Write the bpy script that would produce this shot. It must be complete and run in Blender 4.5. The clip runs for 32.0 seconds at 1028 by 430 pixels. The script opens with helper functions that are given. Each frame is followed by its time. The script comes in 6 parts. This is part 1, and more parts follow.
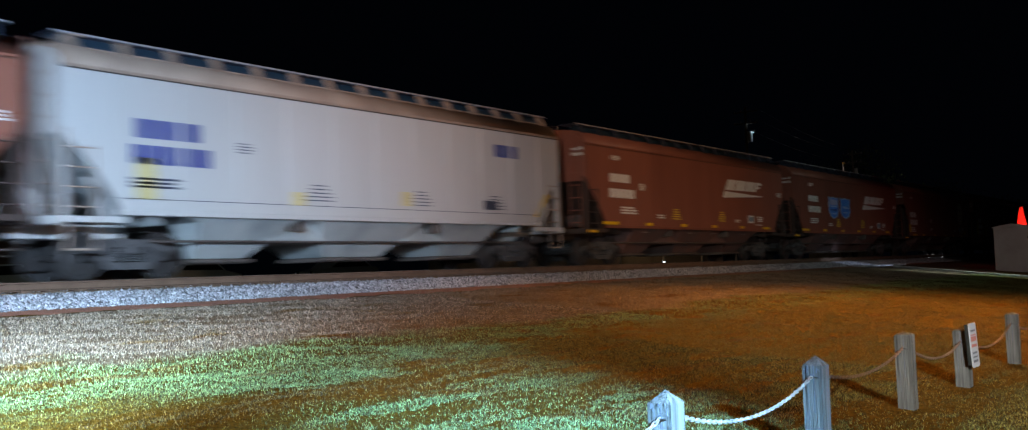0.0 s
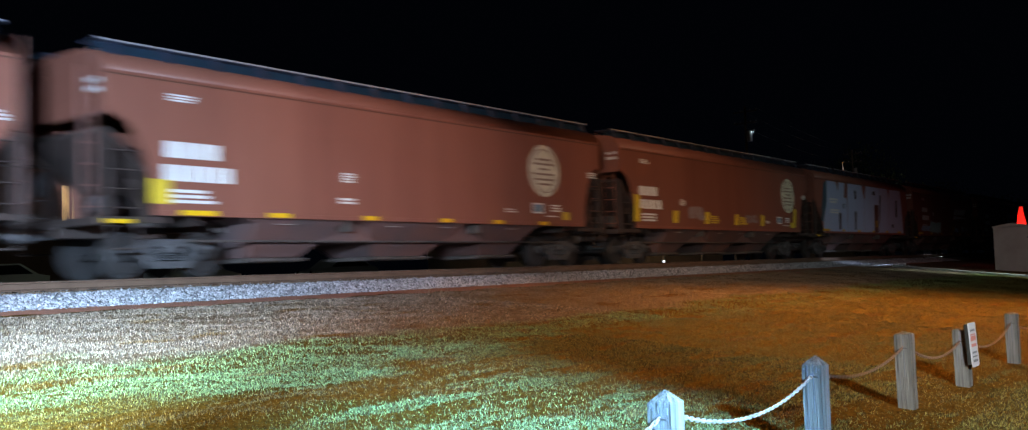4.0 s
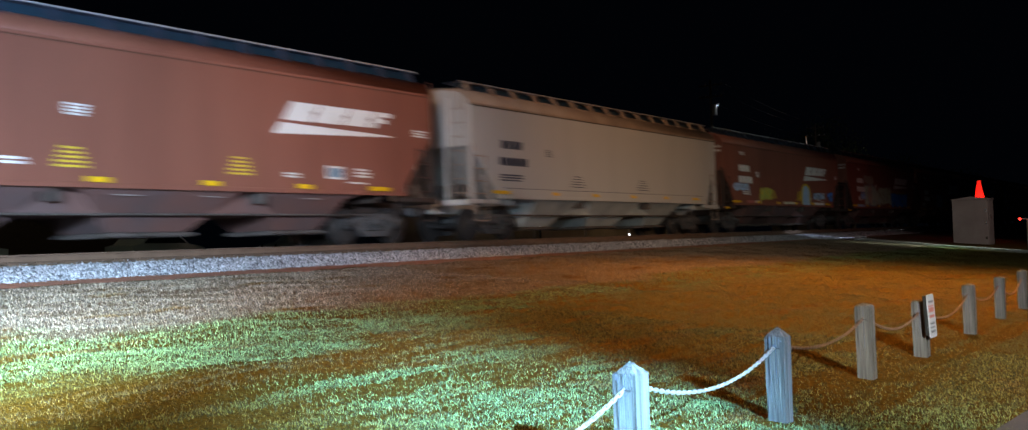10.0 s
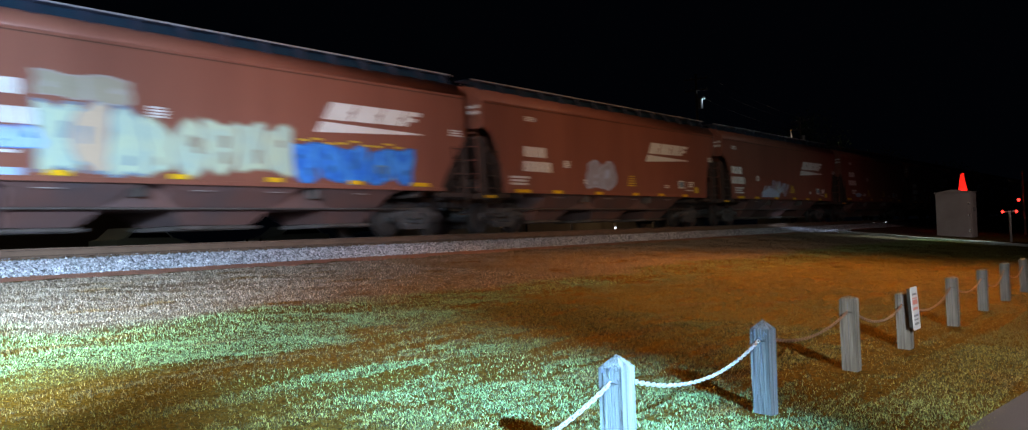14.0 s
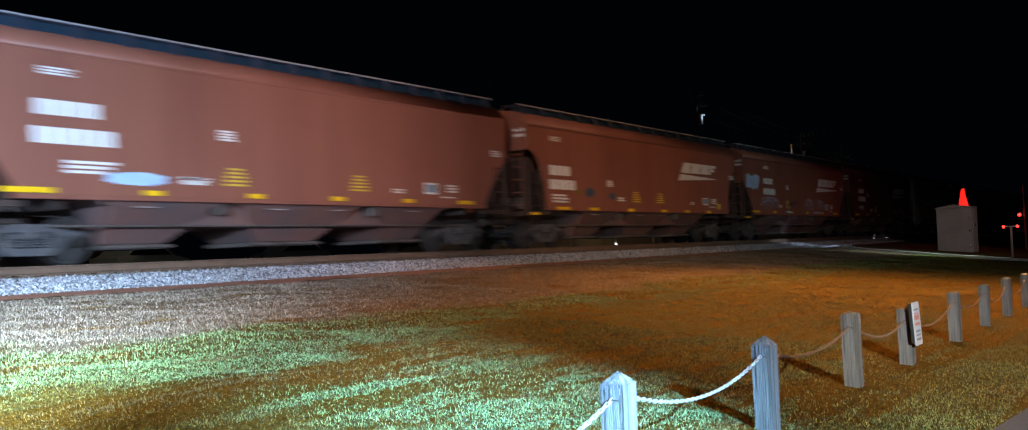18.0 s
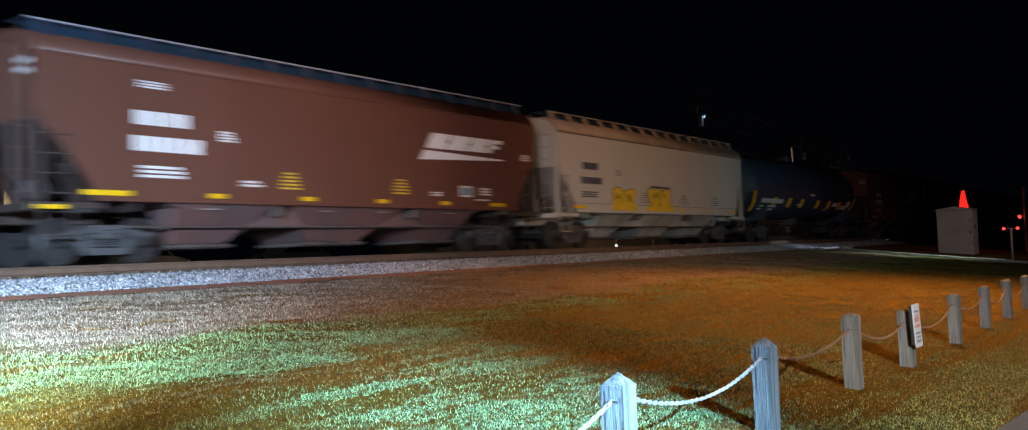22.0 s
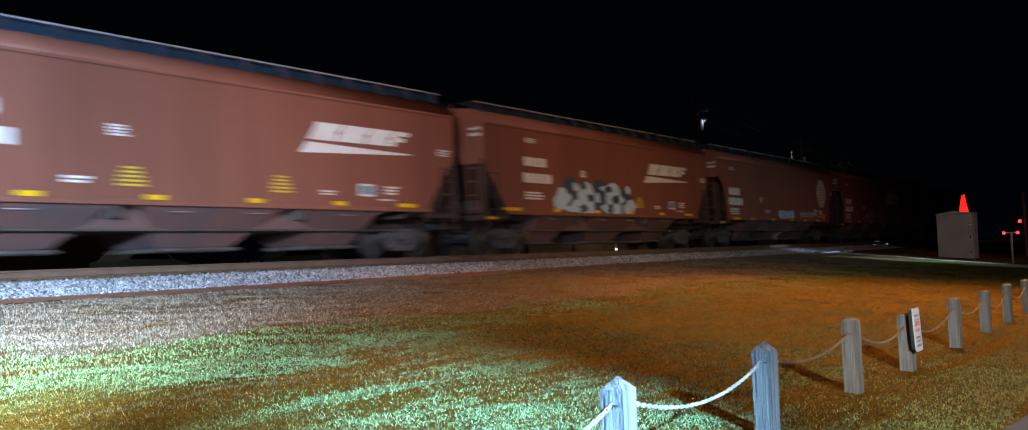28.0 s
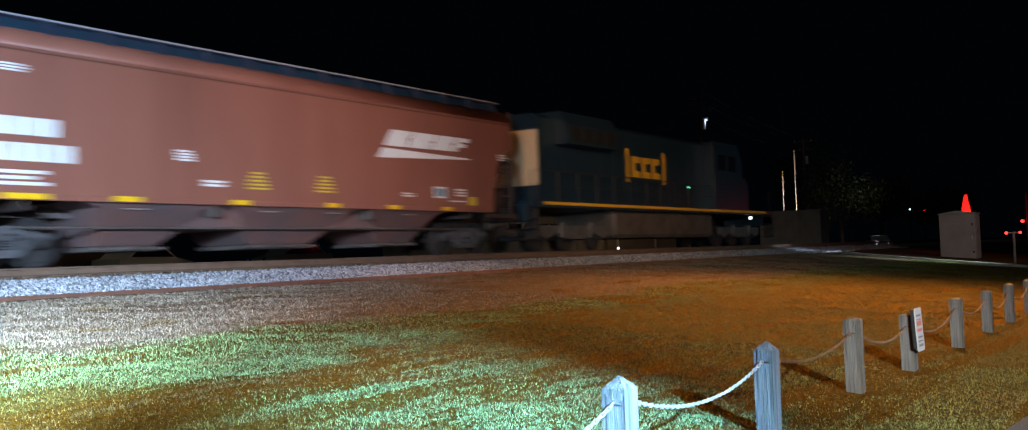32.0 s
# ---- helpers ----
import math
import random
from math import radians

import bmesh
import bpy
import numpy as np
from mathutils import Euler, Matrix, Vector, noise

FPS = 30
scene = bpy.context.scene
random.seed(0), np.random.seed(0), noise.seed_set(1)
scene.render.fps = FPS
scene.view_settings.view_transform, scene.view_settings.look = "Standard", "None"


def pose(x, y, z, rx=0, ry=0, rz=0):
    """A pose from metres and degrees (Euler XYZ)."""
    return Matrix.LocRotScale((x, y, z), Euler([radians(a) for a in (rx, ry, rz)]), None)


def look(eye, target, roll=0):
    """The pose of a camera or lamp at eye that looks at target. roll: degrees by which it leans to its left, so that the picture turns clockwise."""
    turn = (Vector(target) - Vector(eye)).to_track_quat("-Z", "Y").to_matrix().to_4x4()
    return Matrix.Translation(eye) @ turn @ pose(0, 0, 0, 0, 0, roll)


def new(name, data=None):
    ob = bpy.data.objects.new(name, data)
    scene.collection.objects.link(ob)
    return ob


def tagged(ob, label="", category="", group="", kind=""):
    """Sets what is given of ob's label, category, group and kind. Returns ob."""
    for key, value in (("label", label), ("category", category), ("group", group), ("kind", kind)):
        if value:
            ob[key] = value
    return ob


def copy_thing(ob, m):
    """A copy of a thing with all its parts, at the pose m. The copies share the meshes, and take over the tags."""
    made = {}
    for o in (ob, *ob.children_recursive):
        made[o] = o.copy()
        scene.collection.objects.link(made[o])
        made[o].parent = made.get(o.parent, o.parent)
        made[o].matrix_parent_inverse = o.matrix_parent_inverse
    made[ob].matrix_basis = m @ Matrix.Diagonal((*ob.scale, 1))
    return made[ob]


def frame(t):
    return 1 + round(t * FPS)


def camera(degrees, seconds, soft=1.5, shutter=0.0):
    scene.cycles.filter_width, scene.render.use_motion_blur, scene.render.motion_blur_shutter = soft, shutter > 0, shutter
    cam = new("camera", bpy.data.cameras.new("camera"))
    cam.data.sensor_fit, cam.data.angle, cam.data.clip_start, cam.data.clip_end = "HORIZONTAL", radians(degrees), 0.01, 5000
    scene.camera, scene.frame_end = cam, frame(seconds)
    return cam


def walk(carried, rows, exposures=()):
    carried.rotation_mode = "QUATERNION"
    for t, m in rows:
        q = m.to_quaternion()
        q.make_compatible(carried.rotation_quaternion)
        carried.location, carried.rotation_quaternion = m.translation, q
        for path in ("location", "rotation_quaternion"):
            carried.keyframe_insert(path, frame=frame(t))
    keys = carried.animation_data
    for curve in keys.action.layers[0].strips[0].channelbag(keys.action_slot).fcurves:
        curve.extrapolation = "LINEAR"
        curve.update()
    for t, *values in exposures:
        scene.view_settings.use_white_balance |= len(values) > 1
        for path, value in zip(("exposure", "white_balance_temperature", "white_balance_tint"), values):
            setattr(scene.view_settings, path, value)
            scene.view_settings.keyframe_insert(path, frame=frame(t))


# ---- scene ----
# ---- the camera and its way ----
SECONDS = 32.0
cam = camera(55.19, SECONDS, soft=1.15, shutter=0.9)
walk(cam, [
    (0, pose(0, 0, -0.1, 93.241, 1.996, -52.973)),
    (0.5, pose(0, 0, -0.1, 93.236, 1.991, -52.976)),
    (1, pose(0, 0, -0.1, 93.224, 1.996, -52.975)),
    (1.5, pose(0, 0, -0.1, 93.224, 1.996, -52.975)),
    (2, pose(0, 0, -0.1, 93.224, 1.996, -52.975)),
    (2.5, pose(0, 0, -0.1, 93.224, 1.996, -52.975)),
    (3, pose(0, 0, -0.1, 93.224, 1.971, -52.977)),
    (3.5, pose(0, 0, -0.1, 93.220, 1.996, -52.984)),
    (5.5, pose(0, 0, -0.1, 93.211, 2.002, -52.991)),
    (6, pose(0, 0, -0.1, 93.209, 2.005, -52.991)),
    (6.5, pose(0, 0, -0.1, 93.212, 2.002, -53.002)),
    (7, pose(0, 0, -0.1, 93.212, 2.002, -53.002)),
    (7.5, pose(0, 0, -0.1, 93.212, 2.002, -53.002)),
    (8, pose(0, 0, -0.1, 93.212, 2.002, -53.002)),
    (8.5, pose(0, 0, -0.1, 93.102, 1.908, -53.024)),
    (9, pose(0, 0, -0.1, 92.970, 1.982, -53.646)),
    (9.5, pose(0, 0, -0.1, 92.389, 2.152, -54.317)),
    (10, pose(0, 0, -0.1, 91.586, 2.068, -54.959)),
    (10.5, pose(0, 0, -0.1, 91.026, 2.025, -55.353)),
    (11, pose(0, 0, -0.1, 90.993, 2.142, -55.641)),
    (11.5, pose(0, 0, -0.1, 91.131, 2.050, -55.788)),
    (12, pose(0, 0, -0.1, 91.187, 2.182, -55.765)),
    (12.5, pose(0, 0, -0.1, 91.187, 2.182, -55.765)),
    (13, pose(0, 0, -0.1, 91.187, 2.182, -55.765)),
    (13.5, pose(0, 0, -0.1, 91.187, 2.182, -55.765)),
    (14, pose(0, 0, -0.1, 91.187, 2.182, -55.765)),
    (14.5, pose(0, 0, -0.1, 91.187, 2.182, -55.765)),
    (16.5, pose(0, 0, -0.1, 91.329, 2.150, -55.778)),
    (17, pose(0, 0, -0.1, 91.773, 2.332, -55.754)),
    (17.5, pose(0, 0, -0.1, 92.111, 2.524, -55.730)),
    (18, pose(0, 0, -0.1, 92.140, 2.346, -55.716)),
    (18.5, pose(0, 0, -0.1, 92.134, 2.335, -55.719)),
    (19, pose(0, 0, -0.1, 92.135, 2.342, -55.730)),
    (19.5, pose(0, 0, -0.1, 92.135, 2.342, -55.730)),
    (20, pose(0, 0, -0.1, 92.135, 2.342, -55.730)),
    (20.5, pose(0, 0, -0.1, 92.135, 2.342, -55.730)),
    (21, pose(0, 0, -0.1, 92.134, 2.335, -55.741)),
    (21.5, pose(0, 0, -0.1, 92.126, 2.324, -55.742)),
    (22, pose(0, 0, -0.1, 92.221, 2.271, -55.708)),
    (22.5, pose(0, 0, -0.1, 92.433, 2.353, -55.720)),
    (23, pose(0, 0, -0.1, 92.476, 2.406, -55.709)),
    (23.5, pose(0, 0, -0.1, 92.476, 2.406, -55.709)),
    (24, pose(0, 0, -0.1, 92.476, 2.406, -55.709)),
    (24.5, pose(0, 0, -0.1, 92.476, 2.406, -55.709)),
    (25, pose(0, 0, -0.1, 92.469, 2.378, -55.709)),
    (25.5, pose(0, 0, -0.1, 92.467, 2.360, -55.710)),
    (27.5, pose(0, 0, -0.1, 92.443, 2.236, -55.706)),
    (28, pose(0, 0, -0.1, 92.434, 2.193, -55.706)),
    (28.5, pose(0, 0, -0.1, 92.431, 2.185, -55.706)),
    (29, pose(0, 0, -0.1, 92.431, 2.185, -55.706)),
    (29.5, pose(0, 0, -0.1, 92.431, 2.185, -55.706)),
    (30, pose(0, 0, -0.1, 92.431, 2.185, -55.706)),
    (30.5, pose(0, 0, -0.1, 92.420, 2.146, -55.706)),
    (31, pose(0, 0, -0.1, 92.364, 2.000, -55.673)),
    (31.5, pose(0, 0, -0.1, 92.362, 1.993, -55.653)),
    (32, pose(0, 0, -0.1, 92.369, 2.063, -55.596)),
], [(0, -0.37, 6500, 15), (1, -0.39, 6500, 15), (2, -0.09, 6400, 16), (3, -0.05, 6400, 16), (6, -0.05, 6400, 17), (7, -0.25, 6400, 16), (8, -0.25, 6400, 15), (9, -0.09, 6500, 14), (10, -0.13, 6600, 14),
    (11, -0.41, 6900, 15), (12, -0.29, 7100, 16), (13, -0.15, 6700, 16), (14, -0.17, 6500, 16), (17, -0.02, 6400, 18), (20, -0.02, 6400, 17), (22, -0.05, 6500, 17),
    (23, -0.17, 6600, 17), (24, -0.47, 6800, 18), (25, -0.15, 7000, 21), (28, -0.05, 6400, 17), (32, -0.02, 6400, 16)])

# ---- night sky, lamps ----
world = bpy.data.worlds.new("night_sky")
scene.world = world
world.use_nodes = True
world.node_tree.nodes["Background"].inputs[0].default_value = (0.10, 0.16, 0.30, 1)
world.node_tree.nodes["Background"].inputs[1].default_value = 0.0045


def lamp(name, kind, power, colour, matrix, size=0.1, cone=60, blend=0.5):
    data = bpy.data.lights.new(name, kind)
    data.energy, data.color = power, colour
    if kind == "SPOT":
        data.spot_size, data.spot_blend, data.shadow_soft_size = radians(cone), blend, size
    elif kind == "POINT":
        data.shadow_soft_size = size
    ob = new(name, data)
    ob.matrix_world = matrix
    return ob


COOL = (0.5, 0.73, 1.0)
SODIUM = (1.0, 0.43, 0.08)
lamp("yard_flood_lamp", "SPOT", 25000, COOL, look((-0.5, 5.0, 2.4), (7.8, 17.0, 0.2)), 0.12, 66, 1.0)
lamp("yard_flood_lamp", "SPOT", 60000, (0.42, 0.78, 1.0), look((-2.0, 3.0, 2.2), (3.3, 8.6, -1.0)), 0.08, 38, 1.0)
# Added wide fill for the lawn between the narrower beams.
lamp("yard_flood_lamp", "SPOT", 5500, (0.55, 0.85, 0.85), look((-2.0, 3.0, 2.6), (6.8, 9.2, -0.9)), 0.1, 58, 1.0)
lamp("path_flood_lamp", "SPOT", 62000, (0.27, 0.65, 1.0), look((0.4, -4.4, 2.2), (5.0, 2.95, -1.4)), 0.05, 27, 1.0)
lamp("path_lamp", "SPOT", 15000, (0.85, 0.92, 0.84), look((0.4, -4.4, 2.4), (13.0, 1.9, -1.4)), 0.05, 42, 1.0)
lamp("sodium_street_lamp", "SPOT", 16000, SODIUM, look((22.0, 5.0, 8.0), (21.0, 5.2, -1.2)), 0.15, 116, 1.0)
# Added overhead fill for the darker middle of the lawn.
lamp("sodium_street_lamp", "SPOT", 4000, SODIUM, look((11.0, 6.5, 8.2), (10.6, 7.0, -1.0)), 0.15, 84, 1.0)
lamp("sodium_street_lamp", "SPOT", 7500, SODIUM, look((3.0, -9.0, 7.5), (4.7, 5.6, -1.2)), 0.7, 44, 1.0)
# Added fill that carries the cool light further along the cars.
lamp("yard_flood_lamp", "SPOT", 5000, (0.66, 0.8, 1.0), look((1.5, 4.0, 1.6), (19.0, 17.0, 1.4)), 0.12, 32, 1.0)
lamp("far_street_lamp", "SPOT", 12000, (1.0, 0.6, 0.34), look((-8.0, 1.0, 8.5), (24.0, 17.2, 3.4)), 0.2, 24, 1.0)
# Two unseen lamps, added to brighten the middle and far cars warmly.
lamp("street_lamp", "SPOT", 5500, (1.0, 0.72, 0.56), look((12.0, -6.0, 6.0), (16.5, 17.0, 3.0)), 0.15, 36, 1.0)
lamp("street_lamp", "SPOT", 5200, (1.0, 0.62, 0.34), look((24.0, -6.0, 7.0), (32.0, 17.0, 3.0)), 0.15, 46, 1.0)
lamp("crossing_street_lamp", "SPOT", 1000, (0.92, 0.7, 0.64), look((43.5, 0.5, 6.0), (52.4, 9.2, 0.2)), 0.15, 50, 1.0)
lamp("crossing_street_lamp", "SPOT", 2000, (0.75, 1.0, 0.95), look((40.0, -8.0, 6.5), (47.0, 17.2, 2.6)), 0.15, 44, 1.0)
# Narrow beams added only to brighten the kerb and the gravel patch.
lamp("crossing_street_lamp", "SPOT", 60000, (0.7, 1.0, 0.9), look((42.0, -8.0, 3.5), (45.0, 7.5, -0.8)), 0.1, 11, 1.0)
lamp("crossing_street_lamp", "SPOT", 26000, (0.55, 0.75, 1.0), look((42.0, -8.0, 3.7), (50.0, 15.3, -0.5)), 0.1, 8, 1.0)

# ---- materials ----


def material(name, base, rough=0.7, metal=0.0, scale=3.0, vary=0.25, fine=40.0, bump=0.15, second=None, amount=0.5,
             streak=0.0, random_tint=0.0, spec=0.5, fibre=False, islands=0.0):
    """Two scales of variation, an optional second colour in patches, and fine relief."""
    m = bpy.data.materials.new(name)
    m.use_nodes = True
    n, l = m.node_tree.nodes, m.node_tree.links
    shader = n["Principled BSDF"]
    shader.inputs["Roughness"].default_value = rough
    shader.inputs["Metallic"].default_value = metal
    shader.inputs["Specular IOR Level"].default_value = spec
    place = n.new("ShaderNodeTexCoord")
    stretch = n.new("ShaderNodeMapping")
    stretch.inputs["Scale"].default_value = (1, 1, 1 - streak)
    l.new(place.outputs["Object"], stretch.inputs[0])
    big = n.new("ShaderNodeTexNoise")
    big.inputs["Scale"].default_value, big.inputs["Detail"].default_value = scale, 5
    l.new(stretch.outputs[0], big.inputs["Vector"])
    small = n.new("ShaderNodeTexNoise")
    small.inputs["Scale"].default_value, small.inputs["Detail"].default_value = fine, 3
    l.new((stretch if fibre else place).outputs[0 if fibre else "Object"], small.inputs["Vector"])
    ramp = n.new("ShaderNodeValToRGB")
    other = second or tuple(c * (1 - vary) for c in base)
    ramp.color_ramp.elements[0].color, ramp.color_ramp.elements[1].color = (*other, 1), (*base, 1)
    ramp.color_ramp.elements[0].position = max(0.0, amount - 0.18)
    ramp.color_ramp.elements[1].position = min(1.0, amount + 0.18)
    l.new(big.outputs[0], ramp.inputs[0])
    shade = n.new("ShaderNodeMapRange")
    shade.inputs[3].default_value, shade.inputs[4].default_value = 1 - vary, 1 + vary
    if islands:
        each = n.new("ShaderNodeNewGeometry")
        l.new(each.outputs["Random Per Island"], shade.inputs[0])
        shade.inputs[3].default_value, shade.inputs[4].default_value = 1 - islands, 1 + islands
    else:
        l.new(small.outputs[0], shade.inputs[0])
    mul = n.new("ShaderNodeVectorMath")
    mul.operation = "SCALE"
    l.new(ramp.outputs[0], mul.inputs[0])
    if random_tint:
        info = n.new("ShaderNodeObjectInfo")
        tint = n.new("ShaderNodeMapRange")
        tint.inputs[3].default_value, tint.inputs[4].default_value = 1 - random_tint, 1 + random_tint
        l.new(info.outputs["Random"], tint.inputs[0])
        both = n.new("ShaderNodeMath")
        both.operation = "MULTIPLY"
        l.new(shade.outputs[0], both.inputs[0])
        l.new(tint.outputs[0], both.inputs[1])
        l.new(both.outputs[0], mul.inputs["Scale"])
    else:
        l.new(shade.outputs[0], mul.inputs["Scale"])
    l.new(mul.outputs[0], shader.inputs["Base Color"])
    if bump:
        relief = n.new("ShaderNodeBump")
        relief.inputs["Strength"].default_value, relief.inputs["Distance"].default_value = bump, 0.02
        l.new(small.outputs[0], relief.inputs["Height"])
        l.new(relief.outputs[0], shader.inputs["Normal"])
    return m


def glowing(name, colour, strength):
    m = bpy.data.materials.new(name)
    m.use_nodes = True
    s = m.node_tree.nodes["Principled BSDF"]
    s.inputs["Base Color"].default_value = (*colour, 1)
    s.inputs["Emission Color"].default_value = (*colour, 1)
    s.inputs["Emission Strength"].default_value = strength
    return m


BROWN = material("oxide_red_car_paint", (0.265, 0.096, 0.064), 0.5, 0, 0.9, 0.12, 30, 0.05, (0.21, 0.074, 0.05), 0.45, 0.85, 0.08)
DARKBROWN = material("dark_brown_car_paint", (0.13, 0.05, 0.032), 0.5, 0, 0.9, 0.12, 30, 0.05, None, 0.45, 0.85)
WHITE = material("pale_grey_car_paint", (0.5, 0.485, 0.475), 0.5, 0, 0.8, 0.06, 25, 0.04, (0.45, 0.44, 0.43), 0.36, 0.9)
TAN = material("dusty_roof_steel", (0.37, 0.27, 0.21), 0.7, 0, 1.2, 0.12, 30, 0.06, (0.26, 0.18, 0.14), 0.45, 0.5)
NAVY = material("blue_black_walkway_steel", (0.022, 0.03, 0.055), 0.6, 0.2, 2.0, 0.3, 60, 0.1)
GALV = material("galvanised_walkway", (0.042, 0.052, 0.085), 0.6, 0.2, 2.0, 0.2, 60, 0.1)
UNDER = material("grimy_underframe", (0.1, 0.078, 0.07), 0.75, 0, 2.0, 0.2, 40, 0.15, (0.045, 0.035, 0.03), 0.5)
# Darker brown for the lower ends and ladders of the brown cars.
ENDBROWN = material("dark_end_steel", (0.055, 0.032, 0.026), 0.75, 0, 1.5, 0.2, 40, 0.12, (0.035, 0.024, 0.02), 0.5)
# Darker than the dusty paint alone: underbody shading is in this colour.
CHUTE = material("shaded_dusty_chute", (0.16, 0.078, 0.066), 0.65, 0, 0.9, 0.15, 40, 0.08, (0.09, 0.072, 0.076), 0.45)
PALECHUTE = material("dusty_pale_chute", (0.38, 0.4, 0.4), 0.65, 0, 1.0, 0.15, 40, 0.08, (0.17, 0.2, 0.21), 0.42)
STEEL = material("worn_wheel_steel", (0.06, 0.055, 0.055), 0.5, 0.5, 4.0, 0.2, 60, 0.1)
TREAD = material("polished_tread", (0.5, 0.48, 0.46), 0.25, 1.0, 6.0, 0.1, 60, 0.03)
CAST = material("dusty_cast_steel", (0.095, 0.088, 0.09), 0.75, 0.0, 3.0, 0.25, 50, 0.2, (0.04, 0.038, 0.04), 0.5)
RUST = material("rusty_rail_side", (0.14, 0.08, 0.052), 0.8, 0.0, 2.0, 0.2, 60, 0.2, (0.1, 0.056, 0.036), 0.45, 0, 0)
EDGE = material("highlight_walkway_edge", (0.3, 0.29, 0.3), 0.6, 0.0, 2.0, 0.1, 60, 0.05)
RAILTOP = material("shiny_rail_head", (0.45, 0.42, 0.4), 0.28, 1.0, 2.0, 0.1, 60, 0.03)
TIE = material("creosoted_tie", (0.15, 0.095, 0.06), 0.9, 0, 5.0, 0.3, 30, 0.4, None, 0.5, 0, 0.25)
YELLOW = material("yellow_reflector", (0.85, 0.5, 0.01), 0.4, 0, 5.0, 0.06, 40, 0.02)
MARK = material("white_lettering_paint", (0.75, 0.74, 0.72), 0.55, 0, 3.0, 0.1, 30, 0.02, (0.62, 0.6, 0.57), 0.35)
CREAM = material("cream_emblem_paint", (0.7, 0.65, 0.5), 0.55, 0, 3.0, 0.12, 30, 0.02, (0.5, 0.42, 0.3), 0.4)
INK = material("black_lettering_paint", (0.045, 0.055, 0.09), 0.55, 0, 3.0, 0.1, 30, 0.02)
BLUEMARK = material("blue_lettering_paint", (0.05, 0.07, 0.26), 0.5, 0, 3.0, 0.1, 30, 0.02)
SPRAYBLUE = material("blue_spray_paint", (0.025, 0.18, 0.72), 0.5, 0, 4.0, 0.2, 30, 0.02, (0.08, 0.36, 0.85), 0.45)
SPRAYPALE = material("pale_green_spray_paint", (0.52, 0.62, 0.45), 0.5, 0, 4.0, 0.15, 30, 0.02, (0.4, 0.55, 0.5), 0.45)
SPRAYSILVER = material("silver_spray_paint", (0.42, 0.5, 0.7), 0.45, 0.0, 2.0, 0.06, 30, 0.02)
SPRAYYELLOW = material("yellow_spray_paint", (0.72, 0.5, 0.04), 0.5, 0, 4.0, 0.15, 30, 0.02, (0.5, 0.35, 0.03), 0.35)
TANKBLACK = material("blue_black_tank_paint", (0.019, 0.043, 0.078), 0.55, 0, 1.0, 0.12, 30, 0.03, (0.016, 0.035, 0.064), 0.5)
NAVY = material("navy_engine_paint", (0.014, 0.034, 0.055), 0.35, 0, 1.5, 0.15, 30, 0.03)
GOLD = material("golden_engine_paint", (0.75, 0.42, 0.03), 0.45, 0, 2.0, 0.1, 30, 0.02)
LITGOLD = material("lit_gold_panel_paint", (0.85, 0.62, 0.38), 0.4, 0, 2.0, 0.1, 30, 0.02)
GRILLE = material("dark_grille", (0.02, 0.02, 0.02), 0.6, 0.3, 5.0, 0.2, 60, 0.2)
GLASS = material("dark_cab_glass", (0.01, 0.012, 0.015), 0.05, 0, 1.0, 0.05, 20, 0.0)
STONE = material("crushed_granite", (0.37, 0.36, 0.39), 0.85, 0, 9.0, 0.3, 60, 0.2, (0.24, 0.21, 0.22), 0.4, islands=0.8)
CLAY = material("bare_red_clay", (0.3, 0.095, 0.045), 0.95, 0, 6.0, 0.3, 50, 0.6, (0.16, 0.06, 0.03), 0.45)
BED = material("ballast_bed", (0.17, 0.14, 0.12), 0.9, 0, 22.0, 0.35, 60, 0.6, (0.12, 0.09, 0.075), 0.5)
ASPHALT = material("worn_asphalt", (0.07, 0.065, 0.082), 0.9, 0, 2.0, 0.2, 120, 0.5, (0.052, 0.05, 0.06), 0.5)
CONCRETE = material("weathered_concrete", (0.55, 0.54, 0.51), 0.85, 0, 2.0, 0.15, 60, 0.3, (0.28, 0.26, 0.24), 0.4)
WOOD = material("weathered_timber", (0.16, 0.155, 0.15), 0.85, 0, 30.0, 0.4, 110, 1.0, (0.03, 0.027, 0.025), 0.45, 0.965, fibre=True)
# Reddish brown for rust, with the sodium light on the later chains mixed in.
RUSTCHAIN = material("warm_lit_rusty_chain", (0.2, 0.125, 0.095), 0.6, 0.4, 10.0, 0.2, 80, 0.1)
CHAIN = material("dull_galvanised_chain", (0.5, 0.48, 0.45), 0.45, 0.7, 10.0, 0.2, 80, 0.1)
SHEDPAINT = material("silver_grey_shed_paint", (0.36, 0.33, 0.31), 0.6, 0.0, 1.2, 0.12, 30, 0.05, (0.28, 0.25, 0.23), 0.45)
SIGNWHITE = material("white_sign_sheet", (0.5, 0.5, 0.55), 0.35, 0, 3.0, 0.05, 40, 0.01)
SIGNRED = material("red_sign_print", (0.5, 0.16, 0.14), 0.4, 0, 3.0, 0.05, 40, 0.0)
SIGNBLACK = material("dark_sign_print", (0.12, 0.12, 0.15), 0.4, 0, 3.0, 0.05, 40, 0.0)
POLEWOOD = material("tarred_pole_wood", (0.12, 0.09, 0.07), 0.9, 0, 3.0, 0.2, 30, 0.3, None, 0.5, 0.9)
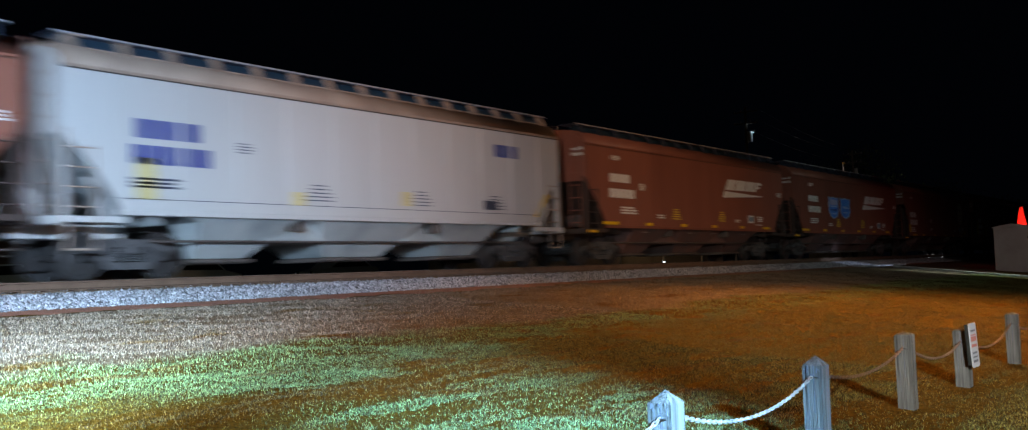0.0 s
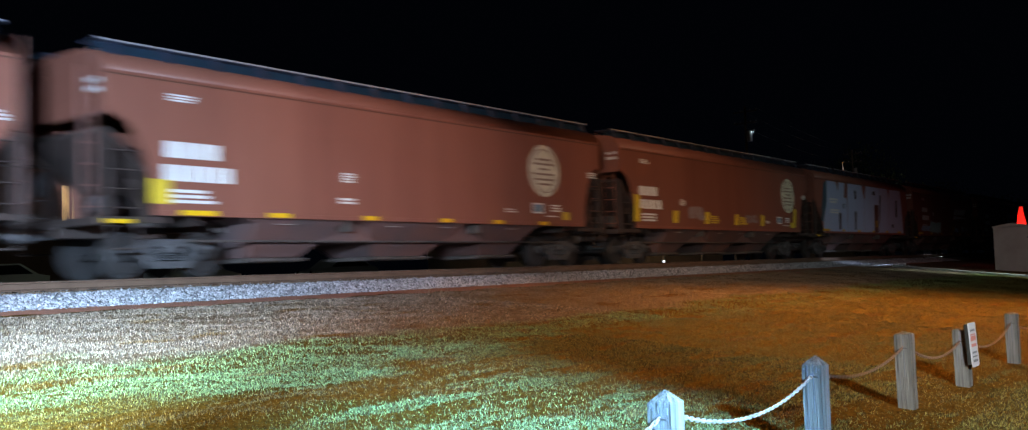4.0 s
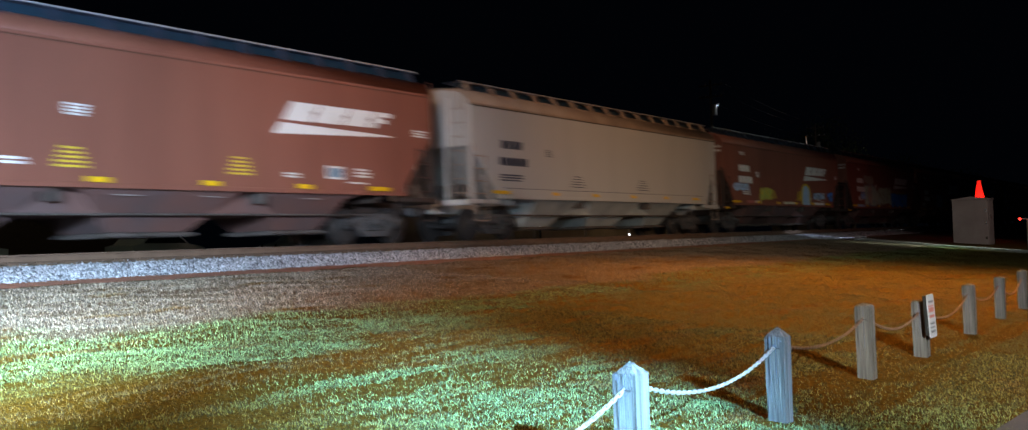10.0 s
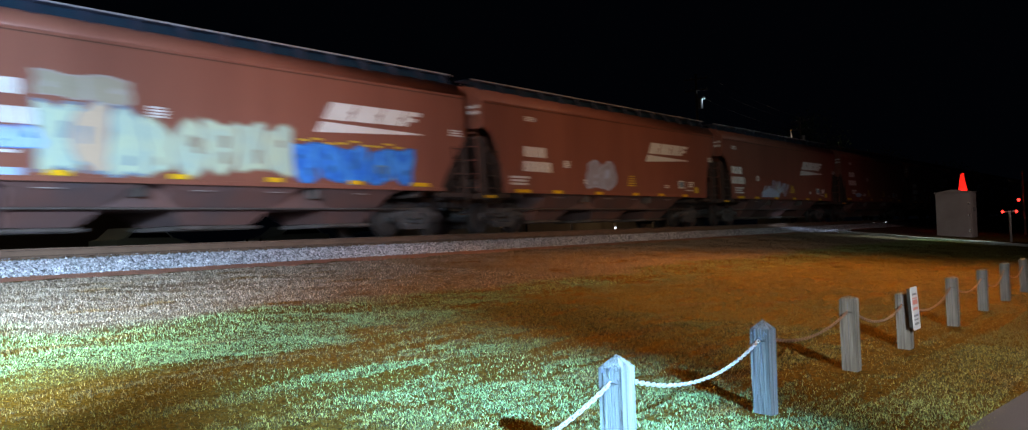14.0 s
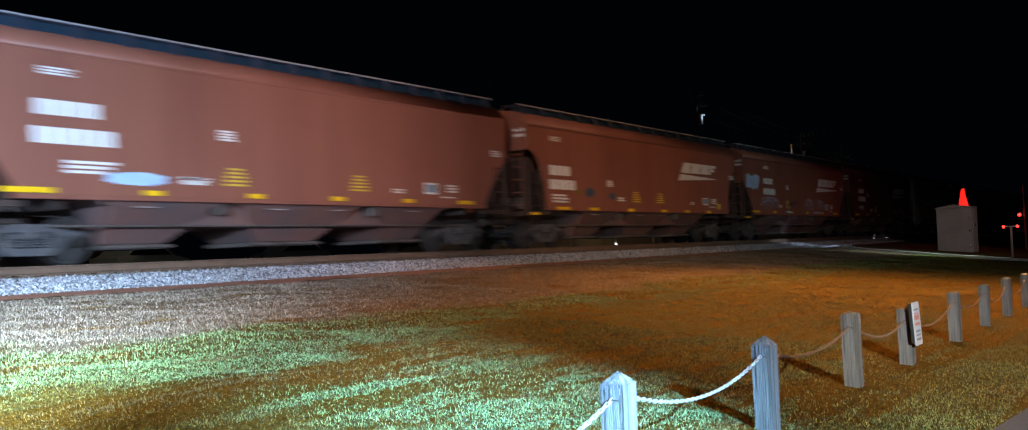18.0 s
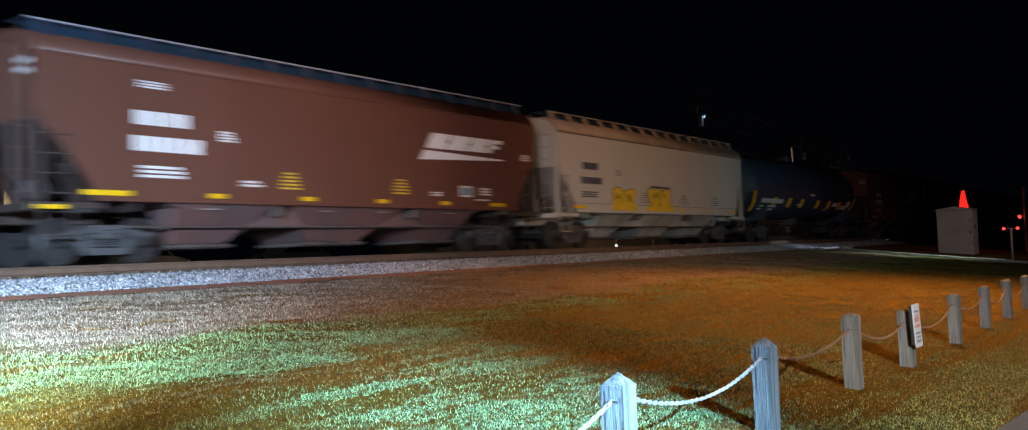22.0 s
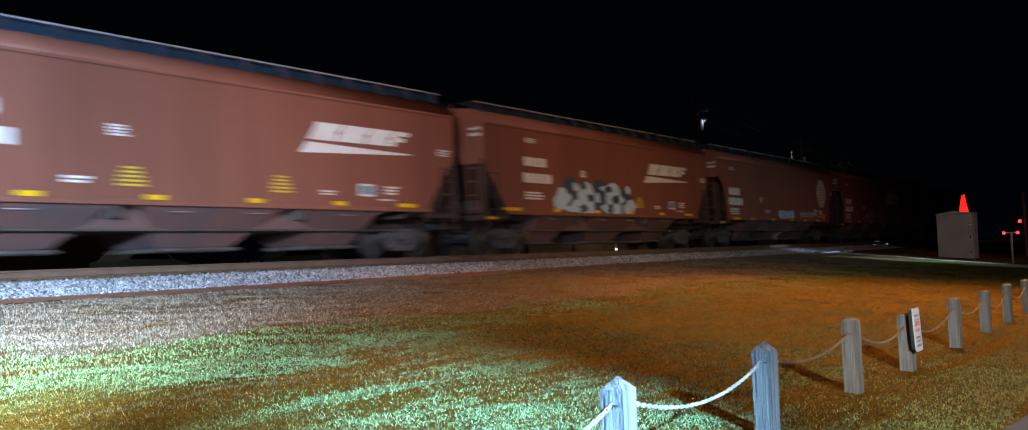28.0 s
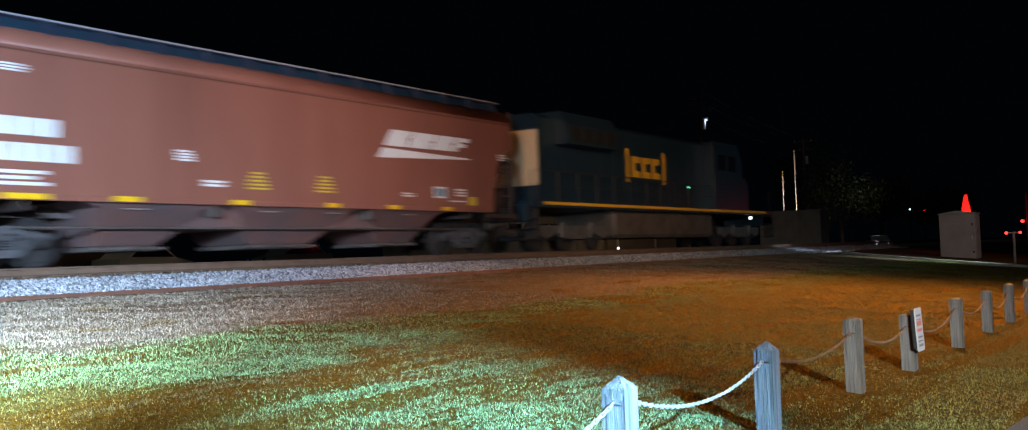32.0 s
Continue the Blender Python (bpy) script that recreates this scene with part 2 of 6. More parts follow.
LEAF = material("dark_foliage", (0.06, 0.085, 0.03), 0.7, 0, 2.0, 0.3, 8, 0.0, (0.035, 0.055, 0.02), 0.5)
BARK = material("bark", (0.11, 0.085, 0.06), 0.9, 0, 4.0, 0.3, 30, 0.5)
STUCCO = material("beige_shop_wall", (0.42, 0.37, 0.3), 0.85, 0, 1.0, 0.12, 30, 0.1)
CARPAINT = material("pale_vehicle_paint", (0.55, 0.56, 0.58), 0.3, 0.2, 1.0, 0.05, 30, 0.0)
DARKBRICK = material("dark_brick_wall", (0.1, 0.055, 0.042), 0.9, 0, 6.0, 0.25, 20, 0.3)
RUBBER = material("tyre_rubber", (0.02, 0.02, 0.02), 0.8, 0, 5.0, 0.2, 60, 0.2)
DIMREDGLOW = glowing("red_glow_spread", (1.0, 0.03, 0.015), 0.8)
REDGLOW = glowing("red_signal_lens", (1.0, 0.03, 0.02), 5.0)
WHITEGLOW = glowing("white_lamp_lens", (0.85, 0.95, 1.0), 2.5)
WARMGLOW = glowing("warm_window_light", (1.0, 0.66, 0.24), 0.25)
POLEGLOW = glowing("dim_pole_lamp_lens", (0.55, 0.85, 1.0), 1.0)
LAMPLIT = glowing("lamplit_room", (1.0, 0.68, 0.26), 0.75)
GREENGLOW = glowing("green_cab_light", (0.1, 0.9, 0.5), 3.0)


def ground_material(name, green, olive_light, dry_tone, clay, clay_share, low, high, islands):
    """Turf: green near the path, olive where the cool lamplight thins out, dry and tan towards the track, red clay
    where it is worn.
    """
    m = bpy.data.materials.new(name)
    m.use_nodes = True
    n, l = m.node_tree.nodes, m.node_tree.links
    shader = n["Principled BSDF"]
    shader.inputs["Roughness"].default_value = 0.5 if islands else 0.9
    shader.inputs["Specular IOR Level"].default_value = 0.16 if islands else 0.02
    geo = n.new("ShaderNodeNewGeometry")
    split = n.new("ShaderNodeSeparateXYZ")
    l.new(geo.outputs["Position"], split.inputs[0])
    patch = n.new("ShaderNodeTexNoise")
    patch.inputs["Scale"].default_value, patch.inputs["Detail"].default_value = 0.55, 6
    l.new(geo.outputs["Position"], patch.inputs["Vector"])
    add = n.new("ShaderNodeMath")
    add.operation = "MULTIPLY_ADD"
    add.inputs[1].default_value = 3.0
    l.new(patch.outputs[0], add.inputs[0])
    l.new(split.outputs["Y"], add.inputs[2])
    dry = n.new("ShaderNodeMapRange")
    dry.inputs[1].default_value, dry.inputs[2].default_value = 11.0, 11.6
    l.new(add.outputs[0], dry.inputs[0])
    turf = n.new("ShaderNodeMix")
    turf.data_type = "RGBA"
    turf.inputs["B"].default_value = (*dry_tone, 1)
    # green fades to olive along the fence: the cool lamps' falloff, put into the colour
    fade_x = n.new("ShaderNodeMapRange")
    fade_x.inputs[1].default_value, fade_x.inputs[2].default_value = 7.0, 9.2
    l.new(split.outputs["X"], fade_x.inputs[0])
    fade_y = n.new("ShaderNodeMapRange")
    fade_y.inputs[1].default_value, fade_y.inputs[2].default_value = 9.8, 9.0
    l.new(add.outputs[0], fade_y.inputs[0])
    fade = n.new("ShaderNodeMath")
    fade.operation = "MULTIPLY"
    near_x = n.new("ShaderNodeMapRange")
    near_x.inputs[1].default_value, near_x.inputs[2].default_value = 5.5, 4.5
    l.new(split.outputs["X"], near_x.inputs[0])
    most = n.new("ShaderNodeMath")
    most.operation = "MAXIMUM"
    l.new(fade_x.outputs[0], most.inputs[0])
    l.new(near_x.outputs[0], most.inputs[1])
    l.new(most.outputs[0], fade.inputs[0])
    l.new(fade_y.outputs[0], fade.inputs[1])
    light_mix = n.new("ShaderNodeMix")
    light_mix.data_type = "RGBA"
    light_mix.inputs["A"].default_value, light_mix.inputs["B"].default_value = (*green, 1), (*olive_light, 1)
    l.new(fade.outputs[0], light_mix.inputs["Factor"])
    l.new(light_mix.outputs["Result"], turf.inputs["A"])
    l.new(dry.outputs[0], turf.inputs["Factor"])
    worn = n.new("ShaderNodeTexNoise")
    worn.inputs["Scale"].default_value, worn.inputs["Detail"].default_value = 1.7, 8
    stretch = n.new("ShaderNodeMapping")
    stretch.inputs["Scale"].default_value = (0.45, 1.3, 1)
    l.new(geo.outputs["Position"], stretch.inputs[0])
    l.new(stretch.outputs[0], worn.inputs["Vector"])
    bare = n.new("ShaderNodeMapRange")
    bare.inputs[1].default_value, bare.inputs[2].default_value = 0.57, 0.67
    l.new(worn.outputs[0], bare.inputs[0])
    wander = n.new("ShaderNodeMath")
    wander.operation = "MULTIPLY_ADD"
    wander.inputs[1].default_value = 0.8
    l.new(worn.outputs[0], wander.inputs[0])
    l.new(split.outputs["Y"], wander.inputs[2])
    near_edge = n.new("ShaderNodeMapRange")
    near_edge.inputs[1].default_value, near_edge.inputs[2].default_value = 6.5, 6.7
    far_edge = n.new("ShaderNodeMapRange")
    far_edge.inputs[1].default_value, far_edge.inputs[2].default_value = 7.5, 7.3
    l.new(wander.outputs[0], near_edge.inputs[0])
    l.new(wander.outputs[0], far_edge.inputs[0])
    trail = n.new("ShaderNodeMath")
    trail.operation = "MULTIPLY"
    l.new(near_edge.outputs[0], trail.inputs[0])
    l.new(far_edge.outputs[0], trail.inputs[1])
    trail_end = n.new("ShaderNodeMapRange")
    trail_end.inputs[1].default_value, trail_end.inputs[2].default_value = 9.5, 6.5
    l.new(split.outputs["X"], trail_end.inputs[0])
    short = n.new("ShaderNodeMath")
    short.operation = "MULTIPLY"
    l.new(trail.outputs[0], short.inputs[0])
    l.new(trail_end.outputs[0], short.inputs[1])
    either = n.new("ShaderNodeMath")
    either.operation = "MAXIMUM"
    l.new(short.outputs[0], either.inputs[0])
    l.new(bare.outputs[0], either.inputs[1])
    foot = n.new("ShaderNodeMapRange")
    foot.inputs[1].default_value, foot.inputs[2].default_value = 15.3, 15.5
    l.new(wander.outputs[0], foot.inputs[0])
    with_foot = n.new("ShaderNodeMath")
    with_foot.operation = "MAXIMUM"
    l.new(foot.outputs[0], with_foot.inputs[0])
    l.new(either.outputs[0], with_foot.inputs[1])
    part_bare = n.new("ShaderNodeMath")
    part_bare.operation = "MULTIPLY"
    part_bare.inputs[1].default_value = clay_share
    l.new(with_foot.outputs[0], part_bare.inputs[0])
    mixed = n.new("ShaderNodeMix")
    mixed.data_type = "RGBA"
    mixed.inputs["B"].default_value = (*clay, 1)
    l.new(part_bare.outputs[0], mixed.inputs["Factor"])
    l.new(turf.outputs["Result"], mixed.inputs["A"])
    grain = n.new("ShaderNodeTexNoise")
    grain.inputs["Scale"].default_value, grain.inputs["Detail"].default_value = 28, 3
    l.new(geo.outputs["Position"], grain.inputs["Vector"])
    shade = n.new("ShaderNodeMapRange")
    shade.inputs[1].default_value, shade.inputs[2].default_value = 0.3, 0.7
    shade.inputs[3].default_value, shade.inputs[4].default_value = low, high
    if islands:
        shade.inputs[1].default_value, shade.inputs[2].default_value = 0.0, 1.0
        skew = n.new("ShaderNodeMath")
        skew.operation = "POWER"
        skew.inputs[1].default_value = 1.9
        l.new(geo.outputs["Random Per Island"], skew.inputs[0])
        l.new(skew.outputs[0], shade.inputs[0])
    else:
        l.new(grain.outputs[0], shade.inputs[0])
    mul = n.new("ShaderNodeVectorMath")
    mul.operation = "SCALE"
    l.new(mixed.outputs["Result"], mul.inputs[0])
    l.new(shade.outputs[0], mul.inputs["Scale"])
    l.new(mul.outputs[0], shader.inputs["Base Color"])
    relief = n.new("ShaderNodeBump")
    relief.inputs["Strength"].default_value, relief.inputs["Distance"].default_value = 0.6, 0.05
    l.new(grain.outputs[0], relief.inputs["Height"])
    l.new(relief.outputs[0], shader.inputs["Normal"])
    return m


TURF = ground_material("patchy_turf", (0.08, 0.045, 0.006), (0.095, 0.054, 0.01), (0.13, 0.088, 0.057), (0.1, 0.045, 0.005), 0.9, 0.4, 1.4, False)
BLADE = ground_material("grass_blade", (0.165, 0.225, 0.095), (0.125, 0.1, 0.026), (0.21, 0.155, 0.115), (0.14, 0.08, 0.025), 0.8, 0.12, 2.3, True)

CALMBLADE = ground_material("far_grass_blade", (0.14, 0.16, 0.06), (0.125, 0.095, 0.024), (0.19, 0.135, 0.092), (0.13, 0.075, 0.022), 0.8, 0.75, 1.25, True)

# ---- mesh helpers ----


def mesh_of(name, bm, mat):
    bm.normal_update()
    me = bpy.data.meshes.new(name)
    bm.to_mesh(me)
    bm.free()
    me.materials.append(mat)
    return me


def part(name, bm, mat, parent=None, label="", matrix=None):
    me = bm if isinstance(bm, bpy.types.Mesh) else mesh_of(name, bm, mat)
    ob = new(name, me)
    ob.parent = parent
    if matrix is not None:
        ob.matrix_basis = matrix
    if label:
        ob["label"] = label
    return ob


def thing(name, matrix, label, category, group="", kind=""):
    ob = new(name)
    ob.matrix_basis = matrix
    return tagged(ob, label, category, group, kind)


def box(bm, x0, x1, y0, y1, z0, z1, bevel=0.0):
    r = bmesh.ops.create_cube(bm, size=1, matrix=Matrix.Translation(((x0 + x1) / 2, (y0 + y1) / 2, (z0 + z1) / 2)) @ Matrix.Diagonal((abs(x1 - x0), abs(y1 - y0), abs(z1 - z0), 1)))
    if bevel:
        edges = list({e for v in r["verts"] for e in v.link_edges})
        bmesh.ops.bevel(bm, geom=edges, offset=bevel, segments=1, affect="EDGES")
    return bm


def rod(bm, a, b, r, n=8, r2=None):
    a, b = Vector(a), Vector(b)
    q = (b - a).to_track_quat("Z", "Y").to_matrix().to_4x4()
    bmesh.ops.create_cone(bm, cap_ends=True, segments=n, radius1=r, radius2=r if r2 is None else r2, depth=(b - a).length,
                          matrix=Matrix.Translation((a + b) / 2) @ q)
    return bm


def tube(bm, pts, r, n=6):
    """One unbroken thin tube through the points."""
    rings = []
    for i, p in enumerate(pts):
        d = Vector(pts[min(i + 1, len(pts) - 1)]) - Vector(pts[max(i - 1, 0)])
        m = d.to_track_quat("Z", "Y").to_matrix()
        rings.append([bm.verts.new(Vector(p) + m @ Vector((r * math.cos(k * math.tau / n), r * math.sin(k * math.tau / n), 0))) for k in range(n)])
    for a, c in zip(rings, rings[1:]):
        for k in range(n):
            bm.faces.new((a[k], a[(k + 1) % n], c[(k + 1) % n], c[k]))
    return bm


def prism(bm, pts, a, b, axis="y"):
    """Extrudes a flat outline: (x, z) points along y, or (y, z) points along x."""
    put = (lambda p, d: (p[0], d, p[1])) if axis == "y" else (lambda p, d: (d, p[0], p[1])) if axis == "x" else (lambda p, d: (p[0], p[1], d))
    lo = [bm.verts.new(put(p, a)) for p in pts]
    hi = [bm.verts.new(put(p, b)) for p in pts]
    k = len(pts)
    bm.faces.new(lo)
    bm.faces.new(hi[::-1])
    for i in range(k):
        bm.faces.new((lo[i], hi[i], hi[(i + 1) % k], lo[(i + 1) % k])[::-1])
    bmesh.ops.recalc_face_normals(bm, faces=bm.faces[:])
    return bm


def B():
    return bmesh.new()


def array_mesh(name, verts, faces, mat):
    """A mesh from number arrays; the faces all have the same count of corners."""
    me = bpy.data.meshes.new(name)
    k = faces.shape[1]
    me.vertices.add(len(verts))
    me.vertices.foreach_set("co", np.ascontiguousarray(verts, dtype=np.float32).ravel())
    me.loops.add(faces.size)
    me.loops.foreach_set("vertex_index", np.ascontiguousarray(faces, dtype=np.int32).ravel())
    me.polygons.add(len(faces))
    me.polygons.foreach_set("loop_start", np.arange(0, faces.size, k, dtype=np.int32))
    me.update(calc_edges=True)
    me.validate()
    me.materials.append(mat)
    return me


# ---- the ground ----
TRACK_Y = 18.43


def height(x, y):
    """The lawn falls from the track's shoulder to the path; beyond the track it falls away again."""
    x, y = np.asarray(x, float), np.asarray(y, float)
    z = np.interp(y, [-400, -6, 1.1, 2.55, 15.3, 16.0, 20.9, 24, 40, 90, 400], [-1.6, -1.58, -1.555, -1.45, -0.505, -0.45, -0.45, -0.85, -0.55, -0.2, 0.5])
    near = np.clip(1 - (y - 2.55) / 10, 0, 1) * np.clip((y - 0.9) / 1.2, 0, 1)
    z = z - np.interp(x, [-50, 0, 5, 19, 60], [0, 0.0, -0.02, 0.09, 0.09]) * near
    lumps = 0.018 * np.sin(x * 1.9 + 0.7 * np.sin(y * 1.3)) * np.sin(y * 1.55 + 0.5) + 0.012 * np.sin(x * 4.3 + y * 2.1) * np.sin(y * 3.7 - x)
    flat = np.clip((y - 1.3) / 1.0, 0, 1) * np.clip((15.2 - y) / 1.0, 0, 1)
    return z + lumps * flat


def lawn():
    xs = np.concatenate([[-2500, -1200, -600, -300, -150, -80, -40, -20, -10], np.arange(-5, 30, 0.25), np.arange(30, 70, 1.0), [75, 85, 100, 130, 180, 260, 400, 700, 1300, 2500]])
    ys = np.concatenate([[-2500, -1200, -600, -300, -150, -80, -40, -20, -10], np.arange(-6, 16, 0.25), np.arange(16, 30, 0.5), np.arange(30, 60, 3.0), [65, 80, 110, 160, 260, 400, 700, 1300, 2500]])
    gx, gy = np.meshgrid(xs, ys)
    verts = np.stack([gx, gy, height(gx, gy)], -1).reshape(-1, 3)
    w, h = len(xs), len(ys)
    i = (np.arange(h - 1)[:, None] * w + np.arange(w - 1)[None]).ravel()
    faces = np.stack([i, i + 1, i + 1 + w, i + w], -1)
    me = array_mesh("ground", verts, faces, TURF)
    for p in me.polygons:
        p.use_smooth = True
    return tagged(new("ground", me), "patchy green and dry brown turf with worn clay", "ground", kind="structure")


lawn()

# the paved path on which the camera stands
bm = B()
prism(bm, [(-60, -6.2), (-60, 1.02), (-10, 1.08), (5.6, 1.16), (7.4, 1.28), (9.2, 1.1), (14, 1.05), (40, 0.9), (40, -6.2)], -1.75, -1.535, "z")
tagged(part("pavement", bm, ASPHALT), "worn grey asphalt path beside the lawn", "path", kind="structure")

# ---- the track ----


def track():
    bm = B()
    prism(bm, [(15.6, -0.54), (15.9, -0.47), (16.75, -0.3), (17.15, -0.255), (17.5, -0.23), (19.4, -0.23), (19.7, -0.255), (20.2, -0.3), (21.1, -0.54)], -600, 620, "x")
    tagged(part("ballast_bed", bm, BED), "grey crushed stone track bed with dust between", "track bed", kind="structure")
    rail = thing("railway_track", pose(0, TRACK_Y, 0), "rusty steel railway track with shiny rail heads on timber ties", "railway track", kind="structure")
    for side in (-0.753, 0.753):
        bm = B()
        prism(bm, [(-0.075, -0.172), (0.075, -0.172), (0.075, -0.16), (0.012, -0.135), (0.012, -0.045), (0.036, -0.035), (0.036, -0.006), (-0.036, -0.006), (-0.036, -0.035), (-0.012, -0.045), (-0.012, -0.135), (-0.075, -0.16)], -600, 620, "x")
        r = part("rail", bm, RUST, rail, "rusty steel rail", pose(0, side, 0))
        bm = B()
        prism(bm, [(-0.034, -0.006), (0.034, -0.006), (0.028, 0.0), (-0.028, 0.0)], -600, 620, "x")
        part("rail_head", bm, RAILTOP, r, "shiny worn rail head")
    bm = B()
    box(bm, -0.11, 0.11, -1.3, 1.3, -0.35, -0.19, 0.012)
    tie = mesh_of("tie", bm, TIE)
    bm = B()
    for s in (-0.753, 0.753):
        box(bm, -0.09, 0.09, s - 0.17, s + 0.17, -0.19, -0.173)
        for dx, dy in ((-0.05, -0.1), (0.05, 0.1)):
            box(bm, dx - 0.012, dx + 0.012, s + dy - 0.012, s + dy + 0.012, -0.173, -0.14)
    plate = mesh_of("tie_plate", bm, RUST)
    for i in range(110):
        t = part("tie", tie, None, rail, matrix=pose(0.3 + i * 0.53, random.uniform(-0.03, 0.03), 0, 0, 0, random.uniform(-0.6, 0.6)))
        part("tie_plate", plate, None, t)


track()


def clay_verge():
    """A bare strip of red clay with ragged edges at the foot of the stones."""
    g = np.random.default_rng(8)
    x = np.arange(3, 60, 0.12)
    rag = lambda k: np.interp(x, np.arange(3, 61, 0.35), g.normal(0, k, len(np.arange(3, 61, 0.35))))
    y0, y1 = 14.98 + rag(0.1), 15.72 + rag(0.03)
    rows = []
    for u in (0.0, 0.33, 0.66, 1.0):
        y = y0 + (y1 - y0) * u
        rows.append(np.stack([x, y, height(x, y) + 0.012 * (0.2 if u in (0.0,) else 1) + 0.004], -1))
    v = np.stack(rows).reshape(-1, 3)
    w = len(x)
    i = (np.arange(3)[:, None] * w + np.arange(w - 1)[None]).ravel()
    me = array_mesh("clay_verge", v, np.stack([i, i + 1, i + 1 + w, i + w], -1), CLAY)
    return tagged(new("clay_verge", me), "bare red clay strip between turf and ballast", "soil", kind="structure")


clay_verge()


def stones(name, count, x0, x1, y0, y1, size, seed):
    """Loose crushed stones, eight faces each, lying on the bed's shoulder."""
    g = np.random.default_rng(seed)
    x = g.uniform(x0, x1, count)
    y = g.uniform(y0, y1, count)
    z = np.interp(y, [15.4, 15.6, 15.9, 16.75, 17.15, 17.5, 19.4, 19.7, 20.2, 21.1], [-0.5, -0.5, -0.47, -0.3, -0.255, -0.23, -0.23, -0.255, -0.3, -0.54])
    s = size * g.uniform(0.6, 1.35, count)
    base = np.array([[1, 0, 0], [-1, 0, 0], [0, 1, 0], [0, -1, 0], [0, 0, 1], [0, 0, -1]], float)
    v = base[None] * g.uniform(0.55, 1.15, (count, 6, 1)) + g.normal(0, 0.18, (count, 6, 3))
    a = g.uniform(0, 6.283, count)
    c, sn = np.cos(a)[:, None], np.sin(a)[:, None]
    v = np.stack([v[..., 0] * c - v[..., 1] * sn, v[..., 0] * sn + v[..., 1] * c, v[..., 2] * 0.8], -1) * s[:, None, None]
    v += np.stack([x, y, z + s * 0.35], -1)[:, None]
    f = np.array([[0, 2, 4], [2, 1, 4], [1, 3, 4], [3, 0, 4], [2, 0, 5], [1, 2, 5], [3, 1, 5], [0, 3, 5]])
    faces = (f[None] + 6 * np.arange(count)[:, None, None]).reshape(-1, 3)
    return tagged(new(name, array_mesh(name, v.reshape(-1, 3), faces, STONE)), "loose grey crushed ballast stones along the rails", "ballast", kind="stuff")


stones("ballast_stones", 46000, 4, 30, 15.6, 17.2, 0.042, 1)
stones("ballast_stones", 26000, 30, 70, 15.6, 17.2, 0.045, 2)
stones("ballast_stones", 16000, 4, 50, 17.7, 21.0, 0.04, 3)
stones("gravel_patch", 1600, 47.6, 53.6, 14.7, 15.7, 0.06, 5)


def smooth_noise(x, y, sx, sy, seed):
    """Value noise between 0 and 1 with cells of sx by sy metres."""
    table = np.random.default_rng(seed).uniform(0, 1, (128, 128))
    u, v = x / sx + 500.0, y / sy + 500.0
    i, j = np.floor(u).astype(int), np.floor(v).astype(int)
    a, b = u - i, v - j
    a, b = a * a * (3 - 2 * a), b * b * (3 - 2 * b)
    at = lambda p, q: table[p % 128, q % 128]
    return (at(i, j) * (1 - a) + at(i + 1, j) * a) * (1 - b) + (at(i, j + 1) * (1 - a) + at(i + 1, j + 1) * a) * b


def cover(x, y):
    """How much of the soil the grass hides: worn strips run along the track, ragged and streaky at their edges."""
    x, y = np.asarray(x, float), np.asarray(y, float)
    streak = smooth_noise(x, y, 1.9, 0.16, 21) * 0.4 + smooth_noise(x, y, 0.7, 0.09, 22) * 0.35 + smooth_noise(x, y, 0.1, 0.08, 23) * 0.25
    streak = (streak - 0.5) * 2.1 + 0.5
    q = y + 0.5 * (smooth_noise(x, y, 2.2, 0.8, 24) - 0.5) + 0.05 * (x - 6.0)
    worn = np.interp(q, [4.2, 4.9, 5.4, 5.5, 5.85, 6.0, 6.6, 7.2, 7.3, 9.0], [0.1, 0.6, 0.85, 0.3, 0.35, 0.85, 0.62, 0.9, 0.12, 0.08])
    worn = worn * np.interp(x, [8.0, 12.0], [1.0, 0.15])
    worn = np.maximum(worn, 0.6 * np.interp(x, [4.3, 4.9], [1.0, 0.0]) * (y < 6.6))
    # bare soil along the fence, and a faint trodden trail across the green
    worn = np.maximum(worn, np.interp(x, [7.0, 8.2], [0.0, 0.8]) * np.interp(y, [1.95, 2.2, 2.75, 3.6], [0.0, 1.0, 0.95, 0.35]) * np.interp(x, [14.0, 22.0], [1.0, 0.5]))
    off = np.abs(x - np.interp(y, [6.3, 6.85, 8.5, 10.3], [7.5, 7.7, 8.45, 9.35])) + 0.25 * (smooth_noise(x, y, 0.4, 0.4, 27) - 0.5)
    worn = np.maximum(worn, 0.62 * np.interp(off, [0.12, 0.35], [1.0, 0.0]) * ((y > 6.3) & (y < 10.6)))
    edge = np.clip((streak - worn + 0.25) * 2.6, 0.0, 1.0)
    tuft = np.clip((smooth_noise(x, y, 0.04, 0.04, 26) - 0.05) * 1.6, 0.2, 1.0)
    base = 0.95 - 0.35 * smooth_noise(x, y, 0.5, 0.35, 25)
    return np.clip(edge * base, 0.13, 1.0) * tuft


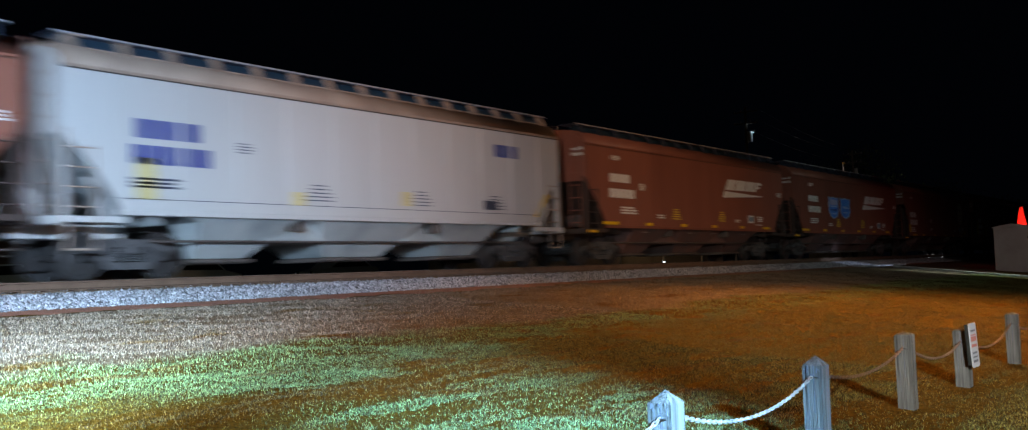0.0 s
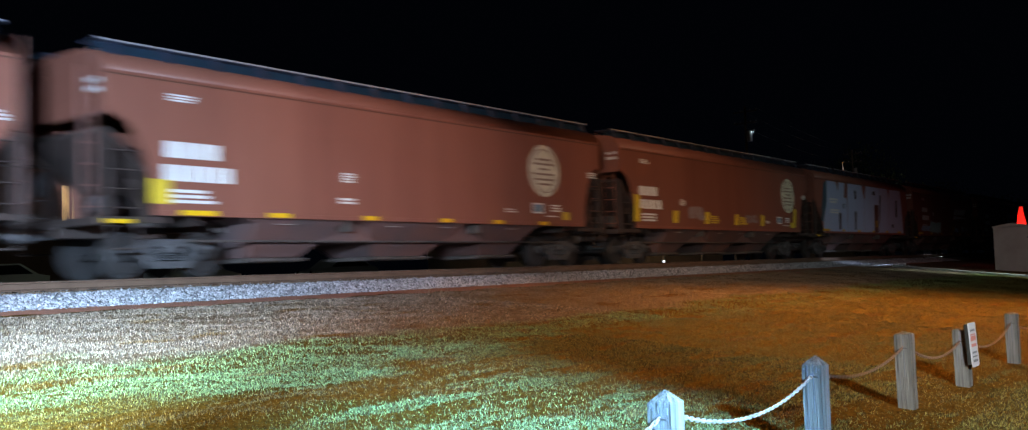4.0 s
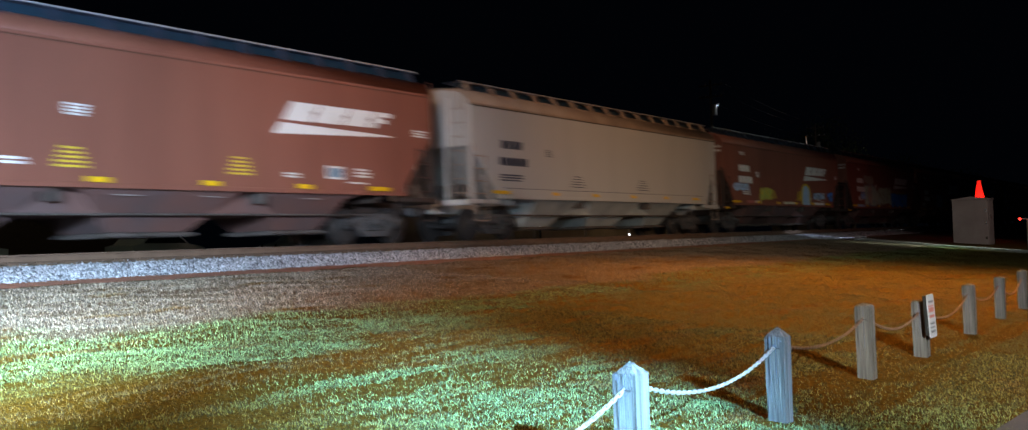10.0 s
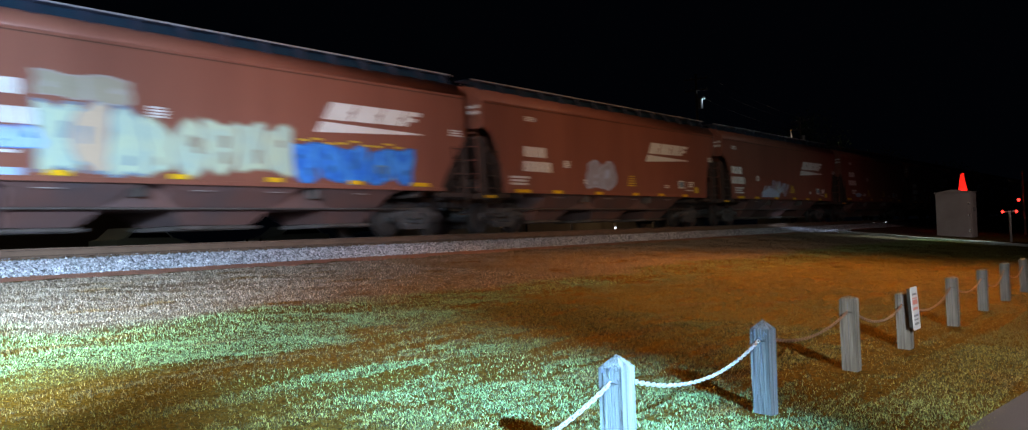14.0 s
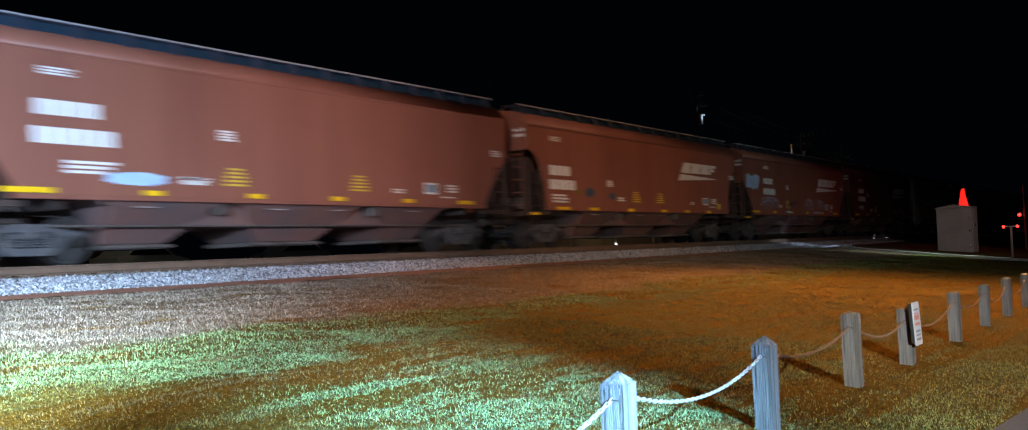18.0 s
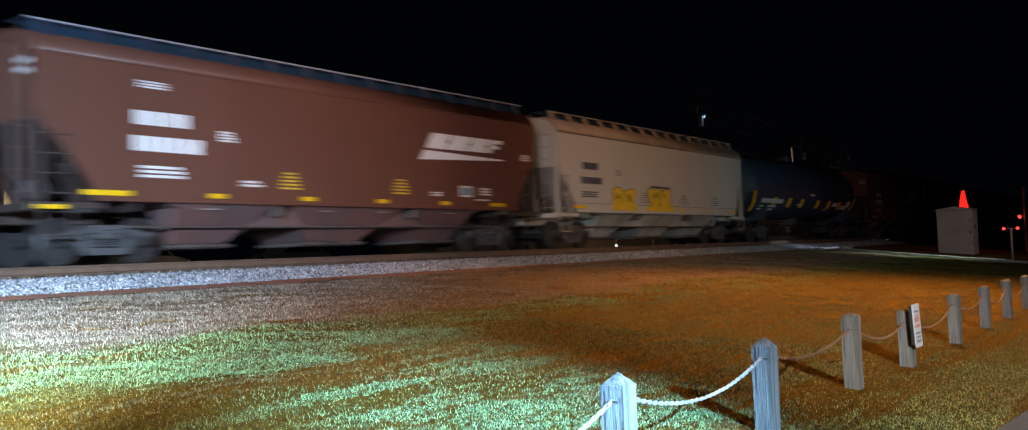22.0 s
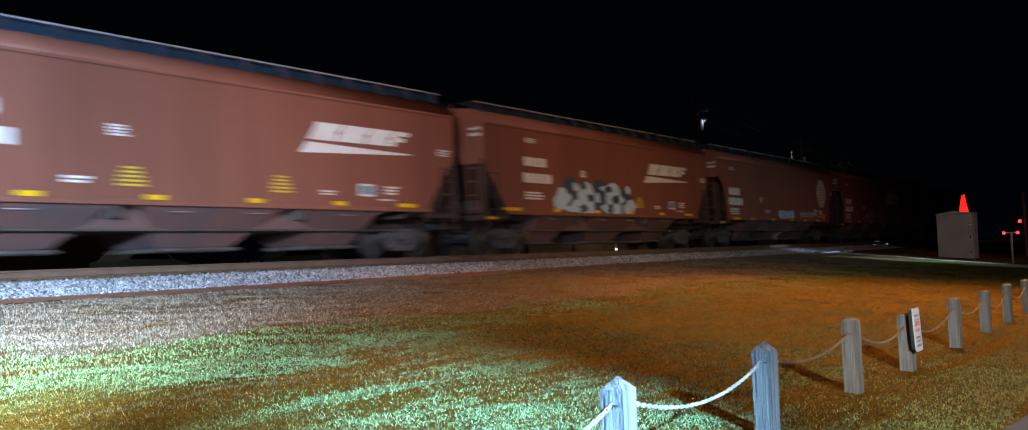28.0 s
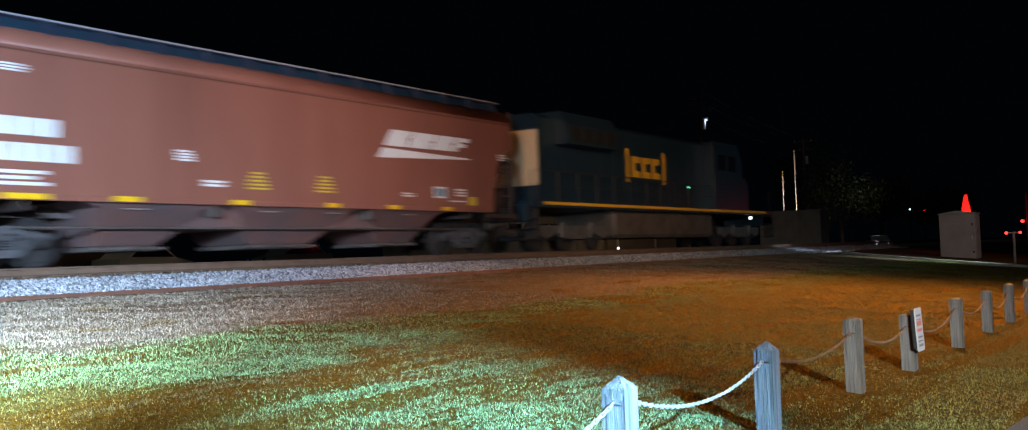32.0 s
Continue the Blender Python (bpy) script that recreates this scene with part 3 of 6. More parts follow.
def blades(name, count, x0, x1, y0, y1, tall, seed, mat, falloff=0.0):
    """Grass: one bent three-cornered blade each, leaning at random."""
    g = np.random.default_rng(seed)
    x = x0 + (x1 - x0) * g.uniform(0, 1, count) ** (1 + falloff)
    y = g.uniform(y0, y1, count)
    keep = g.uniform(0, 1, count) < cover(x, y)
    for px in (4.68, 6.89, 9.13, 11.23, 13.93, 16.28, 18.54):
        keep &= (np.hypot(x - px, (y - 2.55) * 1.3) > 0.28) | (g.uniform(0, 1, count) < 0.25)
    # the turf is worn away beside each post, and short where it meets the path
    keep &= (y > 1.25) | (g.uniform(0, 1, count) < 0.3)
    x, y = x[keep], y[keep]
    k = len(x)
    h = tall * g.uniform(0.45, 1.3, k)
    wdt = g.uniform(0.003, 0.0065, k) * (tall / 0.04) ** 0.6
    a = g.uniform(0, 6.283, k)
    lean = h * g.uniform(0.1, 0.9, k)
    b = g.uniform(0, 6.283, k)
    z = height(x, y) - 0.004
    p = np.stack([x, y, z], -1)
    side = np.stack([np.cos(a) * wdt, np.sin(a) * wdt, 0 * a], -1)
    tip = np.stack([np.cos(b) * lean, np.sin(b) * lean, h], -1)
    v = np.stack([p - side, p + side, p + tip], 1).reshape(-1, 3)
    return tagged(new(name, array_mesh(name, v, np.arange(3 * k).reshape(-1, 3), mat)), "short mown grass, green with dry tufts", "grass", kind="stuff")


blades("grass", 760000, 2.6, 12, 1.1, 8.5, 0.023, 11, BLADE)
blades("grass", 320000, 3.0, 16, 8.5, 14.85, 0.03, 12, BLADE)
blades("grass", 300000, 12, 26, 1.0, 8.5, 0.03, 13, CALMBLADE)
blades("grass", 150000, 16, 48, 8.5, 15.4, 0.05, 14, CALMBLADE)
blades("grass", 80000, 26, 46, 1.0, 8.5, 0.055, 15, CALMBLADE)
# ---- the train ----
SPEED = 12.942
WHEEL = 0.457


def wheelset_mesh():
    bm = B()
    rod(bm, (0, -1.05, 0), (0, 1.05, 0), 0.075, 10)
    for s in (-1, 1):
        rod(bm, (0, s * 0.69, 0), (0, s * 0.82, 0), WHEEL, 28)
        rod(bm, (0, s * 0.66, 0), (0, s * 0.69, 0), WHEEL + 0.025, 28)
        rod(bm, (0, s * 0.82, 0), (0, s * 0.845, 0), WHEEL - 0.07, 24, WHEEL - 0.1)
        rod(bm, (0, s * 0.845, 0), (0, s * 0.9, 0), 0.15, 14, 0.12)
        rod(bm, (0, s * 1.02, 0), (0, s * 1.13, 0), 0.105, 14)
        for i in range(3):
            a = i * 2.0944
            rod(bm, (0.06 * math.cos(a), s * 1.12, 0.06 * math.sin(a)), (0.06 * math.cos(a), s * 1.15, 0.06 * math.sin(a)), 0.017, 6)
    return mesh_of("wheelset", bm, STEEL)


def side_frame_mesh(length=1.78):
    """Cast side frame of a truck: bowed top and bottom members, pedestals, a spring nest."""
    h = length / 2
    bm = B()
    top = [(-h - 0.2, 0.5), (-h - 0.18, 0.6), (-h + 0.12, 0.63), (-0.45, 0.76), (0.45, 0.76), (h - 0.12, 0.63), (h + 0.18, 0.6), (h + 0.2, 0.5)]
    low = [(h - 0.17, 0.47), (h - 0.22, 0.4), (0.42, 0.2), (-0.42, 0.2), (-h + 0.22, 0.4), (-h + 0.17, 0.47)]
    # the frame is put together from bars round its two openings
    prism(bm, top[:4] + [(-0.45, 0.66), (-h + 0.28, 0.52), (-h + 0.17, 0.47)], -0.07, 0.07)
    prism(bm, [(0.45, 0.66), (0.45, 0.76)] + top[5:] + [(h - 0.17, 0.47), (h - 0.28, 0.52)], -0.07, 0.07)
    prism(bm, [(-0.45, 0.76), (-0.45, 0.62), (0.45, 0.62), (0.45, 0.76)], -0.09, 0.09)
    prism(bm, [(-h + 0.17, 0.47), (-h + 0.28, 0.5), (-0.4, 0.32), (0.4, 0.32), (h - 0.28, 0.5), (h - 0.17, 0.47), (h - 0.22, 0.38), (0.42, 0.18), (-0.42, 0.18), (-h + 0.22, 0.38)], -0.075, 0.075)
    for s in (-1, 1):
        box(bm, s * 0.45 - 0.06, s * 0.45 + 0.06, -0.08, 0.08, 0.3, 0.66, 0.01)
    return mesh_of("side_frame", bm, CAST)


def springs_mesh():
    """One coil spring as a turned shape with five windings."""
    bm = B()
    prof = [(0.0, 0.33)]
    for k in range(5):
        z = 0.335 + k * 0.048
        prof += [(0.06, z), (0.09, z + 0.01), (0.09, z + 0.03), (0.06, z + 0.04)]
    prof.append((0.0, 0.575))
    n = 10
    rings = [[bm.verts.new((max(r, 0.001) * math.cos(i * math.tau / n), max(r, 0.001) * math.sin(i * math.tau / n), z)) for i in range(n)] for r, z in prof]
    for a, c in zip(rings, rings[1:]):
        for i in range(n):
            bm.faces.new((a[i], a[(i + 1) % n], c[(i + 1) % n], c[i]))
    return mesh_of("spring", bm, CAST)


WHEELSET_MESH, SIDE_MESH, SPRING_MESH = wheelset_mesh(), side_frame_mesh(), springs_mesh()
bm = B()
box(bm, -0.19, 0.19, -1.12, 1.12, 0.48, 0.68, 0.03)
box(bm, -0.3, 0.3, -0.35, 0.35, 0.68, 0.78, 0.02)
BOLSTER_MESH = mesh_of("bolster", bm, CAST)


def truck(parent, x, axles=(-0.89, 0.89)):
    t = part("truck", BOLSTER_MESH, None, parent, "grimy cast steel truck", pose(x, 0, 0))
    for s in (-1, 1):
        part("side_frame", SIDE_MESH, None, t, matrix=pose(0, s * 0.99, 0))
        for k in (-0.22, 0, 0.22):
            part("spring", SPRING_MESH, None, t, matrix=pose(k, s * 0.99, 0))
    for a in axles:
        part("wheelset", WHEELSET_MESH, None, t, "steel wheels on an axle", pose(a, 0, WHEEL))
    return t


WIDE = 1.6       # half of its width


def hopper_car(name, label, paint, roof_paint, chute_paint, seam_cover, half=8.15, arched=False):
    car = thing(name, pose(0, TRACK_Y, 0), label, "freight car", "cars of the train")
    # side walls: cut away in a curve at each lower corner
    def outline():
        pts = []
        for i in range(11):
            u = i / 10
            if arched:
                pts.append((half - 1.0 * math.sqrt(max(0.0, 1 - u * u)), 1.2 + 1.95 * u))
            else:
                pts.append((half - 1.2 * (1 - u ** 1.25), 1.2 + 1.5 * u))
        right = pts + [(half, 3.88)]
        return right + [(-x, z) for x, z in right[::-1]]
    for s in (-1, 1):
        bm = B()
        prism(bm, outline(), s * (WIDE - 0.05), s * WIDE)
        part("side_wall", bm, paint, car)
        bm = B()
        box(bm, -half + 1.1, half - 1.1, s * (WIDE - 0.04), s * (WIDE + 0.035), 1.19, 1.29, 0.008)
        part("side_sill", bm, paint, car)
        bm = B()
        box(bm, -half, half, s * (WIDE - 0.02), s * (WIDE + 0.022), 3.86, 3.92, 0.01)
        part("top_chord", bm, roof_paint if seam_cover else paint, car)
        # The shadow line of the roof seam, laid on as a dark strip.
        bm = B()
        box(bm, -half + 0.02, half - 0.02, s * (WIDE - 0.02), s * (WIDE + 0.008), 3.83, 3.86)
        part("chord_groove", bm, UNDER if seam_cover else DARKBROWN, car, "dark strip for the seam's shade under the roof")
    # roof: curves from the side walls up to the hatch coaming
    prof = [(WIDE, 3.88), (1.58, 4.0), (1.52, 4.1), (1.43, 4.19), (1.31, 4.27), (1.1, 4.35), (0.6, 4.41), (0, 4.43)]
    prof = prof + [(-y, z) for y, z in prof[-2::-1]]
    under = [(y * 0.96, z - 0.05) for y, z in prof[::-1]]
    bm = B()
    prism(bm, prof + under, -half, half, "x")
    for f in bm.faces:
        f.smooth = abs(f.normal.x) < 0.5
    part("roof", bm, roof_paint, car)
    # end walls, with posts, and the slope sheets under them
    for s in (-1, 1):
        bm = B()
        foot = 3.1 if arched else 2.7
        prism(bm, [(WIDE - 0.06, foot), (WIDE - 0.06, 3.88), (1.27, 4.24), (0.6, 4.38), (-0.6, 4.38), (-1.27, 4.24), (-WIDE + 0.06, 3.88), (-WIDE + 0.06, foot)], s * (half - 0.06), s * (half - 0.01), "x")
        for y in (-0.75, 0.75):
            box(bm, s * (half - 0.01), s * (half + 0.08), y - 0.05, y + 0.05, foot, 4.1)
        part("end_wall", bm, paint, car)
        bm = B()
        prism(bm, [(s * (half - 0.05), 2.86), (s * (half - 0.05), 2.78), (s * (half - 2.1), 1.02), (s * (half - 2.1), 1.1)], -WIDE + 0.1, WIDE - 0.1)
        part("slope_sheet", bm, ENDBROWN if not seam_cover else chute_paint, car)
        # end platform, draft sill, corner posts, braces
        bm = B()
        box(bm, s * (half - 2.0), s * (half + 0.25), -0.3, 0.3, 0.8, 1.08, 0.02)
        box(bm, s * (half + 0.02), s * (half + 0.2), -WIDE, WIDE, 1.0, 1.16, 0.02)
        box(bm, s * (half - 1.3), s * (half + 0.15), -WIDE + 0.03, -WIDE + 0.15, 1.05, 1.16)
        box(bm, s * (half - 1.3), s * (half + 0.15), WIDE - 0.15, WIDE - 0.03, 1.05, 1.16)
        part("end_platform", bm, ENDBROWN if not seam_cover else paint, car)
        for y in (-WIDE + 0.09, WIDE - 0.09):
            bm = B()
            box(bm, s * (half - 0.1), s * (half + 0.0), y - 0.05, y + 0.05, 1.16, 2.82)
            part("corner_post", bm, paint if seam_cover else ENDBROWN, car)
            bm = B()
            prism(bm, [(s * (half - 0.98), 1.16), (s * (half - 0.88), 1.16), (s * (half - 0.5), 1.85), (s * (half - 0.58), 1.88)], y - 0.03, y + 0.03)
            part("corner_brace", bm, paint if seam_cover else ENDBROWN, car)
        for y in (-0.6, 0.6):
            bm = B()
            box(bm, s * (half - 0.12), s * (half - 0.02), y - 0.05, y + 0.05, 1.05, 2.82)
            part("end_post", bm, ENDBROWN if not seam_cover else paint, car)
        # ladder beside each corner, its stirrup below
        for y in (-WIDE - 0.02, WIDE + 0.02):
            bm = B()
            for k in range(4):
                rod(bm, (s * (half - 0.62), y, 1.32 + k * 0.36), (s * (half - 0.05), y, 1.32 + k * 0.36), 0.016, 6)
            rod(bm, (s * (half - 0.05), y, 0.55), (s * (half - 0.05), y, 2.75), 0.02, 6)
            rod(bm, (s * (half - 0.62), y, 0.55), (s * (half - 0.62), y, 2.45), 0.02, 6)
            rod(bm, (s * (half - 0.62), y, 0.55), (s * (half - 0.05), y, 0.55), 0.022, 6)
            part("ladder", bm, roof_paint if seam_cover else ENDBROWN, car)
        bm = B()
        for k in range(7):
            rod(bm, (s * (half + 0.14), -1.45, 1.35 + k * 0.4), (s * (half + 0.14), -1.05, 1.35 + k * 0.4), 0.013, 6)
        for y in (-1.45, -1.05):
            rod(bm, (s * (half + 0.14), y, 1.1), (s * (half + 0.14), y, 4.3), 0.016, 6)
        part("end_ladder", bm, roof_paint, car)
        # brake gear on the end: a tank, a wheel
        bm = B()
        if s < 0:
            rod(bm, (s * (half - 0.55), -0.9, 1.45), (s * (half - 0.55), 0.1, 1.45), 0.2, 14)
            rod(bm, (s * (half + 0.1), 0.55, 1.9), (s * (half + 0.14), 0.55, 1.9), 0.26, 16)
        else:
            rod(bm, (s * (half - 0.6), -0.6, 1.4), (s * (half - 0.6), 0.5, 1.4), 0.13, 12)
        part("brake_gear", bm, CAST, car)
        bm = B()
        box(bm, s * (half + 0.2), s * (half + 0.8), -0.09, 0.09, 0.78, 0.96, 0.03)
        box(bm, s * (half + 0.62), s * (half + 0.85), -0.16, 0.12, 0.72, 1.0, 0.04)
        part("coupler", bm, CAST, car)
    # three bays of chutes with their gates
    for c in (-4.3, 0.0, 4.3):
        # outer bays end steeply beside the trucks
        left = 0.95 if c >= 0 else 0.45
        right_end = 0.95 if c <= 0 else 0.45
        lt = 1.7 if c >= 0 else 0.75
        rt = 1.7 if c <= 0 else 0.75
        ls, rs = (1.38 if c >= 0 else 0.6), (1.38 if c <= 0 else 0.6)
        levels = [(0.38, -left, right_end, 0.72), (0.74, -ls, rs, 1.06), (1.1, -lt, rt, 1.42), (1.21, -lt - (0.5 if c < 0 else 0.3), rt + (0.5 if c > 0 else 0.3), 1.52)]
        bm = B()
        rings = [[bm.verts.new(p) for p in ((c + a, -w, z), (c + e, -w, z), (c + e, w, z), (c + a, w, z))] for z, a, e, w in levels]
        bm.faces.new(rings[0][::-1])
        bm.faces.new(rings[-1])
        for lo, hi in zip(rings, rings[1:]):
            for i in range(4):
                bm.faces.new((lo[i], lo[(i + 1) % 4], hi[(i + 1) % 4], hi[i]))
        part("chute", bm, chute_paint, car)
        bm = B()
        box(bm, c - left - 0.05, c + right_end + 0.05, -0.78, 0.78, 0.27, 0.37, 0.015)
        for y in (-0.8, 0.8):
            rod(bm, (c - left - 0.12, y, 0.32), (c + right_end + 0.12, y, 0.32), 0.035, 8)
        part("outlet_gate", bm, UNDER, car)
    # the ridges between the bays, set back from the side
    for c in (-2.15, 2.15):
        bm = B()
        prism(bm, [(c - 0.95, 0.7), (c + 0.95, 0.7), (c + 0.3, 1.21), (c - 0.3, 1.21)], -1.12, 1.12)
        part("cross_ridge", bm, chute_paint, car)
    bm = B()
    box(bm, -half + 1.5, half - 1.5, -0.25, 0.25, 0.95, 1.2)
    for c in (-2.4, 2.4):
        box(bm, c - 0.05, c + 0.05, -WIDE + 0.08, WIDE - 0.08, 0.95, 1.22)
    rod(bm, (-half + 2, -1.2, 0.72), (half - 2, -1.2, 0.72), 0.025, 6)
    part("centre_sill", bm, UNDER, car)
    # hatch coaming, hatch covers and running boards on top
    bm = B()
    box(bm, -half + 0.7, half - 0.7, -0.34, 0.34, 4.4, 4.46, 0.01)
    part("hatch_coaming", bm, roof_paint, car)
    bm = B()
    box(bm, -0.74, 0.74, -0.36, 0.36, 4.46, 4.5, 0.015)
    for y in (-0.2, 0.2):
        box(bm, -0.04, 0.04, y - 0.03, y + 0.03, 4.5, 4.53)
    hatch = mesh_of("hatch_cover", bm, GALV)
    for i in range(9):
        part("hatch_cover", hatch, None, car, matrix=pose((i - 4) * (half - 1.7) / 4, 0, 0))
    for s in (-1, 1):
        bm = B()
        box(bm, -half + 0.1, half - 0.1, s * 0.62, s * 1.2, 4.545, 4.57)
        board = part("running_board", bm, GALV, car)
        # The bright highlight on the board's edge is a pale strip.
        bm = B()
        box(bm, -half + 0.1, half - 0.1, s * 1.2, s * 1.215, 4.555, 4.59)
        part("board_edge", bm, EDGE, board, "walkway edge painted pale as a highlight")
        bm = B()
        prism(bm, [(s * 1.3, 4.26), (s * 1.3, 4.3), (s * 1.19, 4.55), (s * 1.1, 4.55)], -0.11, 0.11, "x")
        bracket = mesh_of("board_bracket", bm, TAN if seam_cover else GALV)
        for i in range(15):
            part("board_bracket", bracket, None, car, matrix=pose(-half + 0.4 + i * (2 * half - 0.8) / 14, 0, 0))
        bm = B()
        box(bm, -half + 0.15, half - 0.15, s * 0.98, s * 1.0, 4.37, 4.545)
        part("walkway_plate", bm, NAVY, car)
        if seam_cover:
            bm = B()
            box(bm, -half + 0.12, half - 0.12, s * 1.02, s * 1.05, 4.34, 4.39)
            part("walkway_lip", bm, TAN, car)
    if seam_cover:
        # rounded hoops that end the roof walk of the pale cars
        for s in (-1, 1):
            for y in (-1.2, 1.2):
                bm = B()
                rod(bm, (s * (half - 0.7), y, 4.56), (s * (half - 0.35), y, 4.55), 0.025, 6)
                rod(bm, (s * (half - 0.35), y, 4.55), (s * (half - 0.02), y, 4.3), 0.025, 6)
                rod(bm, (s * (half - 0.02), y, 4.3), (s * (half + 0.02), y, 3.8), 0.025, 6)
                part("roof_grab_iron", bm, roof_paint, car)
    for x in (-half + 1.7, half - 1.7):
        truck(car, x)
    return car


def decal(car, name, pts, mat, label="", proud=0.006, y=None):
    """Paint or sheet on the side towards the lawn, as a thin layer on the wall."""
    bm = B()
    face = -(WIDE if y is None else y)
    prism(bm, pts, face - proud, face - proud + 0.004)
    return part(name, bm, mat, car, label)


def bar(x0, x1, z0, z1, slant=0.0):
    return [(x0, z0), (x1, z0), (x1 + slant, z1), (x0 + slant, z1)]


def bars(car, x0, x1, z0, z1, rows, mat, name="lettering", gap=0.4, label="", proud=0.006, split=0):
    """Writing too small to read: plain bars in rows, one mesh a block."""
    if split:
        wdt = (x1 - x0) / split
        for c in range(split):
            decal(car, name, bar(x0 + c * wdt, x0 + (c + 0.86) * wdt, z0, z1), mat, label if c == 0 else "", proud)
        return None
    bm = B()
    step = (z1 - z0) / rows
    for r in range(rows):
        a = z0 + r * step
        prism(bm, bar(x0, x1 - random.uniform(0, 0.25) * (x1 - x0), a, a + step * (1 - gap)), -WIDE - proud, -WIDE - proud + 0.004)
    ob = part(name, bm, mat, car, label)
    if rows > 1:
        ob["kind"] = "stuff"
    return ob


def rail_emblem(car, x=3.2, z=2.52, k=1.0, mat=None):
    """The slanted wordmark's blocks over a tapering underline, as plain shapes."""
    mat = mat or MARK
    line = decal(car, "emblem", [(x, z), (x + 3.9 * k, z + 0.16 * k), (x + 3.95 * k, z + 0.19 * k), (x + 0.22 * k, z + 0.27 * k)], mat, "white slanted emblem over a tapering line")
    for i, (a, w) in enumerate(((0.28, 0.86), (1.2, 0.95), (2.2, 0.8), (3.05, 0.42))):
        x0 = x + a * k
        z0, z1, mid = z + (0.33 + 0.01 * i) * k, z + 0.76 * k, z + 0.55 * k
        lean = 0.3 * k
        if i < 3:
            half_lean = lean * 0.5
            notch = 0.3 * w * k
            decal(line, "emblem_block", [(x0, z0), (x0 + w * k, z0), (x0 + w * k + half_lean * 0.7, mid - 0.06 * k), (x0 + w * k + half_lean - notch * 0.4, mid), (x0 + w * k + half_lean * 1.3, mid + 0.06 * k), (x0 + w * k + lean, z1), (x0 + lean, z1)], mat)
        else:
            decal(line, "emblem_block", [(x0, z0), (x0 + 0.28 * k, z0), (x0 + 0.36 * k, mid - 0.06 * k), (x0 + 0.66 * k, mid - 0.06 * k), (x0 + 0.7 * k, mid + 0.04 * k), (x0 + 0.45 * k, mid + 0.04 * k), (x0 + 0.5 * k, mid + 0.1 * k), (x0 + 0.84 * k, mid + 0.1 * k), (x0 + 0.88 * k, z1), (x0 + lean, z1)], mat)
    return line


def round_emblem(car, x=5.55, z=2.75, r=0.78):
    f = -WIDE - 0.006
    bm = B()
    prism(bm, [(x + r * 1.02 * math.cos(i * math.tau / 32), z + r * math.sin(i * math.tau / 32)) for i in range(32)], f, f + 0.004)
    disc = part("round_emblem", bm, CREAM, car, "cream round emblem, faded")
    faded = material_cache("faded_emblem_print", (0.36, 0.25, 0.19))
    n = 28
    for i in range(n):
        if i % 7 == 6:
            continue
        a, b = i * math.tau / n, (i + 1) * math.tau / n
        decal(disc, "emblem_ring", [(x + q * r * math.cos(t), z + q * r * math.sin(t)) for q, t in ((0.86, a), (0.86, b), (0.8, b), (0.8, a))], faded, proud=0.012)
    for dz, wdt in ((0.34, 0.36), (0.2, 0.5), (0.05, 0.24), (-0.1, 0.5), (-0.26, 0.5), (-0.4, 0.34)):
        decal(disc, "emblem_bar", bar(x - wdt, x + wdt, z + dz - 0.03, z + dz + 0.03), faded, proud=0.012)


CACHE = {}


def material_cache(name, colour):
    if name not in CACHE:
        CACHE[name] = material(name, colour, 0.55, 0, 3.0, 0.15, 30, 0.02)
    return CACHE[name]


# where the marks of each kind of car stand: initials, plate, stencils, strips and their heights
SHORT = dict(initials=-6.2, rows=(2.72, 3.0, 2.2, 2.5), data=(-6.1, 1.68, 1.95), plate=-2.6, plate_z=2.52, grids=(-2.5, 1.35),
             strips=((-7.35, -6.35), (-4.5, -4.05), (-1.9, -1.45), (0.65, 1.1), (3.25, 3.7), (5.6, 6.35)), strip_z=(1.3, 1.4), small=(-3.6, 4.2))
LONG = dict(initials=-7.8, rows=(2.34, 2.66, 1.88, 2.2), data=(-7.75, 1.45, 1.76), plate=-4.1, plate_z=2.08, grids=(-2.15, -0.1),
            strips=((-7.55, -6.7), (-5.4, -4.8), (-2.6, -2.1), (0.2, 0.65), (2.4, 2.85), (4.6, 5.05)), strip_z=(1.21, 1.31), small=(-3.3, 4.3))


def safety_strips(car, mat, o=0.0, style=SHORT):
    """Reflecting strips along the lower edge of the side."""
    for x0, x1 in style["strips"]:
        decal(car, "reflector_strip", bar(x0 + o, x1 + o, *style["strip_z"]), mat, proud=0.04)
    decal(car, "reflector_strip", bar(-8.15 - o, -7.6 - o, 1.03, 1.11), mat, proud=0.02, y=WIDE + 0.01)


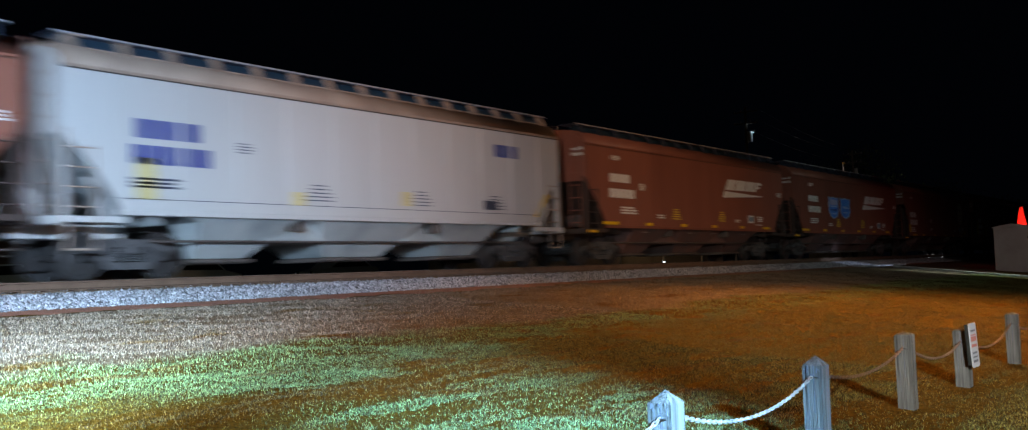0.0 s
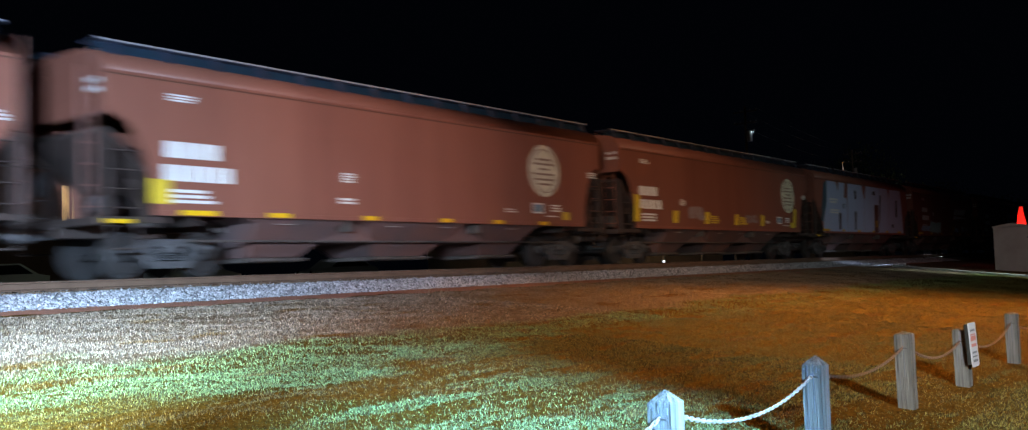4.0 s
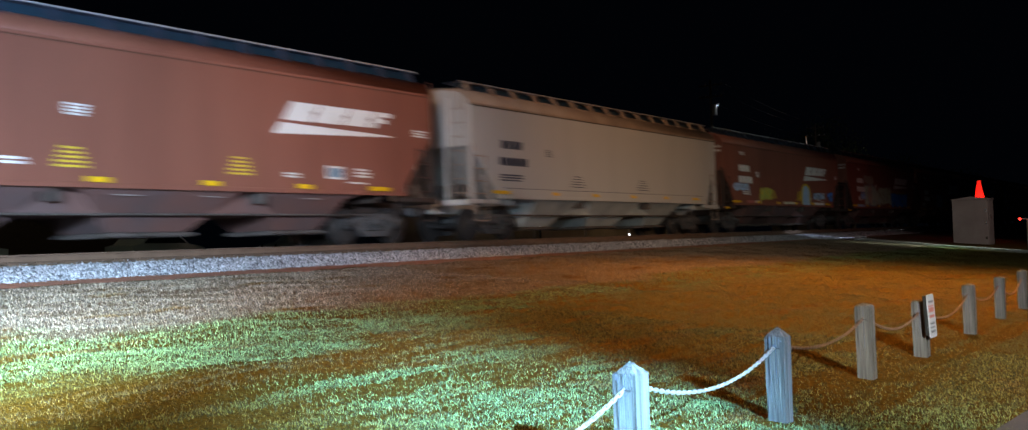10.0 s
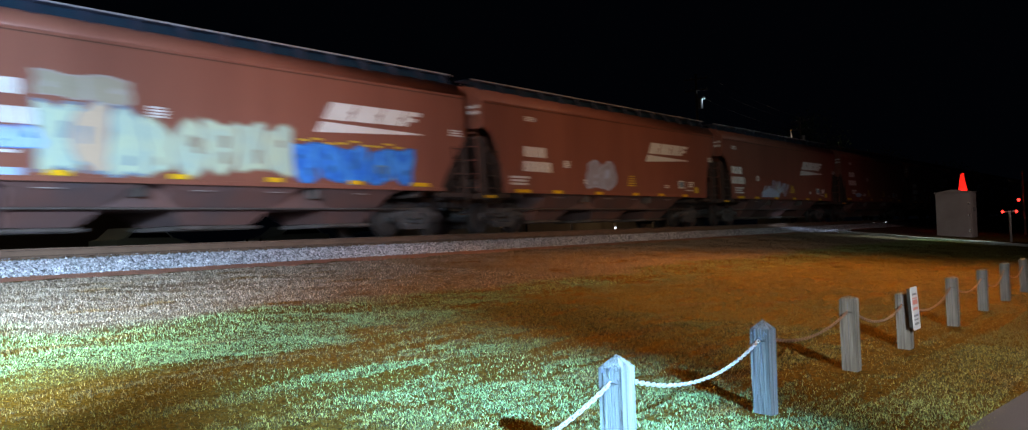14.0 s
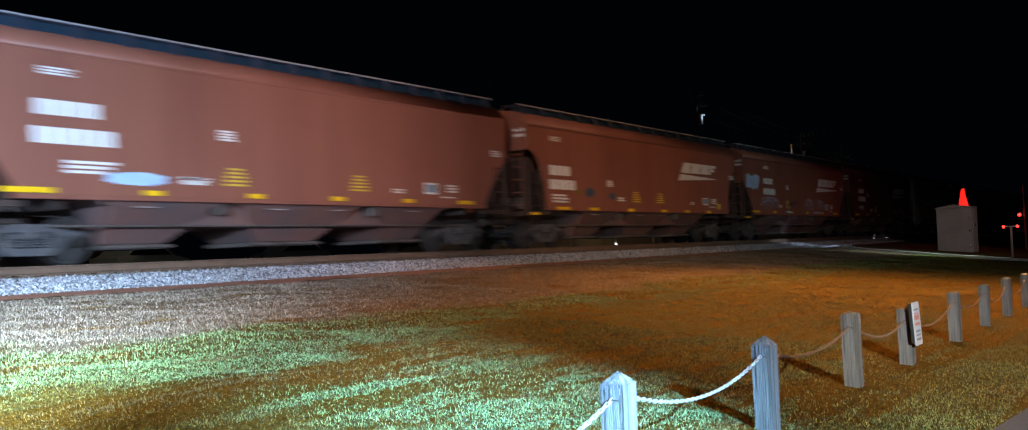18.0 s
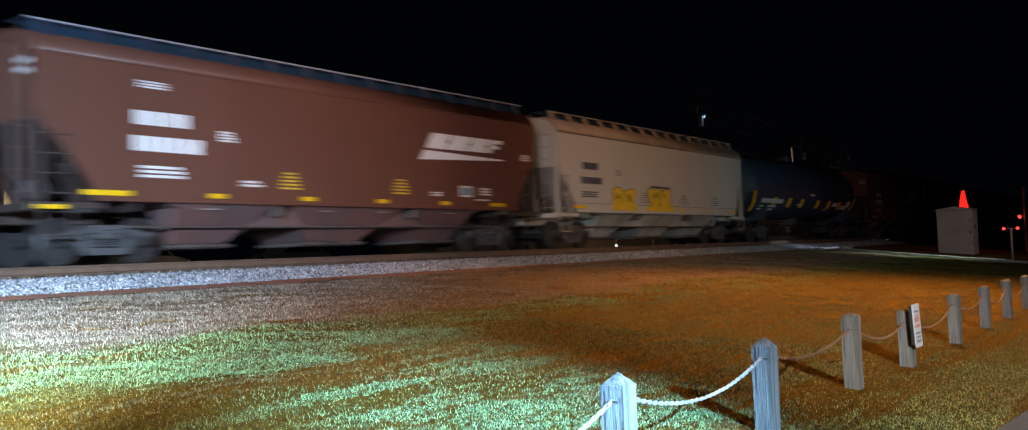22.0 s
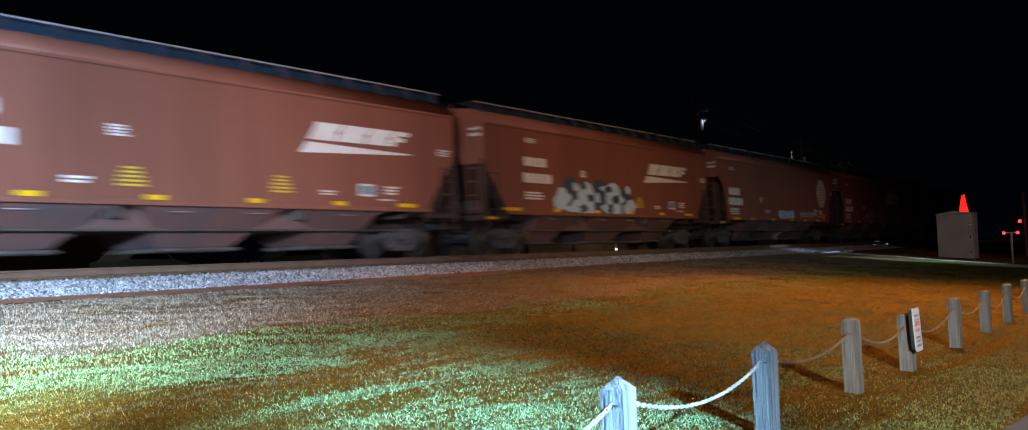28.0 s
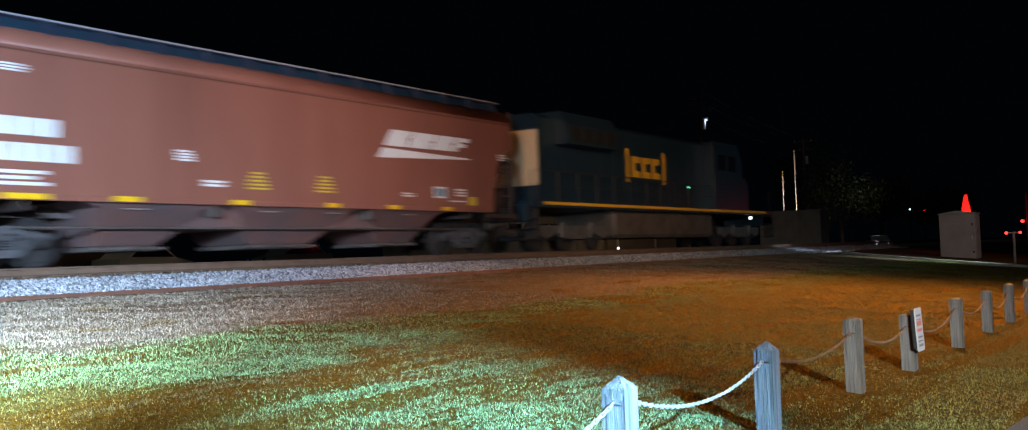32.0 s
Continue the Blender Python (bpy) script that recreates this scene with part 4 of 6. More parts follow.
def standard_marks(car, emblem=None, grids=True, o=0.0, style=SHORT, initials=None, plate=None, emblem_z=2.52):
    x = (initials if initials is not None else style["initials"]) + o
    a, b, c, d = style["rows"]
    bars(car, x, x + 1.3, a, b, 1, MARK, "lettering", 0.0, "white initials as plain blocks", split=4)
    bars(car, x - 0.05, x + 1.6, c, d, 1, MARK, "number_bar", 0.0, split=6)
    dx, dz0, dz1 = style["data"]
    bars(car, dx + o, dx + 1.1 + o, dz0, dz1, 3, MARK, "data_panel")
    bars(car, x + 0.1, x + 0.75, 3.46, 3.62, 3, MARK, "clearance_panel")
    p = (plate if plate is not None else style["plate"]) + o
    bars(car, p, p + 0.42, style["plate_z"], style["plate_z"] + 0.24, 4, MARK, "data_plate", 0.35)
    s0, s1 = style["small"]
    bars(car, s0 + o, s0 + 0.6 + o, 1.58, 1.74, 2, MARK, "data_panel")
    bars(car, s1 - 1.3 + o, s1 - 0.8 + o, 1.55, 1.68, 2, MARK, "data_panel")
    bars(car, s1 + 0.95 + o, s1 + 1.5 + o, 1.62, 1.86, 3, MARK, "data_panel")
    bars(car, s1 + 0.7 + o, s1 + 1.4 + o, 1.46, 1.52, 1, MARK, "data_panel")
    frame_plate = decal(car, "inspection_plate", bar(s1 + o, s1 + 0.55 + o, 1.55, 1.86), MARK)
    decal(frame_plate, "plate_field", bar(s1 + 0.06 + o, s1 + 0.49 + o, 1.6, 1.81), material_cache("blue_grey_plate", (0.2, 0.3, 0.4)), "", 0.012)
    bars(car, 7.35 + o, 7.9 + o, 2.75, 2.95, 3, MARK, "end_panel")
    if grids:
        for gx in style["grids"]:
            # a stepped pile of yellow lines
            for r in range(5):
                inset = 0.09 * max(0, r - 1) / 2
                decal(car, "stencil_mark", bar(gx + inset + o, gx + 0.62 - inset + o, 1.56 + r * 0.085, 1.6 + r * 0.085), SPRAYYELLOW)
    if emblem is not None:
        rail_emblem(car, emblem + o, emblem_z)
    for gx in (-4.6, -1.2, 0.8, 3.6):
        decal(car, "chute_stencil", bar(gx, gx + 0.5, 1.07, 1.085), material_cache("dusty_stencil", (0.4, 0.36, 0.34)), "", 0.0, 1.52)
    for z in (3.5, 3.68):
        bm = B()
        box(bm, -8.19 - o, -8.178 - o, -1.55, -1.15, z, z + 0.09)
        part("end_number_bar", bm, MARK, car)


random.seed(5)
BROWN_LABEL = "rust-brown covered hopper car with white markings, moving"
PALE_LABEL = "pale grey covered hopper car with dusty roof, moving"
short_car = hopper_car("hopper_car", BROWN_LABEL, BROWN, BROWN, CHUTE, False, 8.15)
long_car = hopper_car("hopper_car", BROWN_LABEL, BROWN, BROWN, CHUTE, False, 8.6, True)
pale_car = hopper_car("hopper_car", PALE_LABEL, WHITE, TAN, PALECHUTE, True, 8.1)
long_pale_car = hopper_car("hopper_car", PALE_LABEL, WHITE, TAN, PALECHUTE, True, 8.5)
PROTO = {"short": (short_car, 8.15), "long": (long_car, 8.6), "pale": (pale_car, 8.1), "long_pale": (long_pale_car, 8.5)}

# right-hand end of each car along the track at the clip's start, what it carries, its build, and where its emblem, initials and plate stand
CARS = [
    (8.4, "plain", "short", 2.0, -6.2, -2.6), (24.73, "ribbed", "pale", None, None, None), (42.58, "plain", "short", 1.8, -6.75, -4.85),
    (60.1, "blue_tags", "short", 1.75, -6.25, -3.6), (78.9, "round", "long", None, -7.85, -3.2), (97.36, "panels", "long", None, -7.85, -4.85),
    (114.17, "mural", "short", None, None, None), (131.81, "pale_tag", "short", 1.8, -6.15, -3.65), (149.75, "plain", "short", 2.6, -5.7, -2.25),
    (168.5, "white", "long_pale", None, None, None), (185.6, "arch_tag", "short", 2.15, -6.45, -4.4), (203.65, "long_tag", "short", 2.2, -6.2, -2.3),
    (221.7, "small_tag", "long", 1.4, -6.95, -4.6), (239.85, "scribble", "long", 1.55, -8.1, -5.0), (257.4, "no_emblem", "short", None, -6.65, None),
    (275.83, "smudges", "long", 1.95, -7.85, -4.05), (293.2, "cloud_tag", "short", 2.7, -5.6, -2.35), (310.73, "dark", "short", 2.45, -6.2, -4.15),
    (328.35, "white_yellow", "pale", None, None, None), (348.3, "tank", "", None, None, None), (366.6, "plain", "short", 2.4, -6.0, -3.4),
    (384.26, "plain", "short", 2.25, -6.1, -2.65), (402.0, "checker_tag", "short", 2.1, -6.1, -2.65), (420.4, "ice_tag", "long", None, -7.85, -4.0),
    (438.78, "plain", "long", 2.05, -7.75, -3.95),
]
TRAIN = []


def blob(x, z, rx, rz, n=14, rough=0.15):
    return [(x + rx * math.cos(i * math.tau / n) * random.uniform(1 - rough, 1 + rough), z + rz * math.sin(i * math.tau / n) * random.uniform(1 - rough, 1 + rough)) for i in range(n)]


def scribble(x, z, rx, rz, w=0.025):
    """A thin bent line: an uneven arch of spray paint."""
    lean = random.uniform(-0.5, 0.5)
    arch = [(x + rx * math.cos(i * math.pi / 10) + lean * rz * math.sin(i * math.pi / 10), z + rz * math.sin(i * math.pi / 10)) for i in range(11)]
    return [(a, b + w) for a, b in arch] + [(a, b - w) for a, b in reversed(arch)]


def tag_letters(car, x0, x1, z0, z1, count, mats, label, ink=None):
    """Bubble letters: overlapping lumpy shapes on a dark outline, with counters and strokes inside."""
    step, tall = (x1 - x0) / count, z1 - z0
    ink = ink or INK
    for i in range(count):
        c = x0 + (i + 0.5) * step + random.uniform(-0.08, 0.08) * step
        mid = (z0 + z1) / 2 + random.uniform(-0.07, 0.07) * tall
        n = 16
        rim = []
        lobe, turn = random.choice((2, 3, 3, 4)), random.uniform(0, 6.28)
        for k in range(n):
            a = k * math.tau / n
            q = 1 + 0.16 * math.sin(lobe * a + turn) + random.uniform(-0.05, 0.05)
            # squarish, like a fat letter
            ca, sa = math.cos(a), math.sin(a)
            s = 1 / max(abs(ca), abs(sa)) ** 0.6
            rim.append((step * 0.52 * ca * s * q, tall * 0.46 * sa * s * q))
        lift = 0.007 + 0.003 * (i % 3)
        decal(car, "graffiti_outline", [(c + 1.12 * x, mid + 1.1 * z) for x, z in rim], ink, "", lift)
        decal(car, "graffiti_shape", [(c + x, mid + z) for x, z in rim], mats[i % len(mats)], label if i == 0 else "", lift + 0.002)
        for k in range(random.choice((1, 2, 2, 3))):
            a = c + random.uniform(-0.34, 0.2) * step
            zc = mid + random.uniform(-0.36, 0.12) * tall
            w, h = step * random.uniform(0.12, 0.26), tall * random.uniform(0.1, 0.3)
            decal(car, "graffiti_stroke", [(a, zc), (a + w, zc + random.uniform(-0.1, 0.1) * h), (a + w * random.uniform(0.7, 1.3), zc + h), (a + w * random.uniform(-0.2, 0.3), zc + h * random.uniform(0.7, 1.1))], ink, "", 0.02 + 0.003 * k)


def mural(car):
    """Five tall silver block letters that cover the whole side, with dark wedges and counters between them."""
    silver, dark = SPRAYSILVER, material_cache("dark_spray_shadow", (0.05, 0.03, 0.035))
    decal(car, "graffiti_shadow", [(-7.4, 1.8), (-6.85, 3.7), (-6.4, 3.8), (-6.5, 2.8), (-7.1, 1.76)], material_cache("teal_spray", (0.03, 0.1, 0.14)))
    letters = (
        [(-7.2, 1.26), (-7.1, 1.76), (-6.5, 2.8), (-6.42, 3.82), (-5.02, 3.82), (-4.74, 3.35), (-4.55, 3.82), (-3.6, 3.82), (-3.8, 3.05), (-3.4, 3.04), (-3.36, 1.3)],
        [(-3.33, 1.3), (-3.27, 3.05), (-3.08, 3.82), (-0.75, 3.82), (-0.38, 3.0), (-0.61, 1.3)],
        [(-0.58, 1.3), (-0.33, 3.0), (0.0, 3.82), (2.56, 3.82), (2.58, 3.4), (2.08, 1.3)],
        [(2.12, 1.3), (2.63, 3.4), (2.61, 3.82), (4.05, 3.82), (4.24, 3.3), (3.89, 1.3)],
        [(3.93, 1.3), (4.29, 3.3), (4.5, 3.82), (6.68, 3.82), (6.92, 2.4), (7.0, 1.3)])
    for k, pts in enumerate(letters):
        decal(car, "graffiti_letter", pts, silver, "tall silver graffiti letters" if k == 0 else "", 0.01)
    for pts in ([(-4.74, 2.23), (-4.33, 2.25), (-4.5, 1.39), (-4.8, 1.41)], [(-2.05, 3.5), (-1.78, 3.5), (-1.83, 3.05), (-2.07, 3.03)],
                [(-2.18, 2.37), (-1.81, 2.39), (-2.0, 1.42), (-2.23, 1.42)], [(1.18, 3.58), (1.66, 3.6), (1.59, 3.38), (1.17, 3.37)],
                [(2.45, 3.4), (2.75, 3.4), (2.35, 1.98), (2.14, 1.6)], [(5.65, 3.22), (5.95, 3.22), (5.8, 2.25), (5.46, 2.25)]):
        decal(car, "graffiti_gap", pts, dark, "", 0.016)
    decal(car, "graffiti_gap", [(1.38, 2.84), (2.2, 2.85), (1.95, 1.32), (1.23, 1.31)], DARKBROWN, "", 0.017)
    for r in range(4):
        decal(car, "stencil_mark", bar(1.35, 1.95, 1.6 + r * 0.1, 1.64 + r * 0.1), SPRAYYELLOW, "", 0.022)
    bars(car, -6.1, -4.7, 2.72, 3.0, 2, MARK, "lettering", 0.3, proud=0.018)
    bars(car, -6.1, -4.6, 2.2, 2.45, 2, MARK, "number_bar", 0.3, proud=0.018)
    bars(car, -4.1, -3.7, 2.5, 2.75, 3, INK, "data_plate", 0.5, proud=0.018)
    decal(car, "inspection_plate", bar(4.6, 5.0, 1.62, 1.8), INK, "", 0.018)


def shield(car, x, z, w, h, pale_top):
    """A blue sprayed shield: notched top, pointed foot, pale lines across it."""
    pts = [(x - w, z + h), (x - 0.55 * w, z + 0.86 * h), (x, z + h), (x + 0.55 * w, z + 0.86 * h), (x + w, z + h), (x + 0.9 * w, z + 0.3 * h), (x + w, z - 0.35 * h), (x + 0.6 * w, z - 0.8 * h), (x, z - h), (x - 0.6 * w, z - 0.8 * h), (x - w, z - 0.35 * h), (x - 0.9 * w, z + 0.3 * h)]
    pale = material_cache("pale_blue_spray", (0.4, 0.6, 0.85))
    decal(car, "graffiti_outline", [(x + (a - x) * 1.1, z + (b - z) * 1.08) for a, b in pts], pale, "", 0.008)
    ob = decal(car, "graffiti_shape", pts, SPRAYBLUE, "blue sprayed shield with pale lines", 0.012)
    if pale_top:
        decal(ob, "graffiti_stroke", [(x - 0.85 * w, z + 0.8 * h), (x + 0.85 * w, z + 0.8 * h), (x + 0.75 * w, z + 0.25 * h), (x - 0.75 * w, z + 0.25 * h)], material_cache("lilac_spray", (0.42, 0.45, 0.68)), "", 0.016)
        for k in (-0.45, 0.1, 0.55):
            decal(ob, "graffiti_stroke", bar(x + (k - 0.14) * w, x + (k + 0.14) * w, z - 0.35 * h, z - 0.1 * h), material_cache("deep_blue_spray", (0.02, 0.08, 0.35)), "", 0.016)
    for dz, a, b in ((0.08, -0.7, 0.5), (-0.05, -0.4, 0.8), (-0.5, -0.5, 0.4)) if not pale_top else ((0.08, -0.8, 0.8), (-0.62, -0.4, 0.4)):
        decal(ob, "graffiti_stroke", bar(x + a * w, x + b * w, z + dz * h, z + (dz + 0.09) * h), pale, "", 0.018)


ICY = ("icy_spray", (0.5, 0.66, 0.8))
PALEBLUE = ("pale_blue_spray", (0.4, 0.6, 0.85))
SLATE = ("slate_spray", (0.06, 0.09, 0.13))
OCHRE = ("ochre_spray", (0.22, 0.15, 0.03))

for right, kind, build, emblem, initials, plate in CARS:
    if kind == "tank":
        TRAIN.append((None, right, kind))
        continue
    proto, half = PROTO[build]
    o = half - 8.1
    m = pose(right - half, TRACK_Y, 0)
    pale = "pale" in build
    car = copy_thing(proto, m)
    TRAIN.append((car, right, kind))
    style = LONG if build == "long" else SHORT
    if kind in ("ribbed", "mural"):
        # a shorter car
        car.scale.x = 0.965
        car.location.x = right - half * 0.965
    if kind == "dark":
        for p in car.children:
            if p.data and p.data.materials[0] == BROWN:
                p.data = p.data.copy()
                p.data.materials[0] = DARKBROWN
        car["label"] = "dark brown covered hopper car with white markings, moving"
    if kind in ("dark", "no_emblem"):
        # smooth-sided cars without the seam and its dark strip under the roof
        for p in [p for p in car.children if p.name.startswith("chord_groove")]:
            bpy.data.objects.remove(p)
    if pale:
        ink = BLUEMARK if kind == "ribbed" else INK
        wx = {"ribbed": -6.7, "white": -7.15, "white_yellow": -6.6}[kind]
        if kind != "ribbed":
            for x0, x1 in ((-7.6, -6.75), (-4.4, -4.0), (-1.9, -1.5), (0.8, 1.2), (3.45, 3.8), (6.0, 6.6)):
                slide = 0.0 if kind == "white" else 0.35
                decal(car, "reflector_strip", bar(x0 + slide, x1 + slide, 1.33, 1.43), YELLOW, proud=0.04)
        big = 0.42 if kind == "ribbed" else 0.0
        bars(car, wx + 0.1, wx + 1.2 + big, 2.68, 2.92 + big * 0.3, 1, ink, "lettering", 0.0, "dark initials as plain blocks", split=4)
        bars(car, wx, wx + 1.45 + big, 2.18, 2.42 + big * 0.3, 1, ink, "number_bar", 0.0, split=6)
        bars(car, wx, wx + 1.2, 1.72, 1.95, 3, INK, "data_panel")
        bars(car, wx + 2.5, wx + 2.9, 2.55, 2.8, 4, INK, "data_plate", 0.6)
        for x in (-3.2, 1.4) if kind == "white" else (-2.3, 1.2, 4.4):
            # a stepped pile of thin dark lines
            for r in range(5):
                inset = 0.22 * max(0, r - 1) / 3
                decal(car, "data_line", bar(x + inset, x + 0.85 - inset, 1.62 + r * 0.085, 1.645 + r * 0.085), INK)
        decal(car, "side_line", bar(-7.0, 7.0, 1.5, 1.515), INK)
        car["label"] = "pale grey covered hopper car with dark lettering, moving"
    if kind == "ribbed":
        # weld seams down the rounded sides, a blue name block, yellow caution patches
        bm = B()
        box(bm, -0.035, 0.035, -WIDE - 0.03, -WIDE, 1.5, 3.8, 0.012)
        seam = mesh_of("weld_seam", bm, WHITE)
        for i in range(11):
            part("weld_seam", seam, None, car, matrix=pose(-7.0 + i * 1.4, 0, 0))
        bars(car, 4.85, 6.0, 3.1, 3.45, 1, BLUEMARK, "name_block", 0.0, "blue name block", split=4)
        for x0, x1, z0, z1 in ((-6.6, -6.15, 1.5, 2.3), (-2.7, -2.3, 1.5, 1.8), (0.9, 1.3, 1.6, 1.95)):
            decal(car, "caution_patch", bar(x0, x1, z0, z1), material_cache("faded_yellow_patch", (0.62, 0.52, 0.25)))
        decal(car, "caution_patch", [(6.75, 1.45), (6.9, 1.45), (7.5, 2.1), (7.35, 2.15)], SPRAYYELLOW)
        decal(car, "inspection_plate", bar(4.3, 4.9, 1.6, 1.85), INK)
    elif kind == "white_yellow":
        tag_letters(car, -4.45, -2.7, 1.45, 2.12, 2, [SPRAYYELLOW], "yellow graffiti with dark strokes", material_cache(*OCHRE))
        tag_letters(car, -1.5, 0.3, 1.4, 2.2, 2, [SPRAYYELLOW], "yellow graffiti with dark strokes", material_cache(*OCHRE))
        decal(car, "graffiti_underline", bar(-4.5, -2.6, 1.3, 1.55), SPRAYYELLOW, "", 0.02)
        decal(car, "graffiti_underline", bar(-1.75, 0.7, 1.3, 1.5), SPRAYYELLOW, "", 0.02)
        decal(car, "graffiti_stroke", bar(-1.4, 0.3, 2.2, 2.26), INK, "", 0.026)
        car["label"] = "pale grey covered hopper car with yellow graffiti, moving"
    elif not pale:
        if kind != "mural":
            standard_marks(car, emblem, kind not in ("panels", "mural", "round", "ice_tag"), o, style, initials, plate, 2.37 if kind == "pale_tag" else 2.52)
        if kind != "panels":
            safety_strips(car, YELLOW, o, style)
        if kind in ("round", "panels", "ice_tag"):
            round_emblem(car, {"round": 4.95, "panels": 5.68, "ice_tag": 5.75}[kind] + o, 2.83 if kind != "ice_tag" else 2.79)
        if build == "long":
            decal(car, "yellow_panel", bar(5.85 + o, 6.2 + o, 1.38, 1.62), SPRAYYELLOW, "", 0.014)
        if right == 78.9:
            decal(car, "yellow_panel", bar(-8.2 + o, -7.75 + o, 1.42, 1.9), SPRAYYELLOW, "faded yellow panel", 0.014)
        if kind == "panels":
            for x0, x1, z0 in ((-8.3, -7.9, 2.35), (-5.5, -5.1, 1.87), (-2.9, -2.5, 1.88), (-0.2, 0.15, 1.86), (2.45, 2.8, 1.88)):
                decal(car, "yellow_panel", [(x0 + o, 1.42), (x1 + o, 1.42), (x1 + 0.1 + o, z0), (x0 + 0.1 + o, z0)], SPRAYYELLOW, "faded yellow panel", 0.014)
            for x in (-2.3, 0.35):
                bars(car, x + o, x + 0.8 + o, 1.46, 1.78, 4, SPRAYYELLOW, "stencil_mark", 0.4)
            decal(car, "yellow_panel", [(6.1 + o, 1.4), (6.4 + o, 1.4), (6.65 + o, 2.25), (6.3 + o, 2.25)], SPRAYYELLOW, "", 0.014)
            tag_letters(car, 1.0 + o, 2.1 + o, 1.5, 1.85, 2, [material_cache("dusty_mauve_spray", (0.3, 0.22, 0.22))], "faint mauve graffiti", BROWN)
            tag_letters(car, -4.2 + o, -3.0 + o, 1.55, 2.1, 2, [material_cache("dusty_mauve_spray", (0.3, 0.22, 0.22))], "faint mauve graffiti", BROWN)
            car["label"] = "rust-brown covered hopper car with round emblem and yellow panels"
        if kind == "mural":
            mural(car)
            car["label"] = "rust-brown covered hopper car covered in silver graffiti letters"
        if kind == "blue_tags":
            shield(car, -2.75, 2.5, 0.66, 0.52, True)
            shield(car, -1.0, 2.52, 0.72, 0.5, False)
            car["label"] = "rust-brown covered hopper car with blue graffiti, moving"
        if kind == "ice_tag":
            tag_letters(car, -1.35 + o, 0.9 + o, 1.34, 1.74, 5, [material_cache(*ICY), SPRAYSILVER], "icy white graffiti", SPRAYSILVER)
            tag_letters(car, 1.9 + o, 4.3 + o, 1.42, 1.72, 4, [material_cache("dusty_stencil", (0.4, 0.36, 0.34))], "faint scribbled graffiti", BROWN)
        if kind == "pale_tag":
            tag_letters(car, 2.2, 3.1, 1.46, 1.8, 2, [material_cache(*PALEBLUE)], "pale blue graffiti", BROWN)
            tag_letters(car, 5.2, 6.2, 1.5, 1.85, 2, [material_cache("dusty_stencil", (0.4, 0.36, 0.34))], "tan graffiti", BROWN)
            tag_letters(car, -4.35, -1.65, 1.4, 2.12, 4, [material_cache("aqua_spray", (0.36, 0.6, 0.6))], "pale aqua bubble graffiti", material_cache("pale_aqua_spray", (0.5, 0.68, 0.7)))
            tag_letters(car, -6.5, -4.4, 1.5, 1.85, 4, [material_cache(*PALEBLUE)], "pale blue graffiti", BROWN)
        if kind == "arch_tag":
            decal(car, "graffiti_shape", [(1.75, 1.32)] + [(2.5 - 0.75 * math.cos(i * math.pi / 10), 1.85 + 0.55 * math.sin(i * math.pi / 10)) for i in range(11)] + [(3.25, 1.32)], SPRAYYELLOW, "arched graffiti panel", 0.012)
            arch = decal(car, "graffiti_shape", [(1.95, 1.28)] + [(2.5 - 0.55 * math.cos(i * math.pi / 10), 1.82 + 0.48 * math.sin(i * math.pi / 10)) for i in range(11)] + [(3.05, 1.28)], material_cache(*PALEBLUE), "", 0.018)
            for k in range(7):
                decal(arch, "graffiti_stroke", bar(2.0 + 0.05 * (k % 2), 2.9 + 0.08 * (k % 3), 1.36 + k * 0.12, 1.4 + k * 0.12), material_cache(*ICY), "", 0.024)
            for k in range(5):
                decal(car, "graffiti_stroke", bar(1.0 + 0.06 * k, 1.75, 1.5 + k * 0.1, 1.55 + k * 0.1), SPRAYYELLOW, "", 0.012)
            tag_letters(car, -3.9, -2.5, 1.45, 2.0, 3, [material_cache("lime_spray", (0.45, 0.5, 0.12))], "yellow-green graffiti", SPRAYYELLOW)
            tag_letters(car, -7.1, -5.3, 1.85, 2.2, 4, [material_cache(*PALEBLUE)], "pale blue graffiti", BROWN)
            tag_letters(car, 6.2, 7.0, 1.5, 2.0, 1, [SPRAYBLUE], "blue graffiti")
            tag_letters(car, 3.8, 5.6, 1.6, 1.95, 4, [material_cache(*PALEBLUE), material_cache(*ICY)], "pale blue graffiti", material_cache("teal_spray", (0.03, 0.1, 0.14)))
            for x0, x1, mt in ((-5.6, -4.7, SIGNRED), (-4.6, -3.9, MARK), (-0.9, 0.7, CREAM), (3.6, 5.4, MARK)):
                decal(car, "graffiti_underline", bar(x0, x1, 1.3, 1.42), mt, "", 0.03)
        if kind == "long_tag":
            tag_letters(car, -4.6, -2.4, 1.3, 2.6, 3, [SPRAYPALE, material_cache("peach_spray", (0.62, 0.47, 0.33)), SPRAYPALE], "large pale graffiti", material_cache("blue_grey_plate", (0.2, 0.3, 0.4)))
            tag_letters(car, -5.4, -4.5, 1.75, 2.15, 2, [material_cache(*PALEBLUE)], "pale blue graffiti", SPRAYBLUE)
            tag_letters(car, -4.55, -2.6, 2.72, 3.2, 2, [material_cache("dull_tan_spray", (0.36, 0.32, 0.24))], "tan graffiti", material_cache("dusty_stencil", (0.4, 0.36, 0.34)))
            tag_letters(car, -2.5, 1.5, 1.42, 2.55, 5, [SPRAYPALE], "large pale graffiti", material_cache("dull_tan_spray", (0.36, 0.32, 0.24)))
